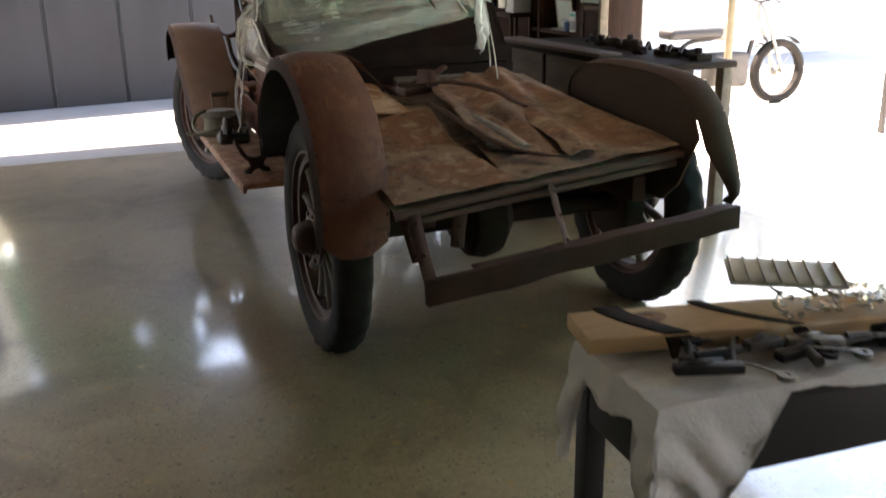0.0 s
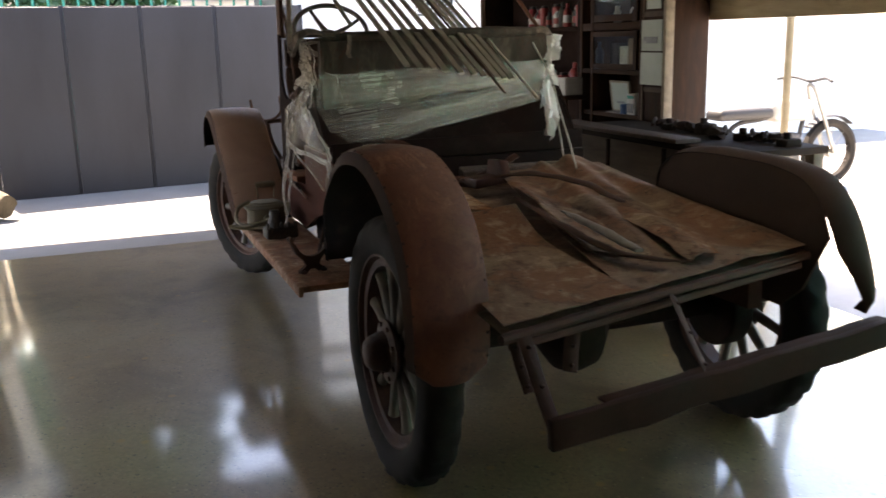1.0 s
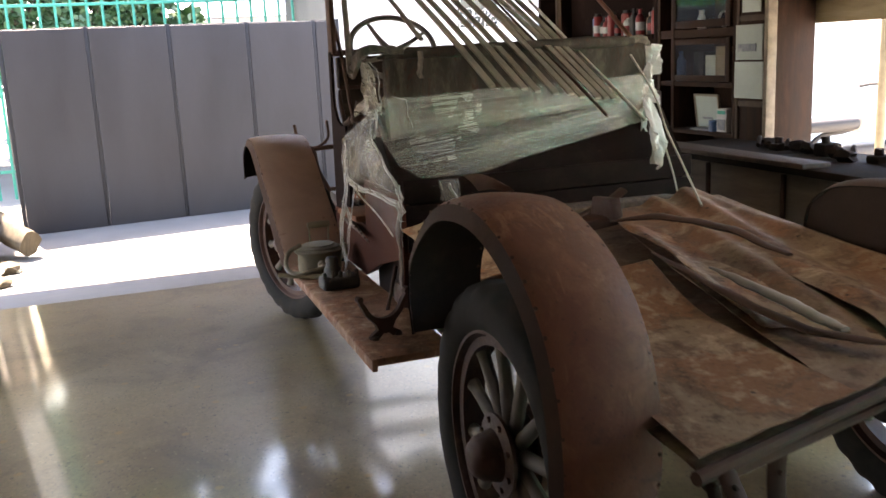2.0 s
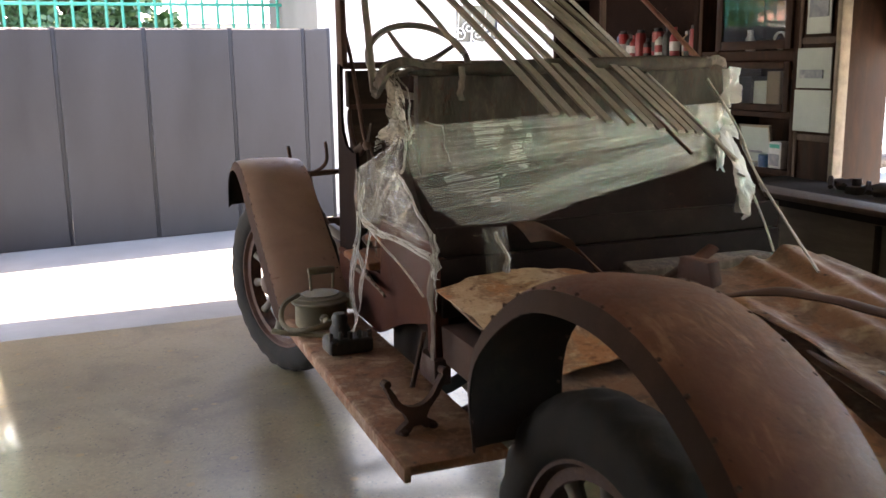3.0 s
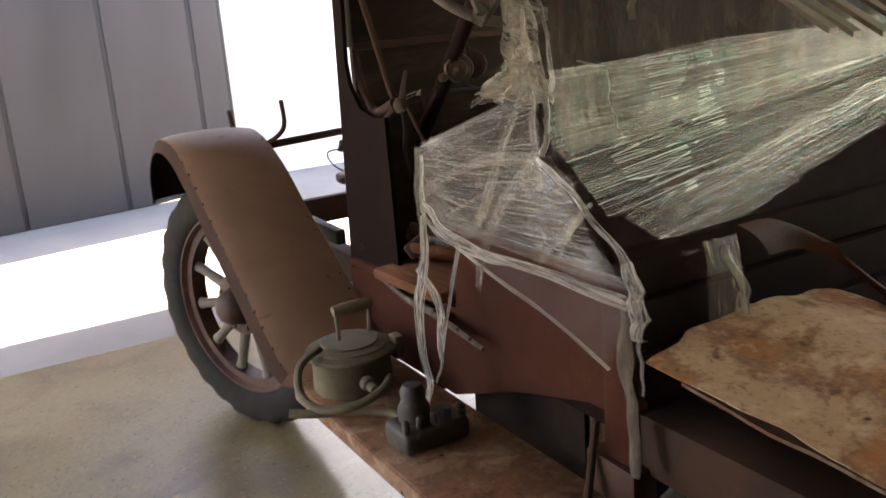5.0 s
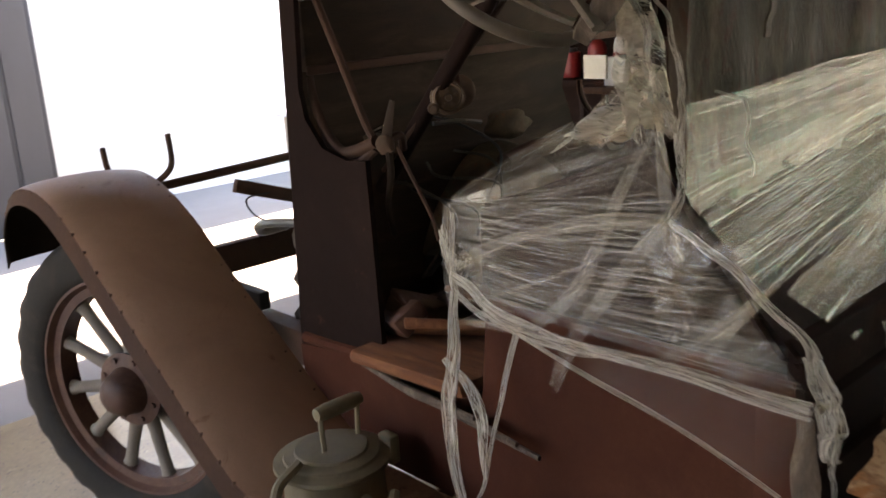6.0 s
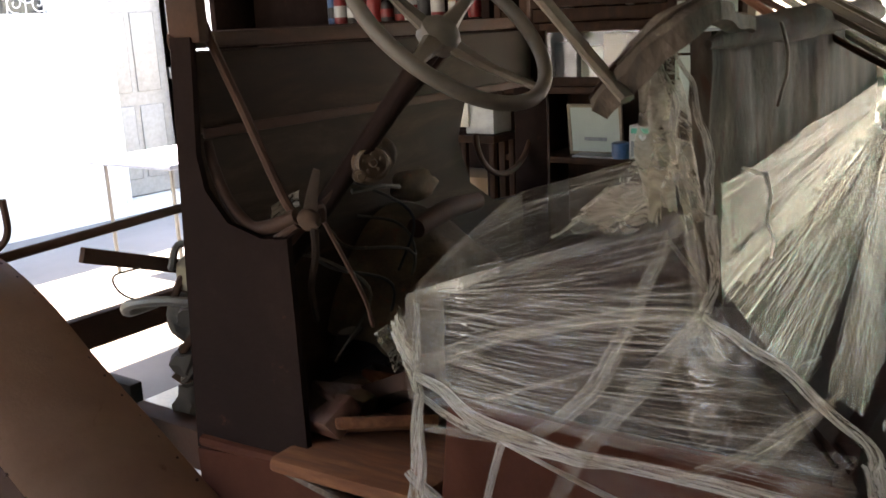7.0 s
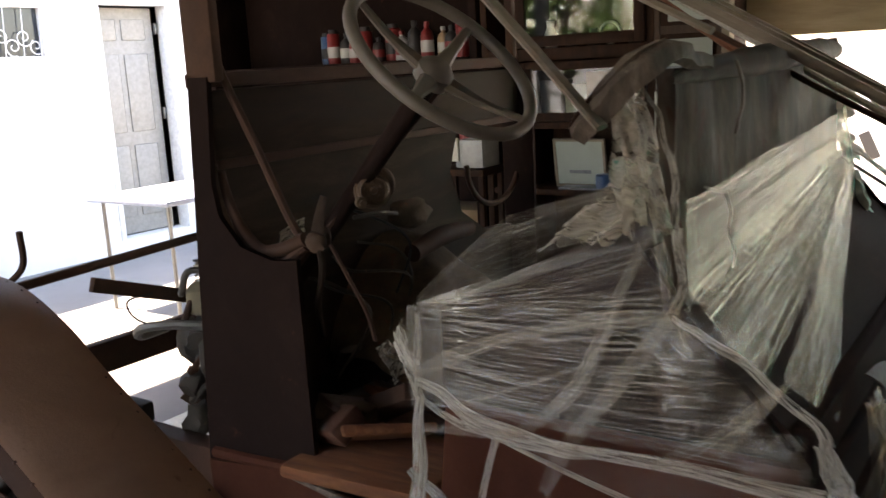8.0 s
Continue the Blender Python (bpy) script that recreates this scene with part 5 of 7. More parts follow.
def ribbon(pts, width, seed, mat=None, name="film_fold"):
    """A loose fold of film lying on the wrap, wider and narrower along its line."""
    path = smooth_path(pts, 10)
    n = len(path)

    def f(u, v):
        i = u * (n - 1)
        k = min(int(i), n - 2)
        p = path[k].lerp(path[k + 1], i - k)
        d = (path[k + 1] - path[k]).normalized()
        side = d.cross(Vector((1, 0.1, 0))).normalized()
        w = width * (0.7 + 0.5 * noise.noise(Vector((u * 3, seed, 0))) + 0.3 * math.sin(math.pi * u))
        return p + side * (v - 0.5) * w + Vector((-1, 0, 0)) * (0.004 * noise.noise(Vector((u * 3, v * 6, seed))) + 0.003 * math.sin(v * 9))
    return part(name, grid(f, max(16, n), 10), mat or FILM_BAND, film)


def creases(a, b, c, d, bulge, n, seed, r=(0.0003, 0.0012), slant=0.12, name="film_creases"):
    """Hair-thin gathered threads of film along the pull, each at its own slant."""
    rg = random.Random(seed)
    fn = bilin(a, b, c, d)
    out = Vector(bulge)
    vs, fs = [], []
    for k in range(n):
        v0 = rg.random()
        v1 = min(1.0, max(0.0, v0 + rg.gauss(0, slant)))
        u0 = rg.random() ** 2 * 0.8
        u1 = min(1.0, u0 + rg.uniform(0.12, 0.75))
        w = rg.uniform(r[0], r[1]) * (1.8 if rg.random() < 0.08 else 1.0)
        m = 9
        for i in range(m):
            t = i / (m - 1)
            u, v = u0 + (u1 - u0) * t, v0 + (v1 - v0) * t
            p = fn(u, v) + out * (math.sin(math.pi * u) * math.sin(math.pi * v) + 0.10)
            q = (fn(min(1, u + 0.01), v) - fn(max(0, u - 0.01), v)).normalized()
            s = q.cross(out).normalized()
            o = out.normalized()
            ww = w * (0.25 + 0.75 * math.sin(math.pi * t))
            vs += [p + s * ww, p + o * ww * 1.2, p - s * ww]
            if i:
                g = len(vs) - 6
                fs += [(g, g + 3, g + 4, g + 1), (g + 1, g + 4, g + 5, g + 2)]
    at = wloc(film)
    me = bpy.data.meshes.new(name)
    me.from_pydata([tuple(p - at) for p in vs], [], fs)
    me.materials.append(CREASE)
    me.shade_smooth()
    ob = new(name, me)
    ob.parent = film
    return ob


LT, LB, MID, KN, RB = Vector((-0.698, 1.735, 1.118)), Vector((-0.70, 1.735, 0.955)), Vector((-0.655, 1.365, 1.250)), Vector((-0.675, 1.335, 1.14)), Vector((-0.640, 1.150, 0.985))
RBL = Vector((-0.645, 1.16, 0.93))
# near end of the seat
film_sheet(LB, RBL, KN, LT, (-0.035, 0, 0), 0.009, seed=1, mat=FILM_END)
film_sheet(LT + Vector((-0.003, 0, -0.02)), KN + Vector((-0.003, 0, 0)), MID, LT + Vector((0.004, -0.01, 0.004)), (-0.02, 0, 0), 0.006, seed=2, mat=FILM_END)
creases(LB, RBL, KN, LT, (-0.035, 0, 0), 100, 1, slant=0.06)
creases(LB, RB, MID, LT, (-0.038, 0, 0), 60, 2, slant=0.22)
creases(LT, KN, MID, LT, (-0.02, 0, 0), 45, 3, slant=0.10)
# loose folds crossing it
ribbon([(-0.715, 1.735, 1.01), (-0.715, 1.60, 1.075), (-0.718, 1.45, 1.125), KN + Vector((-0.018, 0, 0))], 0.022, 1)
ribbon([(-0.715, 1.72, 0.925), (-0.722, 1.56, 0.95), (-0.724, 1.47, 1.02), (-0.722, 1.43, 1.085), (-0.705, 1.39, 1.185), (-0.68, 1.365, 1.25)], 0.020, 2)
ribbon([(-0.71, 1.52, 0.86), (-0.722, 1.47, 0.95), (-0.725, 1.395, 1.05), KN + Vector((-0.02, -0.01, 0.01))], 0.026, 3)
ribbon([(-0.70, 1.36, 0.93), (-0.712, 1.27, 0.995), (-0.70, 1.19, 1.07)], 0.018, 4)
ribbon([(-0.70, 1.27, 0.965), (-0.712, 1.22, 1.03), (-0.695, 1.18, 1.085)], 0.012, 5)
ribbon([(-0.715, 1.67, 0.966), (-0.725, 1.55, 1.02), (-0.722, 1.44, 1.07)], 0.006, 6)
ribbon([(-0.702, 1.738, 1.115), (-0.708, 1.738, 1.03), (-0.708, 1.736, 0.95)], 0.030, 7)
ribbon([MID + Vector((-0.012, 0, 0)), (-0.685, 1.345, 1.20), KN + Vector((-0.012, 0, 0)), (-0.70, 1.31, 1.09)], 0.022, 8)
# crumpled patch by the knot
def crumple(at, w, h, seed):
    """A puckered patch of film with a ragged round edge."""
    def f(v, u):
        a = 2 * math.pi * u
        r = v * (0.8 + 0.35 * noise.noise(Vector((math.cos(a) * 1.7, math.sin(a) * 1.7, seed))))
        p = Vector((0, math.cos(a) * r * w, math.sin(a) * r * h))
        n = noise.noise_vector(Vector((p.y * 28, p.z * 28, seed))) * 0.012 + noise.noise_vector(Vector((p.y * 85, p.z * 85, seed + 4))) * 0.002
        return Vector(at) + p + Vector((0.022 * v * v, 0, 0)) + n
    return part("film_crumple", grid(f, 26, 48), FILM_SHINE, film, "shiny crumpled patch of film")


crumple((-0.722, 1.29, 1.075), 0.105, 0.095, 3)
crumple((-0.712, 1.205, 0.97), 0.06, 0.05, 13)
# over the top, to the far side
FE, ME = Vector((-0.37, 1.752, 1.198)), Vector((-0.26, 1.43, 1.285))
film_sheet(LT, MID, ME, FE, (0, 0, 0.012), 0.006, seed=4, mat=FILM_END)
film_sheet(FE, ME, Vector((0.52, 1.42, 1.33)), Vector((0.48, 1.73, 1.16)), (0, 0, 0.01), 0.006, seed=14)
film_sheet(LB, LT, FE, Vector((-0.35, 1.76, 0.95)), (0, 0.012, 0), 0.006, seed=15, mat=FILM_END)
creases(LT, MID, ME, FE, (0, 0, 0.012), 70, 41, slant=0.16)
ribbon([LT + Vector((0.004, 0.002, 0.004)), LT.lerp(FE, 0.5) + Vector((0, 0.004, 0.004)), FE], 0.012, 29, FILM_BAND)
# behind the seat back: bands drawn together towards the far arm
E1, E2, E3, E4 = Vector((0.52, 1.372, 1.315)), Vector((0.54, 1.362, 1.23)), Vector((0.53, 1.352, 1.14)), Vector((0.46, 1.335, 1.05))
BK = [((-0.665, 1.325, 1.285), E1, E2, KN + Vector((0.01, -0.012, 0.0)), 5), (KN + Vector((0, -0.01, 0.04)), E1 + Vector((0, -0.01, -0.03)), E3, (-0.60, 1.24, 1.02), 6), ((-0.60, 1.22, 1.04), E2 + Vector((0, -0.012, 0)), E4, (-0.50, 1.165, 0.955), 7)]
for a, b, c, d, sd in BK:
    film_sheet(Vector(a), Vector(b), Vector(c), Vector(d), (0, -0.004, 0), 0.0014, 60, 70, sd, mat=FILM_TAUT if sd == 5 else FILM, rag=0.25 if sd == 7 else 0.05)
    creases(a, b, c, d, (0, -0.006, 0), 120, sd + 20, (0.0003, 0.0010), 0.14)
film_sheet(Vector((0.40, 1.345, 1.31)), Vector((0.43, 1.335, 1.02)), Vector((0.53, 1.345, 1.0)), Vector((0.53, 1.375, 1.33)), (0, -0.012, 0), 0.008, 30, 60, 8, "film_sheet", FILM, 0.1)
creases((0.525, 1.375, 1.33), (0.53, 1.345, 1.0), (0.43, 1.335, 1.02), (0.38, 1.345, 1.31), (0, -0.014, 0), 90, 31, (0.0004, 0.0013), 0.08)
film_sheet(Vector((-0.695, 1.74, 1.02)), Vector((-0.66, 1.80, 1.075)), Vector((-0.655, 1.815, 1.03)), Vector((-0.695, 1.742, 0.94)), (0, 0.01, 0), 0.012, 16, 20, 17, "film_flap", FILM_RAG, 0.25)
# loose flaps under the near end
film_sheet(Vector((-0.700, 1.60, 0.93)), Vector((-0.668, 1.18, 0.80)), Vector((-0.655, 1.13, 0.93)), Vector((-0.690, 1.58, 0.94)), (-0.010, 0, 0), 0.006, 40, 30, 9, "film_flap", FILM_THIN, 0.06)
ribbon([(-0.705, 1.60, 0.93), (-0.695, 1.45, 0.885), (-0.680, 1.30, 0.84), (-0.668, 1.18, 0.79)], 0.010, 19, FILM_RAG)
film_sheet(Vector((-0.50, 1.13, 0.99)), Vector((-0.48, 1.125, 0.80)), Vector((-0.40, 1.125, 0.80)), Vector((-0.42, 1.13, 0.99)), (0, -0.03, 0), 0.016, 20, 30, 10, "film_flap", FILM_BAND, 0.2)


def strand(pts, r, flat=0.45, seed=0, rough=0.010, name="film_strand"):
    """A gathered band of film: a pleated, flattened tube along a line."""
    path = smooth_path(pts, 12)
    n = len(path)

    def rad(f):
        g = f * (len(r) - 1)
        k = min(int(g), len(r) - 2)
        return 0.58 * (r[k] + (r[k + 1] - r[k]) * (g - k))

    def fn(u, v):
        i = u * (n - 1)
        k = min(int(i), n - 2)
        p = path[k].lerp(path[k + 1], i - k)
        d = (path[k + 1] - path[k]).normalized()
        side = d.cross(Vector((1, 0.15, 0))).normalized()
        top = Vector((-1, 0, 0))
        a = 2 * math.pi * v
        pleat = 1 + 0.38 * noise.noise(Vector((v * 7 + seed, u * 2.2, seed))) + 0.20 * noise.noise(Vector((v * 19, u * 6, seed + 4)))
        rr = rad(u) * pleat
        wob = noise.noise_vector(Vector((u * 5, seed * 2.3, 0))) * rough
        return p + wob + side * math.cos(a + u * 2.5) * rr + top * math.sin(a + u * 2.5) * rr * flat
    return part(name, grid(fn, max(14, n), 22), FILM_ROPE, film, "film twisted into a milky strand")


strand([(-0.695, 1.737, 1.10), (-0.700, 1.738, 1.03), (-0.70, 1.738, 0.955)], [0.006, 0.010, 0.012], 0.5, 1, 0.004)
strand([(-0.702, 1.738, 0.99), (-0.712, 1.62, 0.955), (-0.702, 1.48, 0.935), (-0.682, 1.30, 0.925), (-0.655, 1.15, 0.915)], [0.012, 0.018, 0.015, 0.018, 0.022], 0.5, 2)
strand([(-0.70, 1.737, 0.965), (-0.706, 1.62, 0.935), (-0.69, 1.45, 0.92)], [0.008, 0.013, 0.006], 0.5, 21)
strand([KN + Vector((-0.012, 0, 0)), (-0.685, 1.29, 1.115), (-0.682, 1.22, 1.07), (-0.672, 1.165, 1.02), RB + Vector((-0.012, 0, -0.005))], [0.006, 0.010, 0.011, 0.012, 0.016], 0.5, 3, 0.006)
strand([RB + Vector((-0.005, 0, 0)), (-0.652, 1.14, 0.94), (-0.650, 1.125, 0.89), (-0.648, 1.12, 0.855)], [0.014, 0.026, 0.030, 0.010], 0.6, 4, 0.02)
strand([(-0.648, 1.13, 0.93), (-0.655, 1.12, 0.85), (-0.652, 1.115, 0.76)], [0.008, 0.007, 0.004], 0.5, 5)
strand([(-0.702, 1.737, 0.97), (-0.712, 1.737, 0.88), (-0.722, 1.735, 0.80), (-0.745, 1.72, 0.70), (-0.738, 1.715, 0.60), (-0.75, 1.71, 0.535)], [0.012, 0.020, 0.024, 0.020, 0.016, 0.010], 0.6, 6, 0.014)
strand([(-0.725, 1.752, 0.85), (-0.712, 1.69, 0.79), (-0.722, 1.665, 0.72), (-0.73, 1.66, 0.66)], [0.010, 0.020, 0.018, 0.006], 0.5, 7, 0.014)
strand([(-0.70, 1.60, 0.935), (-0.715, 1.63, 0.80), (-0.73, 1.66, 0.66), (-0.735, 1.68, 0.61)], [0.010, 0.007, 0.006, 0.004], 0.5, 8, 0.004)
# the shredded wad from the arm of the seat down to the cushion


def shred(a, b, c, d, seed, wr=0.014, nu=16, nv=26):
    fn = bilin(a, b, c, d)

    def f(u, v):
        e = 0.16 * noise.noise(Vector((u * 6, seed, 0))) * v * v
        p = fn(u, v + e)
        k = wr * math.sin(u * 11 + v * 2 + seed) * (0.25 + 0.75 * v) + wr * noise.noise(Vector((u * 5, v * 4, seed)))
        return p + Vector((-k, 0.4 * k, 0.2 * k))
    return part("film_shred", grid(f, nu, nv), FILM_RAG, film, "shredded beige film")


shred((-0.69, 1.41, 1.45), (-0.678, 1.395, 1.45), (-0.658, 1.378, 1.25), (-0.678, 1.41, 1.245), 1)
shred((-0.685, 1.40, 1.44), (-0.665, 1.38, 1.44), (-0.64, 1.345, 1.24), (-0.665, 1.37, 1.235), 2, 0.010)
shred((-0.665, 1.39, 1.34), (-0.655, 1.365, 1.33), (-0.67, 1.40, 1.235), (-0.71, 1.53, 1.215), 3, 0.012, 26, 24)
shred((-0.66, 1.40, 1.30), (-0.65, 1.37, 1.29), (-0.67, 1.43, 1.225), (-0.70, 1.49, 1.24), 4, 0.010, 22, 22)
strand([(-0.69, 1.40, 1.44), (-0.668, 1.385, 1.37), (-0.655, 1.37, 1.30), (-0.65, 1.36, 1.245)], [0.006, 0.009, 0.011, 0.014], 0.5, 9, 0.012)
strand([(-0.665, 1.385, 1.44), (-0.64, 1.36, 1.37), (-0.64, 1.35, 1.30), (-0.642, 1.35, 1.245)], [0.004, 0.007, 0.008, 0.010], 0.5, 10, 0.010)
strand([(-0.60, 1.32, 1.29), (-0.55, 1.31, 1.275), (-0.545, 1.305, 1.22), (-0.53, 1.305, 1.17)], [0.003, 0.005, 0.003, 0.002], 0.5, 13, 0.008)
strand([(-0.66, 1.34, 1.25), (-0.665, 1.33, 1.19), KN], [0.012, 0.010, 0.012], 0.5, 14, 0.004)
strand([(-0.46, 1.12, 0.98), (-0.43, 1.105, 0.90), (-0.44, 1.10, 0.83), (-0.42, 1.10, 0.80)], [0.012, 0.02, 0.03, 0.012], 0.5, 15, 0.016)
# pale rags at the far arm


def rag_sheet(a, b, c, d, seed, nu=18, nv=24, wr=0.02):
    """A limp torn piece of cloth between four corners, with deep soft folds."""
    fn = bilin(a, b, c, d)

    def f(u, v):
        e = 0.10 * noise.noise(Vector((u * 5, seed, 0))) * v
        p = fn(u, v + e)
        k = wr * math.sin(u * 9 + v * 3 + seed) * (0.3 + v) + wr * noise.noise(Vector((u * 4, v * 5, seed)))
        return p + Vector((0.4 * k, -k, 0))
    return grid(f, nu, nv, 0.0025)


rag = thing("rag", (0.58, 1.44, 1.27), "pale torn cloth knotted round the seat arm", "rag")
part("rag_fold", rag_sheet((0.53, 1.44, 1.43), (0.58, 1.41, 1.43), (0.55, 1.38, 1.28), (0.51, 1.39, 1.32), 1), CLOTH, rag)
part("rag_fold", rag_sheet((0.58, 1.42, 1.44), (0.645, 1.435, 1.43), (0.60, 1.40, 1.36), (0.56, 1.38, 1.30), 2), CLOTH, rag)
part("rag_fold", rag_sheet((0.54, 1.40, 1.30), (0.58, 1.40, 1.29), (0.57, 1.36, 1.19), (0.51, 1.35, 1.22), 3, wr=0.014), CLOTH, rag)
rag = thing("rag", (0.45, 1.2, 0.98), "pale torn cloth hanging from the tied film", "rag")
part("rag_fold", rag_sheet((0.49, 1.34, 1.22), (0.53, 1.34, 1.22), (0.46, 1.11, 1.04), (0.40, 1.13, 1.10), 4, wr=0.010), CLOTH, rag)
part("rag_fold", rag_sheet((0.40, 1.14, 1.12), (0.46, 1.11, 1.06), (0.40, 1.07, 0.96), (0.37, 1.08, 0.99), 5, wr=0.012), CLOTH, rag)
part("rag_fold", rag_sheet((0.48, 1.335, 1.18), (0.51, 1.34, 1.17), (0.48, 1.30, 1.02), (0.44, 1.30, 1.04), 6, wr=0.012), CLOTH, rag)

# ---- slats of the folded top ----
sl_bm = B()
rings = []
for k in range(15):
    f = k / 14
    y = f * 1.50
    z = 0.60 * y - 0.052 * y * y
    w = 0.0132
    rings.append([Vector((sx * w, y, z + sz * 0.0045)) for sx, sz in ((-1, -1), (1, -1), (1, 1), (-1, 1))])
add_rings(sl_bm, rings)
SLAT = mesh_of("slat", sl_bm, WOOD_GREY)
rng = random.Random(11)
tips = [(-0.31, 1.32), (-0.25, 1.31), (-0.19, 1.305), (-0.125, 1.29), (-0.065, 1.28), (-0.005, 1.275), (0.055, 1.26), (0.105, 1.255), (0.145, 1.25), (0.185, 1.245)]
for k, (x, z) in enumerate(tips):
    ob = new("roof_slat", SLAT)
    ob.matrix_basis = Matrix.Translation((x, 1.04 + rng.uniform(-0.02, 0.02), z)) @ Matrix.Rotation(radians(7.0 + 0.2 * k + rng.uniform(-0.6, 0.6)), 4, "Z") @ Matrix.Rotation(radians(rng.uniform(-0.5, 0.5) + 0.22 * k), 4, "X")
    tagged(ob, "long thin weathered wooden slat of the folded car top", "slat", "slats of the folded top")


def stick(name, a, b, r, label, mat, flat=0.5):
    return solo(name, jitter(tube([a, Vector(a).lerp(Vector(b), 0.5), b], r, 8, flat), 0.003, 9), mat, label, "stick")


stick("loose_stick", (-0.735, 1.405, 1.385), (-0.735 + 0.167 * 0.85, 1.405 + 0.722 * 0.85, 1.385 + 0.671 * 0.85), 0.012, "loose weathered wooden stick leaning over the seat arm", WOOD_GREY)
stick("loose_stick", (-0.46, 1.36, 1.497), (-0.52, 2.35, 2.02), 0.012, "loose wooden stick resting on the seat rail", WOOD_GREY)
stick("iron_rod", (0.13, 1.00, 1.19), (-0.05, 2.35, 1.99), 0.006, "thin dark iron rod among the slats", RUST_DARK, 1.0)
stick("iron_rod", (0.64, 1.60, 1.42), (0.56, 2.62, 2.14), 0.010, "brown iron rod of the folded top", RUST, 1.0)
stick("iron_rod", (0.28, 0.98, 1.16), (0.10, 2.35, 2.02), 0.007, "thin pale rod among the slats", ROPE, 1.0)
solo("cord", tube([(0.50, 1.36, 1.20), (0.46, 1.15, 1.07), (0.41, 1.00, 0.965), (0.374, 0.905, 0.885)], 0.004, 6), ROPE, "pale cord tied from the seat down to the deck", "cord")
solo("cord", tube([(0.44, 1.35, 1.40), (0.47, 1.22, 1.24), (0.45, 1.10, 1.11), (0.37, 0.86, 0.99), (0.277, 0.615, 0.89)], 0.004, 6), ROPE, "pale cord tied from the seat rail down to the deck", "cord")

# ---- things on the running board ----
RBZ = 0.50
kt = thing("lamp_generator", (-0.78, 1.99, RBZ), "dusty grey cast pot with a lid and bail handle", "pot")
km = Matrix.Translation((-0.785, 2.02, RBZ)) @ Matrix.Diagonal((1.10, 1.10, 0.84, 1.0))
part("body", lathe([(0, 0.001), (0.085, 0.001), (0.09, 0.01), (0.088, 0.09), (0.092, 0.10), (0.092, 0.108), (0, 0.108)], km, 40), POT, kt)
part("lid", lathe([(0, 0.107), (0.100, 0.107), (0.103, 0.113), (0.102, 0.121), (0.085, 0.128), (0.083, 0.134), (0.065, 0.140), (0.063, 0.146), (0, 0.150)], km, 40), POT, kt, "stepped round lid")
part("handle", tube([(-0.83, 1.975, RBZ + 0.145), (-0.832, 1.975, RBZ + 0.20), (-0.828, 1.975, RBZ + 0.215)], 0.005, 6), POT, kt)
part("handle", tube([(-0.745, 1.985, RBZ + 0.145), (-0.742, 1.985, RBZ + 0.20), (-0.746, 1.985, RBZ + 0.215)], 0.005, 6), POT, kt)
part("grip", lathe([(0, -0.052), (0.012, -0.050), (0.015, -0.03), (0.015, 0.03), (0.012, 0.050), (0, 0.052)], Matrix.Translation((-0.787, 1.98, RBZ + 0.218)) @ Matrix.Rotation(radians(90), 4, "Y"), 14), POT, kt, "ribbed grip")
part("clamp", box((-0.69, 1.96, RBZ + 0.06), (-0.665, 2.0, RBZ + 0.12), 0.005), POT, kt)
part("spout", lathe([(0, 0), (0.018, 0), (0.018, 0.02), (0.012, 0.025), (0.012, 0.05), (0, 0.05)], Matrix.Translation((-0.80, 1.91, RBZ + 0.05)) @ Matrix.Rotation(radians(95), 4, "X"), 14), POT, kt)
solo("rubber_hose", tube([(-0.87, 2.0, 0.63), (-0.93, 1.99, 0.60), (-0.95, 1.95, 0.55), (-0.93, 1.88, 0.53), (-0.87, 1.83, 0.54), (-0.80, 1.84, 0.55), (-0.75, 1.88, 0.56)], 0.010, 8), POT, "dusty coiled rubber hose by the pot", "hose")
solo("rubber_hose", tube([(-0.99, 1.93, 0.52), (-0.94, 1.90, 0.515), (-0.86, 1.86, 0.512), (-0.80, 1.80, 0.512), (-0.78, 1.72, 0.512)], 0.011, 8), POT, "dusty rubber hose end over the board edge", "hose")
mg = thing("cast_fitting", (-0.78, 1.66, RBZ), "small greasy black cast fitting on the running board", "car part")
part("base", jitter(box((-0.86, 1.60, RBZ + 0.001), (-0.70, 1.70, RBZ + 0.055), 0.015, 3), 0.006, 14), GREASE, mg)
part("dome", lathe([(0, 0), (0.035, 0), (0.036, 0.03), (0.026, 0.05), (0.028, 0.07), (0.02, 0.085), (0, 0.088)], Matrix.Translation((-0.805, 1.66, RBZ + 0.05)), 20), GREASE, mg)
for k in range(5):
    part("terminal", lathe([(0, 0), (0.009, 0), (0.009, 0.025), (0.005, 0.03), (0, 0.03)], Matrix.Translation((-0.85 + 0.034 * k, 1.615, RBZ + 0.05)), 8), GREASE, mg)
# yoke bracket lying upright near the rear end
yk = B()
outline = []
for a in range(200, 341, 14):
    outline.append((0.085 * math.cos(radians(a)), 0.165 + 0.085 * math.sin(radians(a))))
inner = list(outline)
out2 = [(-0.108, 0.175), (-0.112, 0.155), (-0.085, 0.10), (-0.045, 0.06), (-0.035, 0.035), (-0.072, 0.012), (-0.072, 0.0), (-0.03, 0.0), (-0.015, 0.016), (0.015, 0.016), (0.03, 0.0), (0.072, 0.0), (0.072, 0.012), (0.035, 0.035), (0.045, 0.06), (0.085, 0.10), (0.112, 0.155), (0.108, 0.175)]
poly = [Vector((x, 0, z)) for x, z in out2] + [Vector((x, 0, z)) for x, z in reversed(inner)]
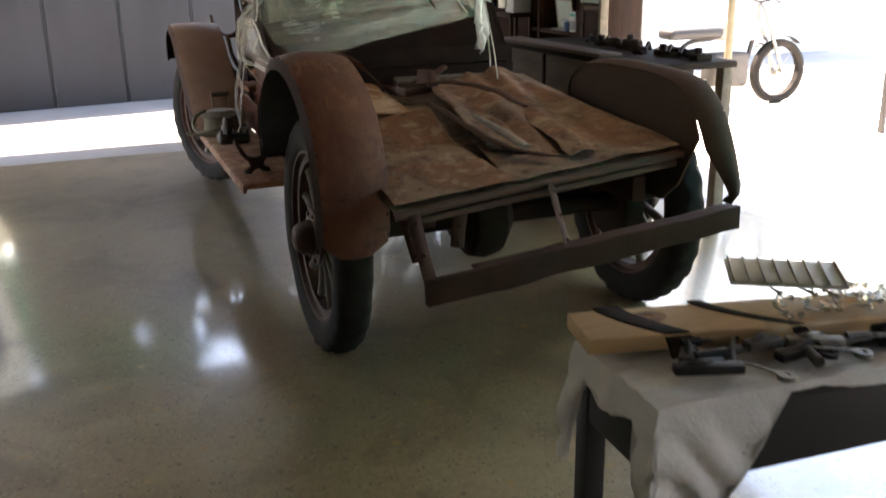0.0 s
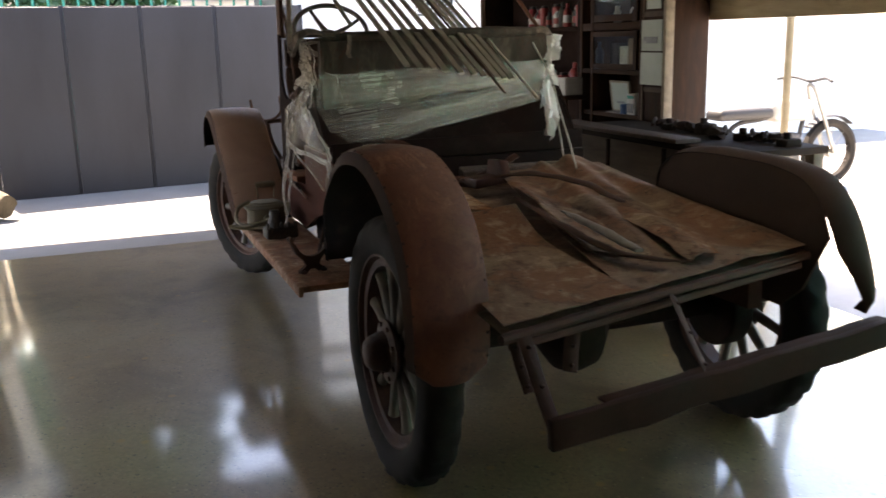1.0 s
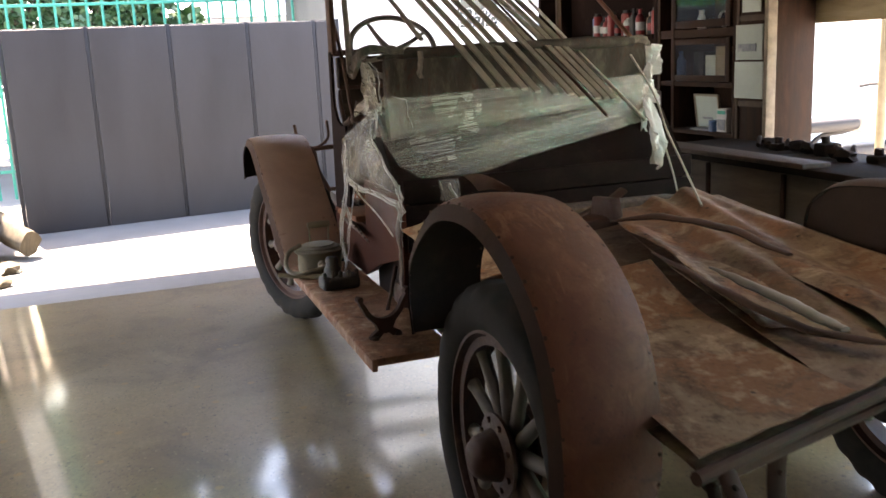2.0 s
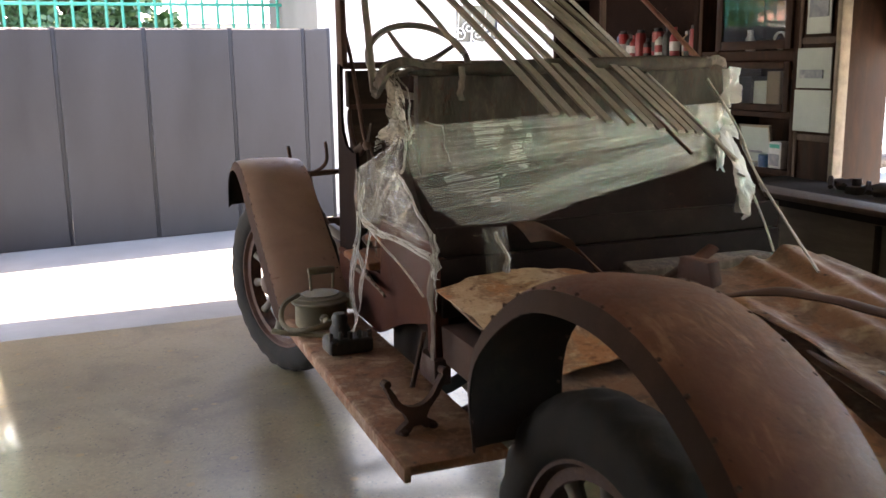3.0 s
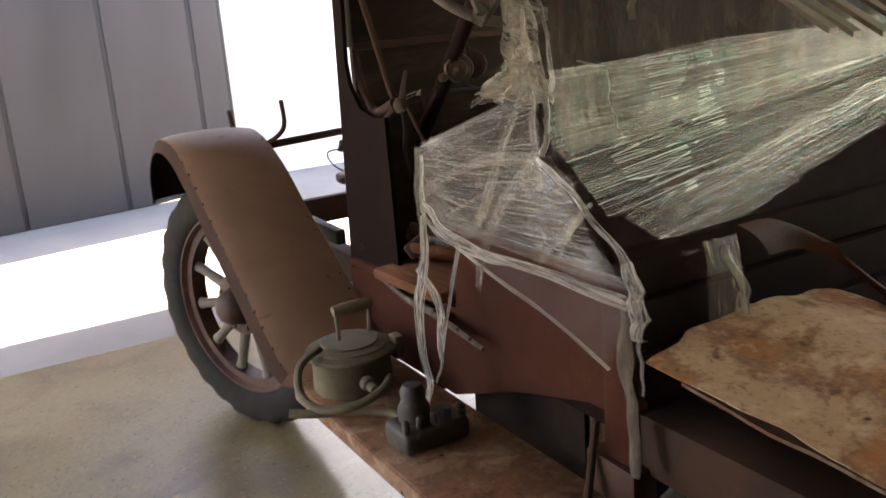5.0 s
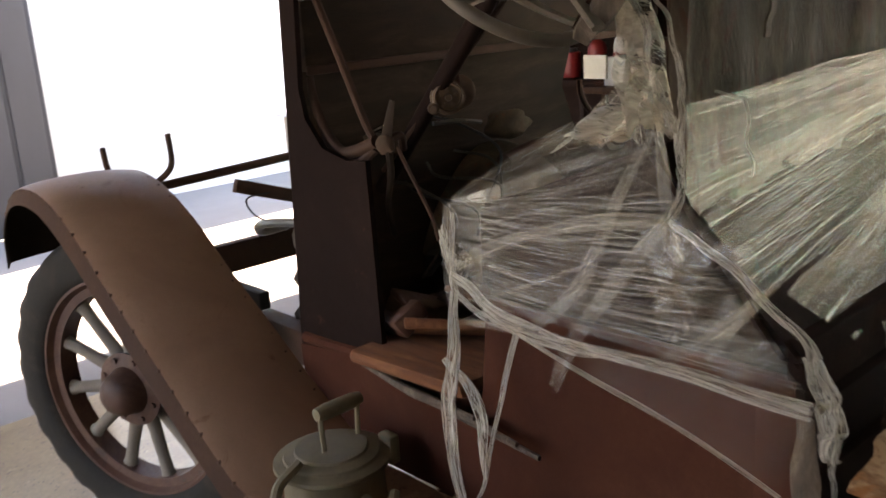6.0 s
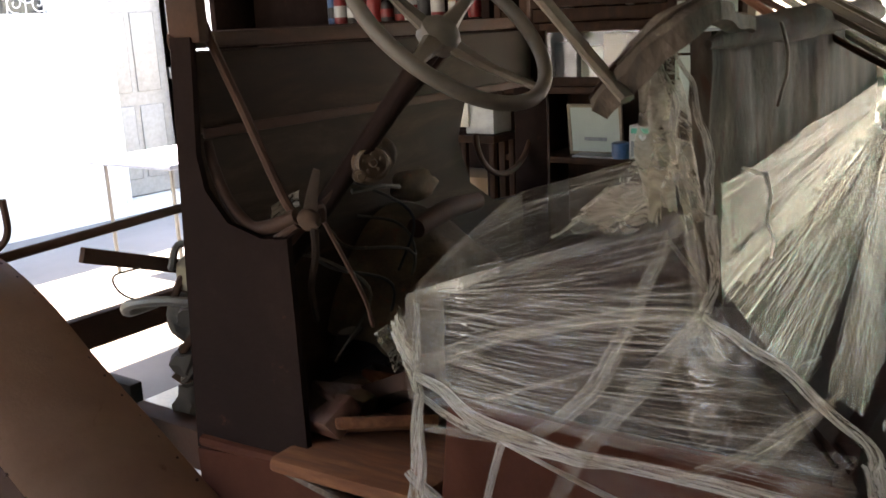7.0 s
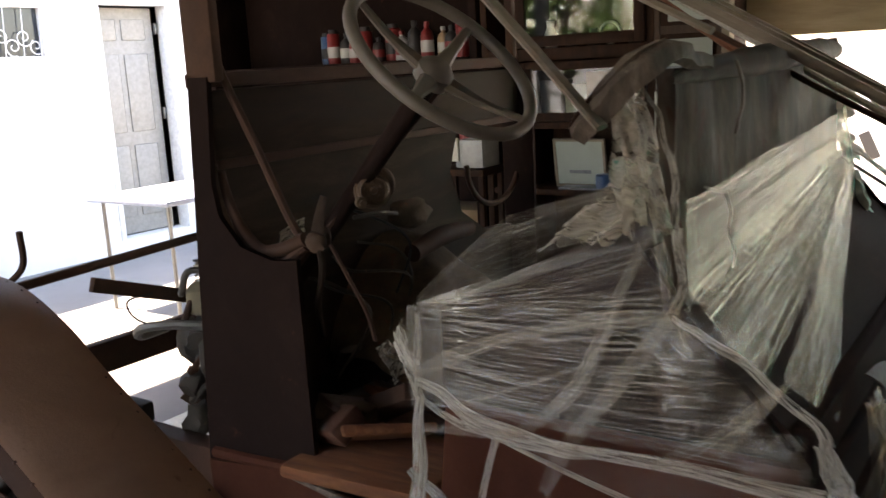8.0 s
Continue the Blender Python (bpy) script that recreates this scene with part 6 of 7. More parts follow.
ym = Matrix.Translation((-0.80, 0.895, RBZ + 0.004)) @ Matrix.Rotation(radians(14), 4, "Z") @ Matrix.Scale(0.84, 4)
add_rings(yk, [[ym @ (p + Vector((0, dy, 0))) for p in poly] for dy in (-0.011, 0.011)])
yoke = thing("yoke_bracket", (-0.795, 0.905, RBZ), "dark rusty cast yoke bracket standing on the running board", "bracket")
part("yoke", yk, RUST_DARK, yoke, smooth=False)
for x in (-0.109, 0.109):
    part("eye", lathe([(0, -0.014), (0.013, -0.014), (0.013, 0.014), (0, 0.014)], ym @ Matrix.Translation((x, 0, 0.175)) @ Matrix.Rotation(radians(90), 4, "X"), 14), RUST_DARK, yoke)
for x in (-0.055, 0.055):
    part("foot_bolt", lathe([(0, 0), (0.014, 0), (0.014, 0.012), (0.008, 0.014), (0, 0.014)], ym @ Matrix.Translation((x, -0.018, 0.0)), 10), RUST_DARK, yoke)

# ---- scrap on the deck ----
def deck_z(x, y):
    u = (x + 0.69) / 1.22
    v = (y + 0.75 - 0.30 * u) / (1.80 - 0.30 * u)
    return 0.713 + 0.022 * u * (1 - v) + 0.087 * v + 0.010


def scrap(name, pts, mat, label, lift, wr=0.006, thick=0.004, nu=40, nv=50, seed=0, ragged=0.015):
    """A battered sheet on the deck; lift(u, v) gives its folds and curls."""
    fn = bilin(*[Vector((x, y, 0)) for x, y in pts])

    def f(u, v):
        p = fn(u, v)
        e = min(u, 1 - u, v, 1 - v)
        k = max(0, 1 - e * 8) * ragged
        p.x += k * noise.noise(Vector((u * 6, v * 6, seed)))
        p.y += k * noise.noise(Vector((u * 6, v * 6, seed + 5)))
        h = lift(u, v) + wr * (1 + noise.noise(Vector((p.x * 7, p.y * 5, seed + 1)))) + 0.4 * wr * abs(noise.noise(Vector((p.x * 26, p.y * 14, seed + 2))))
        return Vector((p.x, p.y, deck_z(p.x, p.y) + 0.006 + h))
    return solo(name, grid(f, nu, nv, thick), mat, label, "scrap metal")


def fold(x, c, w):
    return math.exp(-((x - c) / w) ** 2)


scrap("rusty_sheet", ((-0.69, -0.758), (-0.25, -0.655), (-0.25, 0.10), (-0.60, 0.16)), SHEET, "rust-stained pale steel sheet curling up at one end", lambda u, v: 0.085 * max(0, (v - 0.58) / 0.42) ** 1.7 * (0.35 + 0.65 * u) + 0.004 + 0.006 * u, 0.002, 0.002, 30, 44, 1, 0.006)
scrap("rusty_sheet", ((-0.67, 0.40), (-0.20, 0.40), (-0.16, 1.12), (-0.66, 1.10)), ORANGE_SHEET, "orange and cream rust-stained steel sheet behind the seat", lambda u, v: 0.035 * math.sin(math.pi * u) * (0.4 + 0.6 * v), 0.008, 0.002, 28, 36, 2, 0.02)
scrap("crumpled_sheet", ((-0.27, -0.650), (0.52, -0.455), (0.525, 0.86), (0.0, 0.80)), DUSTY, "wide crumpled brown sheet lying along the deck", lambda u, v: 0.001 + 0.06 * v ** 1.5 + 0.035 * fold(u + 0.06 * math.sin(v * 4), 0.62, 0.10) * (0.3 + v) + 0.03 * fold(u - 0.12 * v, 0.30, 0.08) * min(1, v * 4) + 0.025 * fold(u + 0.15 * v, 0.95, 0.09) * min(1, v * 5), 0.004, 0.002, 70, 70, 3, 0.010)
scrap("crumpled_sheet", ((-0.20, -0.30), (0.02, -0.44), (0.20, 0.42), (-0.06, 0.58)), SHEET, "rust-brown sheet with a rolled edge", lambda u, v: 0.014 + 0.045 * v * (0.4 + 0.8 * fold(u, 0.10, 0.20)) + 0.022 * fold(u, 0.0, 0.12) * math.sin(math.pi * v), 0.008, 0.002, 36, 50, 4, 0.02)
scrap("crumpled_sheet", ((0.02, -0.53), (0.15, -0.50), (0.27, 0.10), (0.14, 0.20)), SHEET, "narrow bent strip of brown sheet", lambda u, v: 0.022 + 0.02 * math.sin(v * 3.0 + 0.2) + 0.014 * fold(u, 0.5, 0.3), 0.005, 0.002, 24, 40, 6, 0.012)
solo("metal_strip", jitter(tube([(-0.27, 0.06, 0.90), (-0.20, -0.12, 0.835), (-0.15, -0.34, 0.79), (-0.08, -0.50, 0.785), (-0.02, -0.60, 0.79)], [0.008, 0.022, 0.026, 0.020, 0.004], 8, 0.25), 0.006, 12), RUST_DARK, "long dark torn metal strip on the deck", "scrap metal")
solo("metal_strip", jitter(tube([(-0.18, 0.44, 0.91), (-0.05, 0.36, 0.925), (0.06, 0.16, 0.905), (0.08, -0.06, 0.87)], [0.012, 0.028, 0.03, 0.014], 8, 0.3), 0.006, 12), RUST_DARK, "curved dark metal strip on the deck", "scrap metal")
solo("steel_tube", jitter(tube([(-0.098, 0.04, 0.838), (-0.115, -0.12, 0.838), (-0.125, -0.34, 0.825), (-0.125, -0.485, 0.812)], [0.006, 0.017, 0.022, 0.015], 12, 0.5), 0.006, 24), STEEL, "tarnished steel tube lying on the deck", "tube")
solo("bent_bracket", jitter(merge(box((-0.16, 0.70, 0.83), (0.02, 0.78, 0.87), 0.01), box((-0.05, 0.66, 0.86), (-0.01, 0.80, 0.93), 0.008), tube([(-0.16, 0.80, 0.84), (0.0, 0.84, 0.88), (0.12, 0.86, 0.92)], 0.02, 8, 0.4)), 0.020, 9), RUST_HUB, "bent rusty bracket at the head of the deck", "bracket")
solo("timber_offcut", jitter(box((-0.10, 0.93, 0.82), (0.40, 1.02, 0.87), 0.01), 0.014, 8), WOOD_OLD, "grey timber offcut behind the seat", "timber")

# ---- workbench beside the car ----
tb = thing("workbench", (1.4, 0.9, 0), "low grey wooden workbench with a boarded front beside the car", "workbench")
part("top", jitter(box((1.08, 0.62, 0.865), (1.62, 2.28, 0.90), 0.008), 0.012, 6), NEAR_BLACK, tb)
for k in range(3):
    part("front_plank", jitter(box((1.11, 0.66 + 0.54 * k, 0.03), (1.135, 1.196 + 0.54 * k, 0.862), 0.005), 0.006, 5), BENCH, tb)
for y in (1.198, 1.738):
    part("batten", box((1.095, y - 0.012, 0.03), (1.109, y + 0.012, 0.86), 0.003), WOOD_DARK, tb)
for x in (1.16, 1.60):
    for y in (0.69, 2.2):
        part("leg", box((x - 0.03, y - 0.03, 0), (x + 0.03, y + 0.03, 0.864), 0.004), BENCH, tb)
part("edge_board", jitter(box((1.05, 1.02, 0.902), (1.20, 2.26, 0.924), 0.006), 0.010, 5), WOOD_CAB, tb, "loose warped board along the edge")
rng = random.Random(3)
for k in range(11):
    y = 0.70 + 0.105 * k
    b = B()
    if k % 3 == 0:
        h = rng.uniform(0.03, 0.06)
        add_box(b, (1.40, y - 0.04, 0.896), (1.50, y + 0.035, 0.90 + h), 0.012)
        add_lathe(b, [(0, 0), (0.02, 0), (0.02, 0.03), (0, 0.03)], Matrix.Translation((1.44, y, 0.90 + h - 0.002)), 10)
    else:
        add_blob(b, (rng.uniform(1.36, 1.55), y, 0.925), rng.uniform(0.03, 0.05), 2, 0.8, (1, 1.2, 0.6), k)
        add_tube(b, [(1.40, y, 0.92), (1.46, y + 0.06, 0.95), (1.50, y + 0.1, 0.91)], 0.012, 6)
    for v in b.verts:
        v.co.z = max(v.co.z, 0.893)
    solo("engine_part", jitter(b, 0.004, 20), NEAR_BLACK, "dark greasy engine part on the workbench", "car part", "parts on the workbench")

# ---- shelves on the right wall ----
SX = 1.66
cab = thing("glass_cabinet", (1.8, 2.66, 0), "dark wooden cabinet with glazed upper doors and open shelves", "cabinet")
Y0, Y1 = 2.30, 3.05
for y in (Y0, 2.90, Y1):
    part("side_board", box((SX, y - 0.015, 0), (1.965, y + 0.015, 2.15), 0.003), WOOD_DARK, cab)
for z, th in ((0.06, 0.03), (0.52, 0.025), (0.915, 0.025), (1.20, 0.028), (1.505, 0.05), (2.13, 0.03)):
    part("shelf", box((SX + 0.004, Y0 + 0.016, z - th), (1.96, Y1 - 0.016, z), 0.003), WOOD_DARK, cab)
part("back_board", box((1.955, Y0, 0), (1.972, Y1, 2.15), 0.0), WOOD_DARK, cab)
dr = B()
for lo, hi in (((SX - 0.02, 2.315, 1.51), (SX, 2.36, 2.12)), ((SX - 0.02, 2.84, 1.51), (SX, 2.885, 2.12)), ((SX - 0.02, 2.36, 1.51), (SX, 2.84, 1.555)), ((SX - 0.02, 2.36, 2.075), (SX, 2.84, 2.12))):
    add_box(dr, lo, hi, 0.004)
door = part("glazed_door", dr, WOOD_DARK, cab, "dark framed glass door")
part("pane", box((SX - 0.013, 2.357, 1.552), (SX - 0.008, 2.843, 2.078), 0), GLASS, door)
dr = B()
for lo, hi in (((SX - 0.02, 2.315, 1.205), (SX, 2.355, 1.45)), ((SX - 0.02, 2.845, 1.205), (SX, 2.885, 1.45)), ((SX - 0.02, 2.355, 1.205), (SX, 2.845, 1.24)), ((SX - 0.02, 2.355, 1.415), (SX, 2.845, 1.45))):
    add_box(dr, lo, hi, 0.004)
door = part("glazed_door", dr, WOOD_DARK, cab)
part("pane", box((SX - 0.013, 2.352, 1.238), (SX - 0.008, 2.848, 1.418), 0), GLASS, door)
# end panel with papers
ep = thing("cupboard", (1.8, 2.15, 0), "dark brown cupboard end with papers pinned on", "cupboard")
part("side", box((SX + 0.012, 2.022, 0), (1.965, 2.283, 2.3), 0.003), WOOD_DARK, ep)
for y in (2.02, 2.262):
    part("stile", box((SX, y, 0), (SX + 0.011, y + 0.021, 2.3), 0.002), WOOD_CAB, ep)
for z in (0.0, 1.075, 1.53, 2.27):
    part("rail", box((SX + 0.001, 2.042, z), (SX + 0.011, 2.261, z + 0.03), 0.002), WOOD_CAB, ep)
cal = thing("calendar", (SX - 0.005, 2.15, 1.575), "faded wall calendar with a picture", "calendar")
part("sheet", box((SX - 0.008, 2.075, 1.575), (SX - 0.002, 2.225, 1.80), 0.0), PAPER, cal)
part("picture", box((SX - 0.013, 2.09, 1.65), (SX - 0.0085, 2.21, 1.77), 0.0), PHOTO, cal, "dark printed photograph")
pst = thing("poster", (SX - 0.005, 2.165, 1.325), "faded printed sheet pinned to the cupboard", "poster")
part("sheet", box((SX - 0.008, 2.055, 1.325), (SX - 0.002, 2.275, 1.51), 0.0), PAPER, pst)
part("print", box((SX - 0.014, 2.10, 1.37), (SX - 0.0085, 2.25, 1.41), 0.0), PHOTO, pst, "dark printed band")
solo("poster", box((SX - 0.009, 2.045, 1.12), (SX - 0.003, 2.28, 1.315), 0.0), PAPER, "pale blank card pinned to the cupboard", "poster")
solo("trim", box((SX - 0.03, 1.985, 0), (SX + 0.03, 2.015, 2.40), 0.004), WOOD_GREY, "pale wooden edge strip beside the cupboard", "trim", kind="structure")
# open shelf with cans
sh = thing("open_shelf", (1.8, 3.9, 0), "dark open shelf crowded with cans and bottles", "shelf")
for y in (3.12, 4.80):
    part("upright", box((SX + 0.02, y - 0.02, 0), (1.965, y + 0.02, 2.2), 0.003), BODY_DARK, sh)
for z in (0.10, 0.55, 1.02, 1.49, 1.93, 2.19):
    part("board", box((SX + 0.01, 3.142, z - 0.03), (1.96, 4.778, z), 0.003), BODY_DARK, sh)
part("back_board", box((1.955, 3.12, 0), (1.972, 4.80, 2.2), 0), BODY_DARK, sh)


def bottle(x, y, z, r, h, mat, cap=None, neck=True, label="", kind="can"):
    ob = thing(kind, (x, y, z), label, kind, "cans on the shelf")
    m = Matrix.Translation((x, y, z))
    if neck:
        part("body", lathe([(0, 0.001), (r * 0.95, 0.001), (r, 0.006), (r, h * 0.62), (r * 0.8, h * 0.74), (r * 0.35, h * 0.82), (r * 0.35, h * 0.88), (0, h * 0.88)], m, 18), mat, ob)
        part("cap", lathe([(0, h * 0.875), (r * 0.42, h * 0.875), (r * 0.40, h), (0, h)], m, 14), cap or BLACK_PAINT, ob)
    else:
        part("body", lathe([(0, 0.001), (r * 0.95, 0.001), (r, 0.006), (r, h * 0.84), (r * 0.85, h * 0.88), (0, h * 0.88)], m, 18), mat, ob)
        part("cap", lathe([(0, h * 0.878), (r * 0.7, h * 0.878), (r * 0.66, h), (0, h)], m, 14), cap or WHITE_PAINT, ob)
    part("label", lathe([(r + 0.0006, h * 0.18), (r + 0.0012, h * 0.18), (r + 0.0012, h * 0.5), (r + 0.0006, h * 0.5)], m, 18, closed=True), (DULL_WHITE, RED, BLACK_PAINT)[int(y * 37) % 3] if mat is not DULL_WHITE else RED, ob, "printed paper label")
    return ob


rng = random.Random(21)
kinds = [(RED, BLACK_PAINT, False, "red spray can on a shelf"), (RED, RED, True, "red oil bottle on a shelf"), (DULL_WHITE, RED, True, "white bottle with a red cap on a shelf"), (BLUE, BLACK_PAINT, False, "blue can on a shelf"), (BLACK_PAINT, BLACK_PAINT, True, "black oil bottle on a shelf"), (CARD, DULL_WHITE, True, "cream bottle on a shelf")]
order = [3, 0, 4, 1, 0, 4, 0, 2, 4, 1, 5, 4, 0, 4]
y = 4.08
for k, i in enumerate(order):
    mat, cap, neck, lab = kinds[i]
    r = rng.uniform(0.026, 0.038)
    y -= r + 0.006
    if y < 3.2:
        break
    bottle(1.76 + rng.uniform(-0.02, 0.03), y, 1.49, r, rng.uniform(0.11, 0.18), mat, cap, neck, lab)
    y -= r
for k in range(9):
    mat, cap, neck, lab = kinds[(k * 5 + 2) % 6]
    bottle(1.78 + rng.uniform(-0.03, 0.03), 3.25 + 0.14 * k, 1.02, rng.uniform(0.03, 0.05), rng.uniform(0.12, 0.24), mat, cap, neck, lab)
solo("box", box((1.70, 3.13, 0.551), (1.93, 3.45, 0.80), 0.004), CARD, "brown cardboard box on a low shelf", "box")
# things in and by the cabinet
wc = thing("carton", (1.56, 3.10, 1.02), "white cardboard carton with a pale flap", "carton")
part("body", box((1.50, 2.985, 1.022), (1.64, 3.12, 1.14), 0.003), DULL_WHITE, wc)
part("flap", box((1.488, 3.10, 1.05), (1.499, 3.22, 1.15), 0.002), CREAM, wc)
st = thing("stand", (1.57, 3.1, 0), "small dark stand under the carton", "stand")
part("top", box((1.46, 2.96, 0.99), (1.655, 3.24, 1.02), 0.004), WOOD_DARK, st)
for xx in (1.48, 1.635):
    for yy in (2.98, 3.22):
        part("leg", box((xx - 0.012, yy - 0.012, 0), (xx + 0.012, yy + 0.012, 0.989), 0.002), WOOD_DARK, st)
fr = thing("picture_frame", (1.74, 2.65, 0.916), "pale certificate in a thin frame on the shelf", "picture frame")
fm = Matrix.Translation((1.76, 2.65, 0.917)) @ Matrix.Rotation(radians(-8), 4, "Y")
part("frame", merge(box((-0.008, -0.12, 0.0), (0.008, 0.12, 0.012), 0.002, m=fm), box((-0.008, -0.12, 0.198), (0.008, 0.12, 0.21), 0.002, m=fm), box((-0.008, -0.12, 0.0125), (0.008, -0.108, 0.1975), 0.002, m=fm), box((-0.008, 0.108, 0.0125), (0.008, 0.12, 0.1975), 0.002, m=fm)), WOOD_GREY, fr)
part("sheet", box((-0.004, -0.107, 0.013), (0.0, 0.107, 0.197), 0, m=fm), PAPER, fr)
part("print", box((-0.0075, -0.05, 0.06), (-0.0045, 0.05, 0.075), 0, m=fm), PHOTO, fr)
solo("tin", lathe([(0, 0.001), (0.035, 0.001), (0.036, 0.06), (0.03, 0.065), (0, 0.066)], Matrix.Translation((1.70, 2.52, 0.916)), 20), BLUE, "small blue tin on the shelf", "tin")
solo("magazine", jitter(box((1.67, 2.50, 0.9165), (1.82, 2.72, 0.925), 0.002), 0.001, 30), PHOTO, "dark magazine lying on the shelf", "magazine")
solo("ornament", lathe([(0.038, -0.006), (0.046, -0.006), (0.046, 0.006), (0.038, 0.006)], Matrix.Translation((1.74, 2.50, 1.553)) @ Matrix.Rotation(radians(90), 4, "Y"), 28, closed=True), CREAM, "pale ring ornament in the cabinet", "ornament")
for k, (yy, h, mt) in enumerate(((2.80, 0.11, WHITE_PAINT), (2.70, 0.06, GREASE), (2.60, 0.07, BLACK_PAINT), (2.42, 0.08, GREASE))):
    solo("ornament", lathe([(0, 0.001), (0.025, 0.001), (0.03, h * 0.4), (0.015, h * 0.8), (0.018, h), (0, h)], Matrix.Translation((1.80, yy, 1.506)), 16), mt, "small ornament behind the cabinet glass", "ornament")
for k, (yy, h, mt) in enumerate(((2.80, 0.17, BLACK_PAINT), (2.68, 0.15, CREAM), (2.58, 0.20, CARD), (2.45, 0.16, BLACK_PAINT))):
    solo("book_box", box((1.78, yy - 0.05, 1.2005), (1.90, yy + 0.05, 1.20 + h), 0.004), mt, "box standing in the lower glazed cupboard", "box")
pk = thing("printed_carton", (1.72, 2.43, 0.916), "small white printed carton on the shelf", "carton")
part("body", box((1.68, 2.385, 0.917), (1.76, 2.475, 1.05), 0.003), DULL_WHITE, pk)
part("print", box((1.6765, 2.395, 0.93), (1.6795, 2.465, 0.99), 0), PHOTO, pk, "dark printed picture")
part("print", box((1.6765, 2.395, 1.02), (1.6795, 2.465, 1.04), 0), TEAL, pk, "teal printed band")
solo("bottle", lathe([(0, 0.001), (0.03, 0.001), (0.03, 0.12), (0.012, 0.15), (0.012, 0.18), (0, 0.18)], Matrix.Translation((1.70, 2.86, 1.2)), 16), BLUE, "blue plastic bottle on a shelf", "bottle")

# ---- table with tools by the start of the walk ----
TM = Matrix.Translation((-0.765, -1.95, 0)) @ Matrix.Rotation(radians(-3), 4, "Z")
TB = Matrix.Translation((-0.765, -1.95, 0)) @ Matrix.Rotation(radians(-9), 4, "Z")
ct = thing("side_table", (-0.765, -1.95, 0), "narrow black table with a dark apron and square legs", "table")
TZ, TD = 0.80, 0.28
part("tabletop", box((0.0, -TD, TZ - 0.025), (1.15, 0.0, TZ), 0.004, m=TM), BLACK_PAINT, ct)
part("apron", box((0.045, -TD + 0.006, TZ - 0.14), (1.10, -TD + 0.03, TZ - 0.026), 0.003, m=TM), BLACK_PAINT, ct)
part("apron", box((0.045, -0.03, TZ - 0.14), (1.10, -0.006, TZ - 0.026), 0.003, m=TM), BLACK_PAINT, ct)
part("apron", box((0.008, -TD + 0.045, TZ - 0.14), (0.03, -0.045, TZ - 0.026), 0.003, m=TM), BLACK_PAINT, ct)
for x in (0.025, 1.12):
    for y in (-TD + 0.025, -0.025):
        part("leg", box((x - 0.02, y - 0.02, 0), (x + 0.02, y + 0.02, TZ - 0.026), 0.003, m=TM), BLACK_PAINT, ct)


def cloth_z(u, v):
    """A cloth over the table's end: short along the end, hanging in a flap at each corner."""
    x, y = -0.24 + 1.09 * u, -0.54 + 0.52 * v
    near = max(0.0, min(1.0, (-0.24 - y) / 0.04))
    far = max(0.0, min(1.0, (y + 0.085) / 0.035))
    lim_x = 0.045 + 0.010 * math.sin(y * 31) + 0.09 * near + 0.15 * far
    lim_y = 0.012 + 0.20 * max(0.0, 1 - max(0.0, x) / 0.22) * (1.0 if x > 0 else 0.8) + 0.008 * math.sin(x * 21)
    ox, oy = min(max(0, -x), lim_x), min(max(0, -TD - y), max(0.008, lim_y))
    w = 0.012 * math.sin(y * 40 + x * 37 + 2.5 * noise.noise(Vector((x * 9, y * 9, 4)))) * min(1, (ox + oy) * 14)
    z = TZ + 0.008 + 0.010 * abs(noise.noise(Vector((u * 9, v * 8, 0)))) + 0.005 * noise.noise(Vector((u * 30, v * 28, 1)))
    px = x if x > 0 else -0.010 - 0.018 * min(1, ox * 9) - abs(w) * (1 if ox else 0)
    py = y if y > -TD else -TD - 0.010 - 0.02 * min(1, oy * 9) - abs(w) * (1 if oy else 0)
    return TM @ Vector((px, py, z - max(ox, oy) * 1.15 - 0.25 * min(ox, oy)))


solo("cloth", grid(cloth_z, 110, 70), CLOTH, "dirty white cloth draped over the table corner", "cloth")
PM = Matrix.Translation((-0.785, -1.957, 0)) @ Matrix.Rotation(radians(-13), 4, "Z")
pl = thing("plank", PM @ Vector((0.5, -0.06, TZ + 0.028)), "fresh pine plank with a knot lying on the table", "plank")
part("board", jitter(box((0.0, -0.124, TZ + 0.026), (1.10, 0.0, TZ + 0.054), 0.004, m=PM), 0.002, 9), PINE, pl)
part("knot", lathe([(0.006, 0), (0.020, 0), (0.021, 0.0012), (0.006, 0.0012)], PM @ Matrix.Translation((0.125, -0.048, TZ + 0.0545)) @ Matrix.Scale(1.5, 4, Vector((1, 0, 0))), 24, closed=True), plain("brown_knot_wood", (0.20, 0.10, 0.045), 0.7), pl, "brown knot")
for k, x in enumerate((0.045, 0.215)):
    def strip(u, v, x=x, k=k):
        yy = -0.135 + 0.14 * v
        xx = x + (0.09 + 0.05 * k) * (1 - v) ** 1.5 + (0.045 - 0.02 * k) * u
        zz = TZ + 0.0565 + 0.003 * u * (1 - u)
        if v < 0.08:
            zz -= (0.08 - v) * 0.5
        return PM @ Vector((xx, yy, zz))
    solo("rubber_strip", grid(strip, 4, 20, 0.003), NEAR_BLACK, "black rubber strip curving across the plank", "strip")
rng = random.Random(8)
tool_mats = (BLACK_PAINT, GREASE, BLACK_PAINT, STEEL, GREASE)
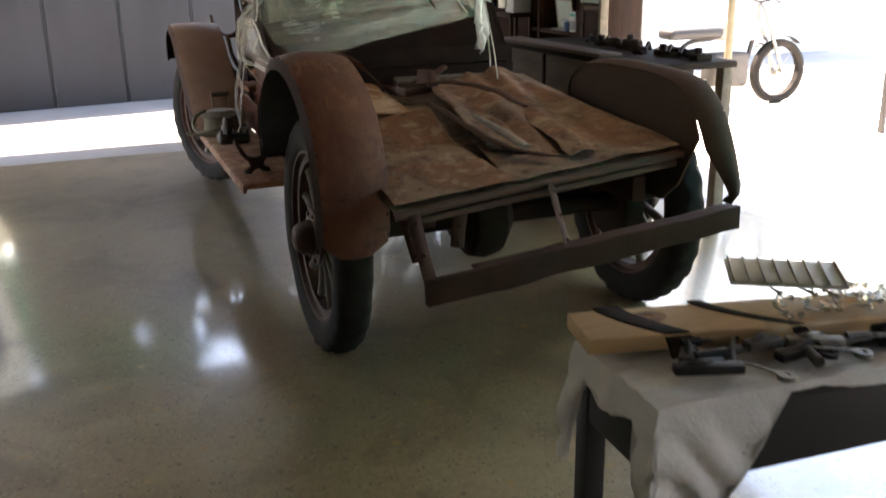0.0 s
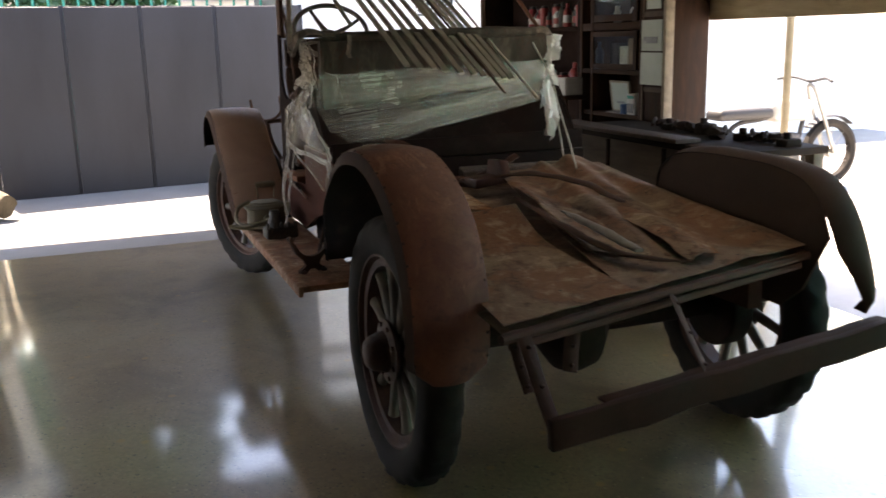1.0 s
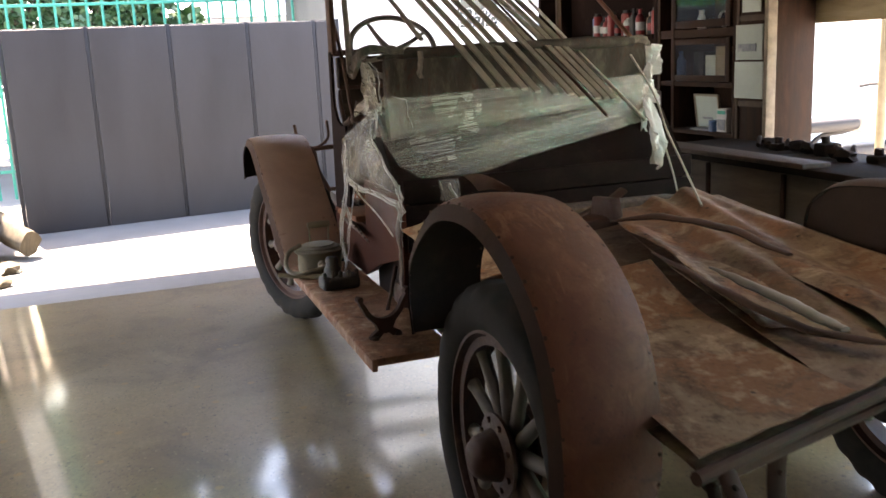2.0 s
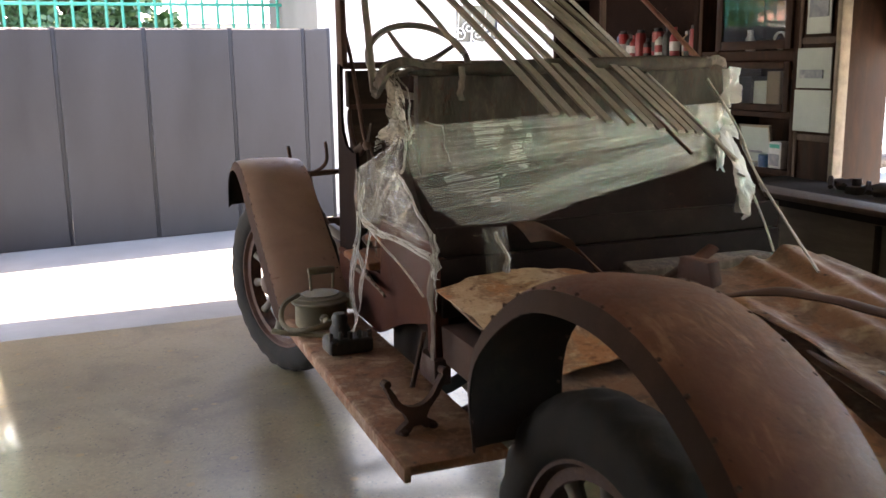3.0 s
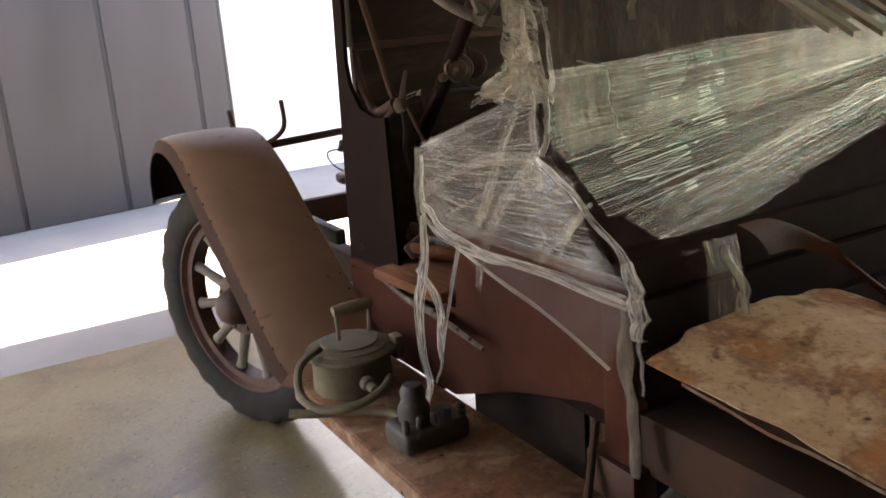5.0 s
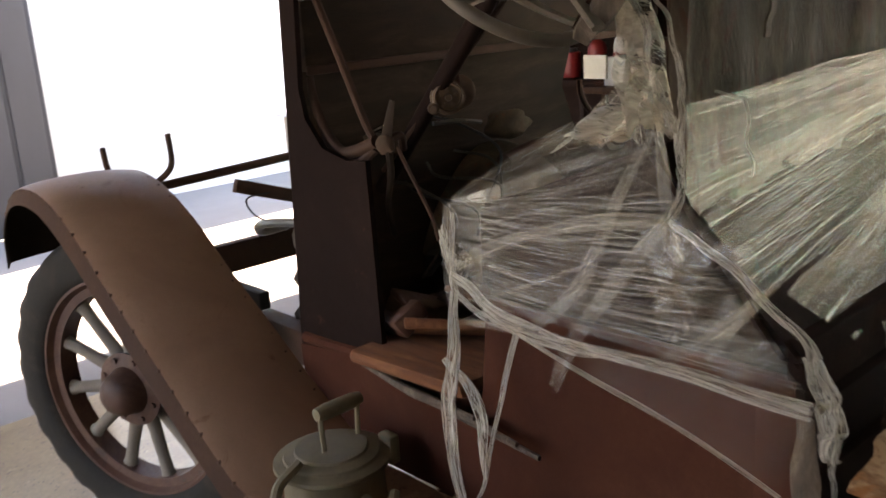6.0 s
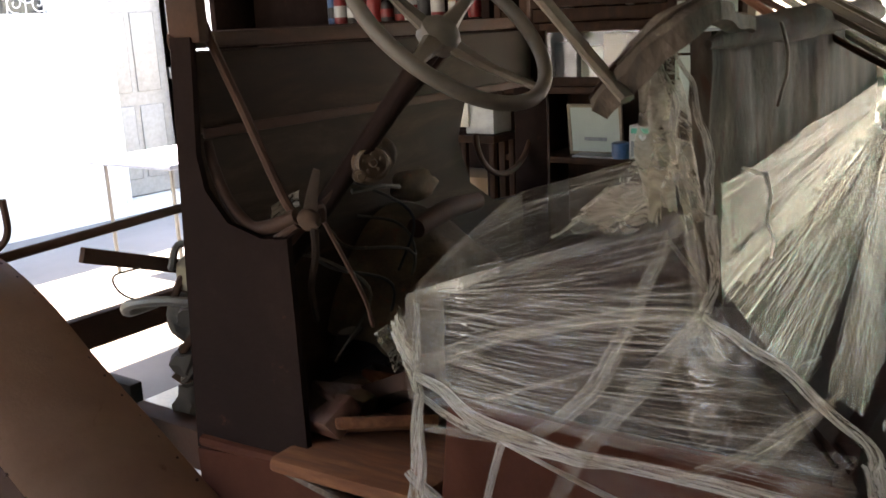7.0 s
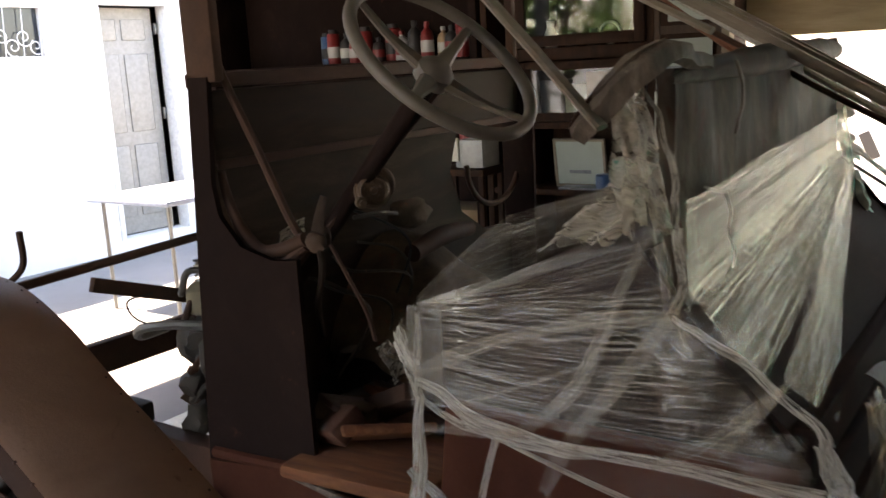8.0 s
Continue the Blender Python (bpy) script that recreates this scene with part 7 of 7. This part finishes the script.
for k in range(84):
    x, y = rng.uniform(0.08, 1.05), rng.uniform(-0.265, -0.155)
    a = rng.uniform(-1.3, 1.3)
    L = rng.uniform(0.06, 0.14)
    d = Vector((math.cos(a), math.sin(a), 0)) * L / 2
    z = TZ + 0.022 + 0.018 * rng.random()
    b = B()
    if k % 3 == 0:
        add_tube(b, [TM @ (Vector((x, y, z)) - d), TM @ Vector((x, y, z + 0.004)), TM @ (Vector((x, y, z)) + d)], [0.005, 0.004, 0.003, 0.006], 8, 0.6)
        add_lathe(b, [(0.006, -0.004), (0.014, -0.004), (0.014, 0.004), (0.006, 0.004)], TM @ Matrix.Translation(Vector((x, y, z)) + d), 12, closed=True)
        nm, lab = "spanner", "steel spanner lying on the cloth"
    elif k % 3 == 1:
        add_tube(b, [TM @ (Vector((x, y, z)) - d), TM @ (Vector((x, y, z)) - d * 0.1)], [0.009, 0.010, 0.008], 10, 1.0, smooth=0)
        add_tube(b, [TM @ (Vector((x, y, z)) - d * 0.12), TM @ (Vector((x, y, z)) + d)], 0.0045, 8, 1.0, smooth=0)
        nm, lab = "screwdriver", "dark handled screwdriver lying on the cloth"
    else:
        add_box(b, (-L / 2, -0.012, -0.006), (L / 2, 0.012, 0.010), 0.004, m=TM @ Matrix.Translation((x, y, z)) @ Matrix.Rotation(a, 4, "Z"))
        add_tube(b, [TM @ (Vector((x, y, z)) - d), TM @ (Vector((x, y, z + 0.012)) - d * 0.2), TM @ (Vector((x, y + 0.03, z)) + d * 0.7)], 0.006, 8)
        nm, lab = "pliers", "dark oily pliers lying on the cloth"
    solo(nm, b, tool_mats[k % 5], lab, "tool", "tools on the table")
solo("rag", jitter(grid(lambda u, v: TM @ Vector((0.50 + 0.12 * u, -0.27 + 0.10 * v, TZ + 0.03 + 0.03 * math.sin(u * 3.1) * math.sin(v * 3.1))), 12, 12, 0.003), 0.016, 14), GREASE, "dark oily rag among the tools", "rag")
bg = thing("fastener_bag", TB @ Vector((0.42, -0.10, TZ + 0.07)), "clear plastic bag of small screws on the plank", "plastic bag")
part("bag", jitter(grid(lambda u, v: TB @ Vector((0.27 + 0.34 * u, -0.17 + 0.15 * v, TZ + 0.054 + 0.045 * math.sin(math.pi * u) ** 0.5 * math.sin(math.pi * v) ** 0.5)), 24, 16), 0.012, 18), FILM, bg)
scr = B()
add_lathe(scr, [(0, 0), (0.006, 0), (0.006, 0.003), (0.0025, 0.004), (0.002, 0.025), (0, 0.026)], None, 8)
SCREW = mesh_of("screw", scr, CHROME)
for k in range(46):
    m = TB @ Matrix.Translation((rng.uniform(0.29, 0.58), rng.uniform(-0.155, -0.06), TZ + rng.uniform(0.056, 0.080))) @ Euler((rng.uniform(1.2, 1.9), 0, rng.uniform(0, 6.28))).to_matrix().to_4x4()
    repeat("screw", SCREW, bg, Matrix.Translation(-wloc(bg)) @ m)
tr = thing("parts_tray", TB @ Vector((0.36, -0.05, TZ + 0.088)), "pale slotted plastic parts tray resting on the bag", "tray")
tm = TB @ Matrix.Translation((0.255, -0.055, TZ + 0.092)) @ Matrix.Rotation(radians(-23), 4, "Z") @ Matrix.Rotation(radians(4), 4, "X")
part("base", box((0, 0.0, 0.0), (0.19, 0.105, 0.008), 0.002, m=tm), CREAM, tr)
for k in range(8):
    part("divider", box((0.004 + 0.0255 * k, 0.002, 0.008), (0.0075 + 0.0255 * k, 0.103, 0.013), 0.001, m=tm), CREAM, tr)

# ---- left side: cupboard on castors ----
cb = thing("tool_trolley", (-2.62, 3.3, 0), "dark steel cupboard on castors by the open front", "trolley")
part("body", box((-2.95, 3.0, 0.22), (-2.36, 3.42, 0.90), 0.01), BLACK_PAINT, cb)
part("door", box((-2.90, 2.985, 0.26), (-2.40, 2.999, 0.86), 0.004), BODY_DARK, cb)
part("edge_strip", box((-2.385, 2.975, 0.20), (-2.352, 2.998, 0.915), 0.003), WOOD_GREY, cb)
part("frame", box((-2.95, 2.6, 0.13), (-2.36, 3.42, 0.215), 0.006), BLACK_PAINT, cb)
for x in (-2.88, -2.39):
    for y in (2.66, 3.36):
        part("castor", merge(lathe([(0, -0.018), (0.05, -0.018), (0.058, -0.01), (0.058, 0.01), (0.05, 0.018), (0, 0.018)], Matrix.Translation((x, y, 0.058)) @ Matrix.Rotation(radians(90), 4, "Y"), 24), box((x - 0.026, y - 0.02, 0.06), (x - 0.02, y + 0.02, 0.13), 0.002), box((x + 0.02, y - 0.02, 0.06), (x + 0.026, y + 0.02, 0.13), 0.002)), BLACK_PAINT, cb)
# felled palm trunk and stones by the pillar
lg = tube([(-2.34, 5.75, 0.115), (-2.62, 6.05, 0.27), (-2.90, 6.35, 0.43)], [0.10, 0.105, 0.10], 20)
jitter(lg, 0.02, 12)
solo("log", lg, BARK, "short fibrous palm log propped up on another", "log")
solo("log", jitter(tube([(-2.70, 5.60, 0.15), (-2.80, 6.1, 0.15), (-2.86, 6.5, 0.15)], [0.15, 0.155, 0.15], 20), 0.02, 10), BARK, "thick palm log lying on the drive", "log")
rng = random.Random(4)
for k in range(9):
    b = B()
    x, y = rng.uniform(-2.72, -2.44), rng.uniform(4.75, 5.4)
    r = rng.uniform(0.035, 0.08)
    add_blob(b, (x, y, r * 0.5 - 0.01), r, 2, 0.7, (1.2, 1, 0.7), k + 60)
    solo("stone", b, STONE if k % 2 else BARK, "rough broken stone on the drive", "stone", "stones on the drive")

# ---- yard: post, motorcycle, cone, far things ----
solo("post", lathe([(0, -0.006), (0.032, -0.006), (0.032, 2.6), (0, 2.6)], Matrix.Translation((3.63, 3.22, 0)), 20), POT, "grey steel post of the yard roof", "post")
mc = thing("motorcycle", (4.3, 4.0, -0.006), "dark motorcycle parked in the sunny yard", "motorcycle")
for x in (4.85, 3.55):
    m = Matrix.Translation((x, 4.0, 0.305)) @ Matrix.Rotation(radians(90), 4, "X")
    w = part("wheel", lathe([(0, -0.05), (0.05, -0.05), (0.05, 0.05), (0, 0.05)], m, 16), STEEL, mc)
    part("tyre", lathe([(0.235, -0.03), (0.27, -0.045), (0.305, -0.03), (0.31, 0.0), (0.305, 0.03), (0.27, 0.045), (0.235, 0.03)], m, 40, closed=True), TYRE, w)
    for k in range(10):
        a = 2 * math.pi * k / 10
        part("spoke", tube([m @ Vector((0.04 * math.cos(a), 0.04 * math.sin(a), 0.0)), m @ Vector((0.24 * math.cos(a + 0.2), 0.24 * math.sin(a + 0.2), 0))], 0.004, 5, smooth=0), STEEL, w)
part("fork", tube([(4.85, 3.93, 0.305), (4.62, 3.95, 0.85), (4.58, 4.0, 0.95)], 0.018, 8), STEEL, mc)
part("fork", tube([(4.85, 4.07, 0.305), (4.62, 4.05, 0.85), (4.58, 4.0, 0.95)], 0.018, 8), STEEL, mc)
part("handlebar", tube([(4.50, 3.65, 0.98), (4.56, 3.8, 1.0), (4.58, 4.0, 0.97), (4.56, 4.2, 1.0), (4.50, 4.35, 0.98)], 0.014, 8), BLACK_PAINT, mc)
part("engine", jitter(box((4.02, 3.88, 0.20), (4.42, 4.12, 0.52), 0.05, 3), 0.02, 8), GREASE, mc)
part("tank", jitter(box((4.10, 3.88, 0.62), (4.55, 4.12, 0.82), 0.07, 3), 0.006, 6), DOOR_GREY, mc)
part("saddle", jitter(box((3.52, 3.88, 0.66), (4.10, 4.12, 0.76), 0.04, 3), 0.006, 6), BLACK_PAINT, mc)
part("frame", merge(tube([(3.55, 4.0, 0.305), (3.75, 4.0, 0.60), (4.1, 4.0, 0.66), (4.56, 4.0, 0.80)], 0.022, 8), tube([(3.55, 4.0, 0.305), (4.05, 4.0, 0.25), (4.4, 4.0, 0.30), (4.56, 4.0, 0.75)], 0.022, 8)), BLACK_PAINT, mc)
part("mudguard", tube([(4.58, 4.0, 0.55), (4.75, 4.0, 0.635), (4.95, 4.0, 0.63), (5.08, 4.0, 0.56)], 0.05, 8, 0.2), BLACK_PAINT, mc)
cn = lathe([(0, 0), (0.06, 0), (0.055, 0.02), (0.015, 0.16), (0, 0.165)], Matrix.Translation((5.15, 2.45, -0.006)), 20)
solo("marker_cone", cn, BLACK_PAINT, "small dark marker cone standing in the yard", "traffic cone")
# white enamel cabinet by the opening
wcb = thing("white_board", (4.5, 2.05, -0.006), "white sheet panel with black stripes standing outside the opening", "panel")
part("sheet", box((4.50, 1.75, 0.50), (4.53, 2.42, 1.47), 0.004), WHITE_PAINT, wcb)
for y in (1.80, 2.32):
    part("leg", box((4.50, y, -0.005), (4.53, y + 0.05, 0.499), 0.003), BLACK_PAINT, wcb)
for dy in (0.0, 0.17):
    part("stripe", box((4.493, 1.99 - dy, 0.72 + 1.2 * dy), (4.498, 2.06 - dy, 0.90 + 1.2 * dy), 0, m=Matrix.Translation((0, 2.0, 0.9)) @ Matrix.Rotation(radians(-24), 4, "X") @ Matrix.Translation((0, -2.0, -0.9))), BLACK_PAINT, wcb)

# white table on the drive
ot = thing("drive_table", (1.9, 5.9, -0.006), "pale blue-grey table on thin steel legs in the drive", "table")
part("tabletop", box((1.72, 5.35, 0.71), (2.75, 6.15, 0.745), 0.01), TABLE_BLUE, ot)
for x in (1.79, 2.67):
    for y in (5.43, 6.07):
        part("leg", tube([(x, y, -0.005), (x, y, 0.709)], 0.013, 8, smooth=0), STEEL, ot)

# ---- beyond the gate: teal fence, planting, far roofs ----
fence = thing("fence", (-1.2, 9.6, -0.006), "teal painted steel bar fence beyond the gate", "fence")
for k in range(36):
    part("bar", tube([(-5.0 + 0.17 * k, 9.6, -0.006), (-5.0 + 0.17 * k, 9.6, 2.35)], 0.018, 6, smooth=0), TEAL, fence)
for z in (0.3, 2.15):
    part("rail", box((-5.05, 9.585, z), (1.0, 9.615, z + 0.035), 0.003), TEAL, fence)


def plant(name, at, height, spread, n, mat, seed, label, category="tree", trunk_h=0.4, leaf=1.0):
    rg = random.Random(seed)
    ob = thing(name, at, label, category)
    a = Vector(at)
    top = a + Vector((0, 0, height * 0.75))
    tr = tube([a, a + Vector((rg.uniform(-0.1, 0.1), rg.uniform(-0.1, 0.1), height * 0.35)), top], [0.02 + 0.03 * height, 0.02 + 0.018 * height, 0.02], 8)
    for k in range(6):
        b0 = a.lerp(top, rg.uniform(0.4, 0.95))
        ang = rg.uniform(0, 6.28)
        e = b0 + Vector((math.cos(ang) * spread * 0.6, math.sin(ang) * spread * 0.6, height * rg.uniform(0.05, 0.25)))
        add_tube(tr, [b0, b0.lerp(e, 0.5) + Vector((0, 0, 0.05)), e], [0.03, 0.02, 0.008], 6)
    part("trunk", tr, BARK, ob)
    vs, fs = [], []
    clumps = [(rg.gauss(0, spread * 0.45), rg.gauss(0, spread * 0.45), height * rg.uniform(trunk_h, 1.0), rg.uniform(0.18, 0.42) * spread) for _ in range(26)]
    for k in range(n):
        cx, cy, cz, cr = clumps[k % len(clumps)]
        d = Vector((rg.gauss(0, 1), rg.gauss(0, 1), rg.gauss(0, 1))).normalized() * cr * rg.uniform(0.3, 1.05)
        p = Vector((cx, cy, cz)) + d
        L = rg.uniform(0.06, 0.13) * leaf
        ax = Vector((rg.gauss(0, 1), rg.gauss(0, 1), rg.gauss(-0.3, 0.7))).normalized()
        sd = ax.cross(Vector((rg.gauss(0, 1), rg.gauss(0, 1), rg.gauss(0, 1)))).normalized() * L * 0.3
        i = len(vs)
        vs += [p, p + ax * L * 0.5 + sd, p + ax * L, p + ax * L * 0.5 - sd]
        fs += [(i, i + 1, i + 2), (i, i + 2, i + 3)]
    me = bpy.data.meshes.new("crown")
    me.from_pydata([tuple(v) for v in vs], [], fs)
    me.materials.append(mat)
    c = new("crown", me)
    c.parent = ob
    return ob


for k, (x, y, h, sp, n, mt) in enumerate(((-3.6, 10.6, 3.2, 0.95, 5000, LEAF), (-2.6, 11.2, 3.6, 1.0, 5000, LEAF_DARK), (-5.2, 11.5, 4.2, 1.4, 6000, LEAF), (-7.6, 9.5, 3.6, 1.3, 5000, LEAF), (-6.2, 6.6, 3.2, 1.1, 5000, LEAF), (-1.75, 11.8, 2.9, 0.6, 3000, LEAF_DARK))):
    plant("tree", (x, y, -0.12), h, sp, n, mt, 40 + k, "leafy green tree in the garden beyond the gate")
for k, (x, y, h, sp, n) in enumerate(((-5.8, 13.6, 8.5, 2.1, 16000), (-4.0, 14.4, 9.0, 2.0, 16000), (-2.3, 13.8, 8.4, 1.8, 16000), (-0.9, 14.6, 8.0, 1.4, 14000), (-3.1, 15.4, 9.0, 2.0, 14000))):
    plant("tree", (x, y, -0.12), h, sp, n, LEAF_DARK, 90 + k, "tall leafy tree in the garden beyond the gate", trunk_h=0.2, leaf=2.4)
far = thing("far_house", (2.0, 24, -0.12), "distant pale house with a blue sheet roof", "house")
part("wall", box((-4.0, 22.0, -0.12), (9.0, 28.0, 2.5), 0.02), WHITE_WALL, far)
rf = B()
add_rings(rf, [[Vector((x, 21.5, 2.5)), Vector((x, 28.5, 2.5)), Vector((x, 25.0, 3.9))] for x in (-4.5, 9.5)])
part("roof", rf, ROOF_BLUE, far, "blue sheet roof", smooth=False)
far = thing("far_house", (-12, 24, -0.12), "distant pale house with a red-brown roof", "house")
part("wall", box((-20.0, 22.0, -0.12), (-8.0, 28.0, 2.6), 0.02), WHITE_WALL, far)
rf = B()
add_rings(rf, [[Vector((x, 21.5, 2.6)), Vector((x, 28.5, 2.6)), Vector((x, 25.0, 4.2))] for x in (-20.5, -7.5)])
part("roof", rf, TILE_RED, far, "red-brown roof", smooth=False)

# ---- sunlit tarpaulin leaning outside the side opening, and planting behind the garage ----
tp = thing("tarpaulin", (2.9, -1.8, -0.006), "teal tarpaulin over a leaning frame in the yard", "tarpaulin")
part("cloth", jitter(grid(bilin((2.50, -2.6, 0.1), (2.50, -0.95, 0.1), (3.20, -0.95, 1.75), (3.20, -2.6, 1.75)), 24, 16, 0.004), 0.03, 3.0), TARP, tp)
for y in (-2.57, -0.98):
    part("pole", tube([(2.45, y, -0.006), (3.25, y, 1.80)], 0.022, 8, smooth=0), STEEL, tp)
    part("pole", tube([(3.65, y, -0.006), (3.25, y, 1.78)], 0.022, 8, smooth=0), STEEL, tp)
for k, (x, y, h, sp) in enumerate(((-3.2, -8.5, 3.4, 1.2), (-1.0, -9.2, 3.8, 1.3), (3.4, -9.0, 3.6, 1.2))):
    plant("tree", (x, y, -0.12), h, sp, 5000, LEAF, 70 + k, "leafy green tree behind the garage")
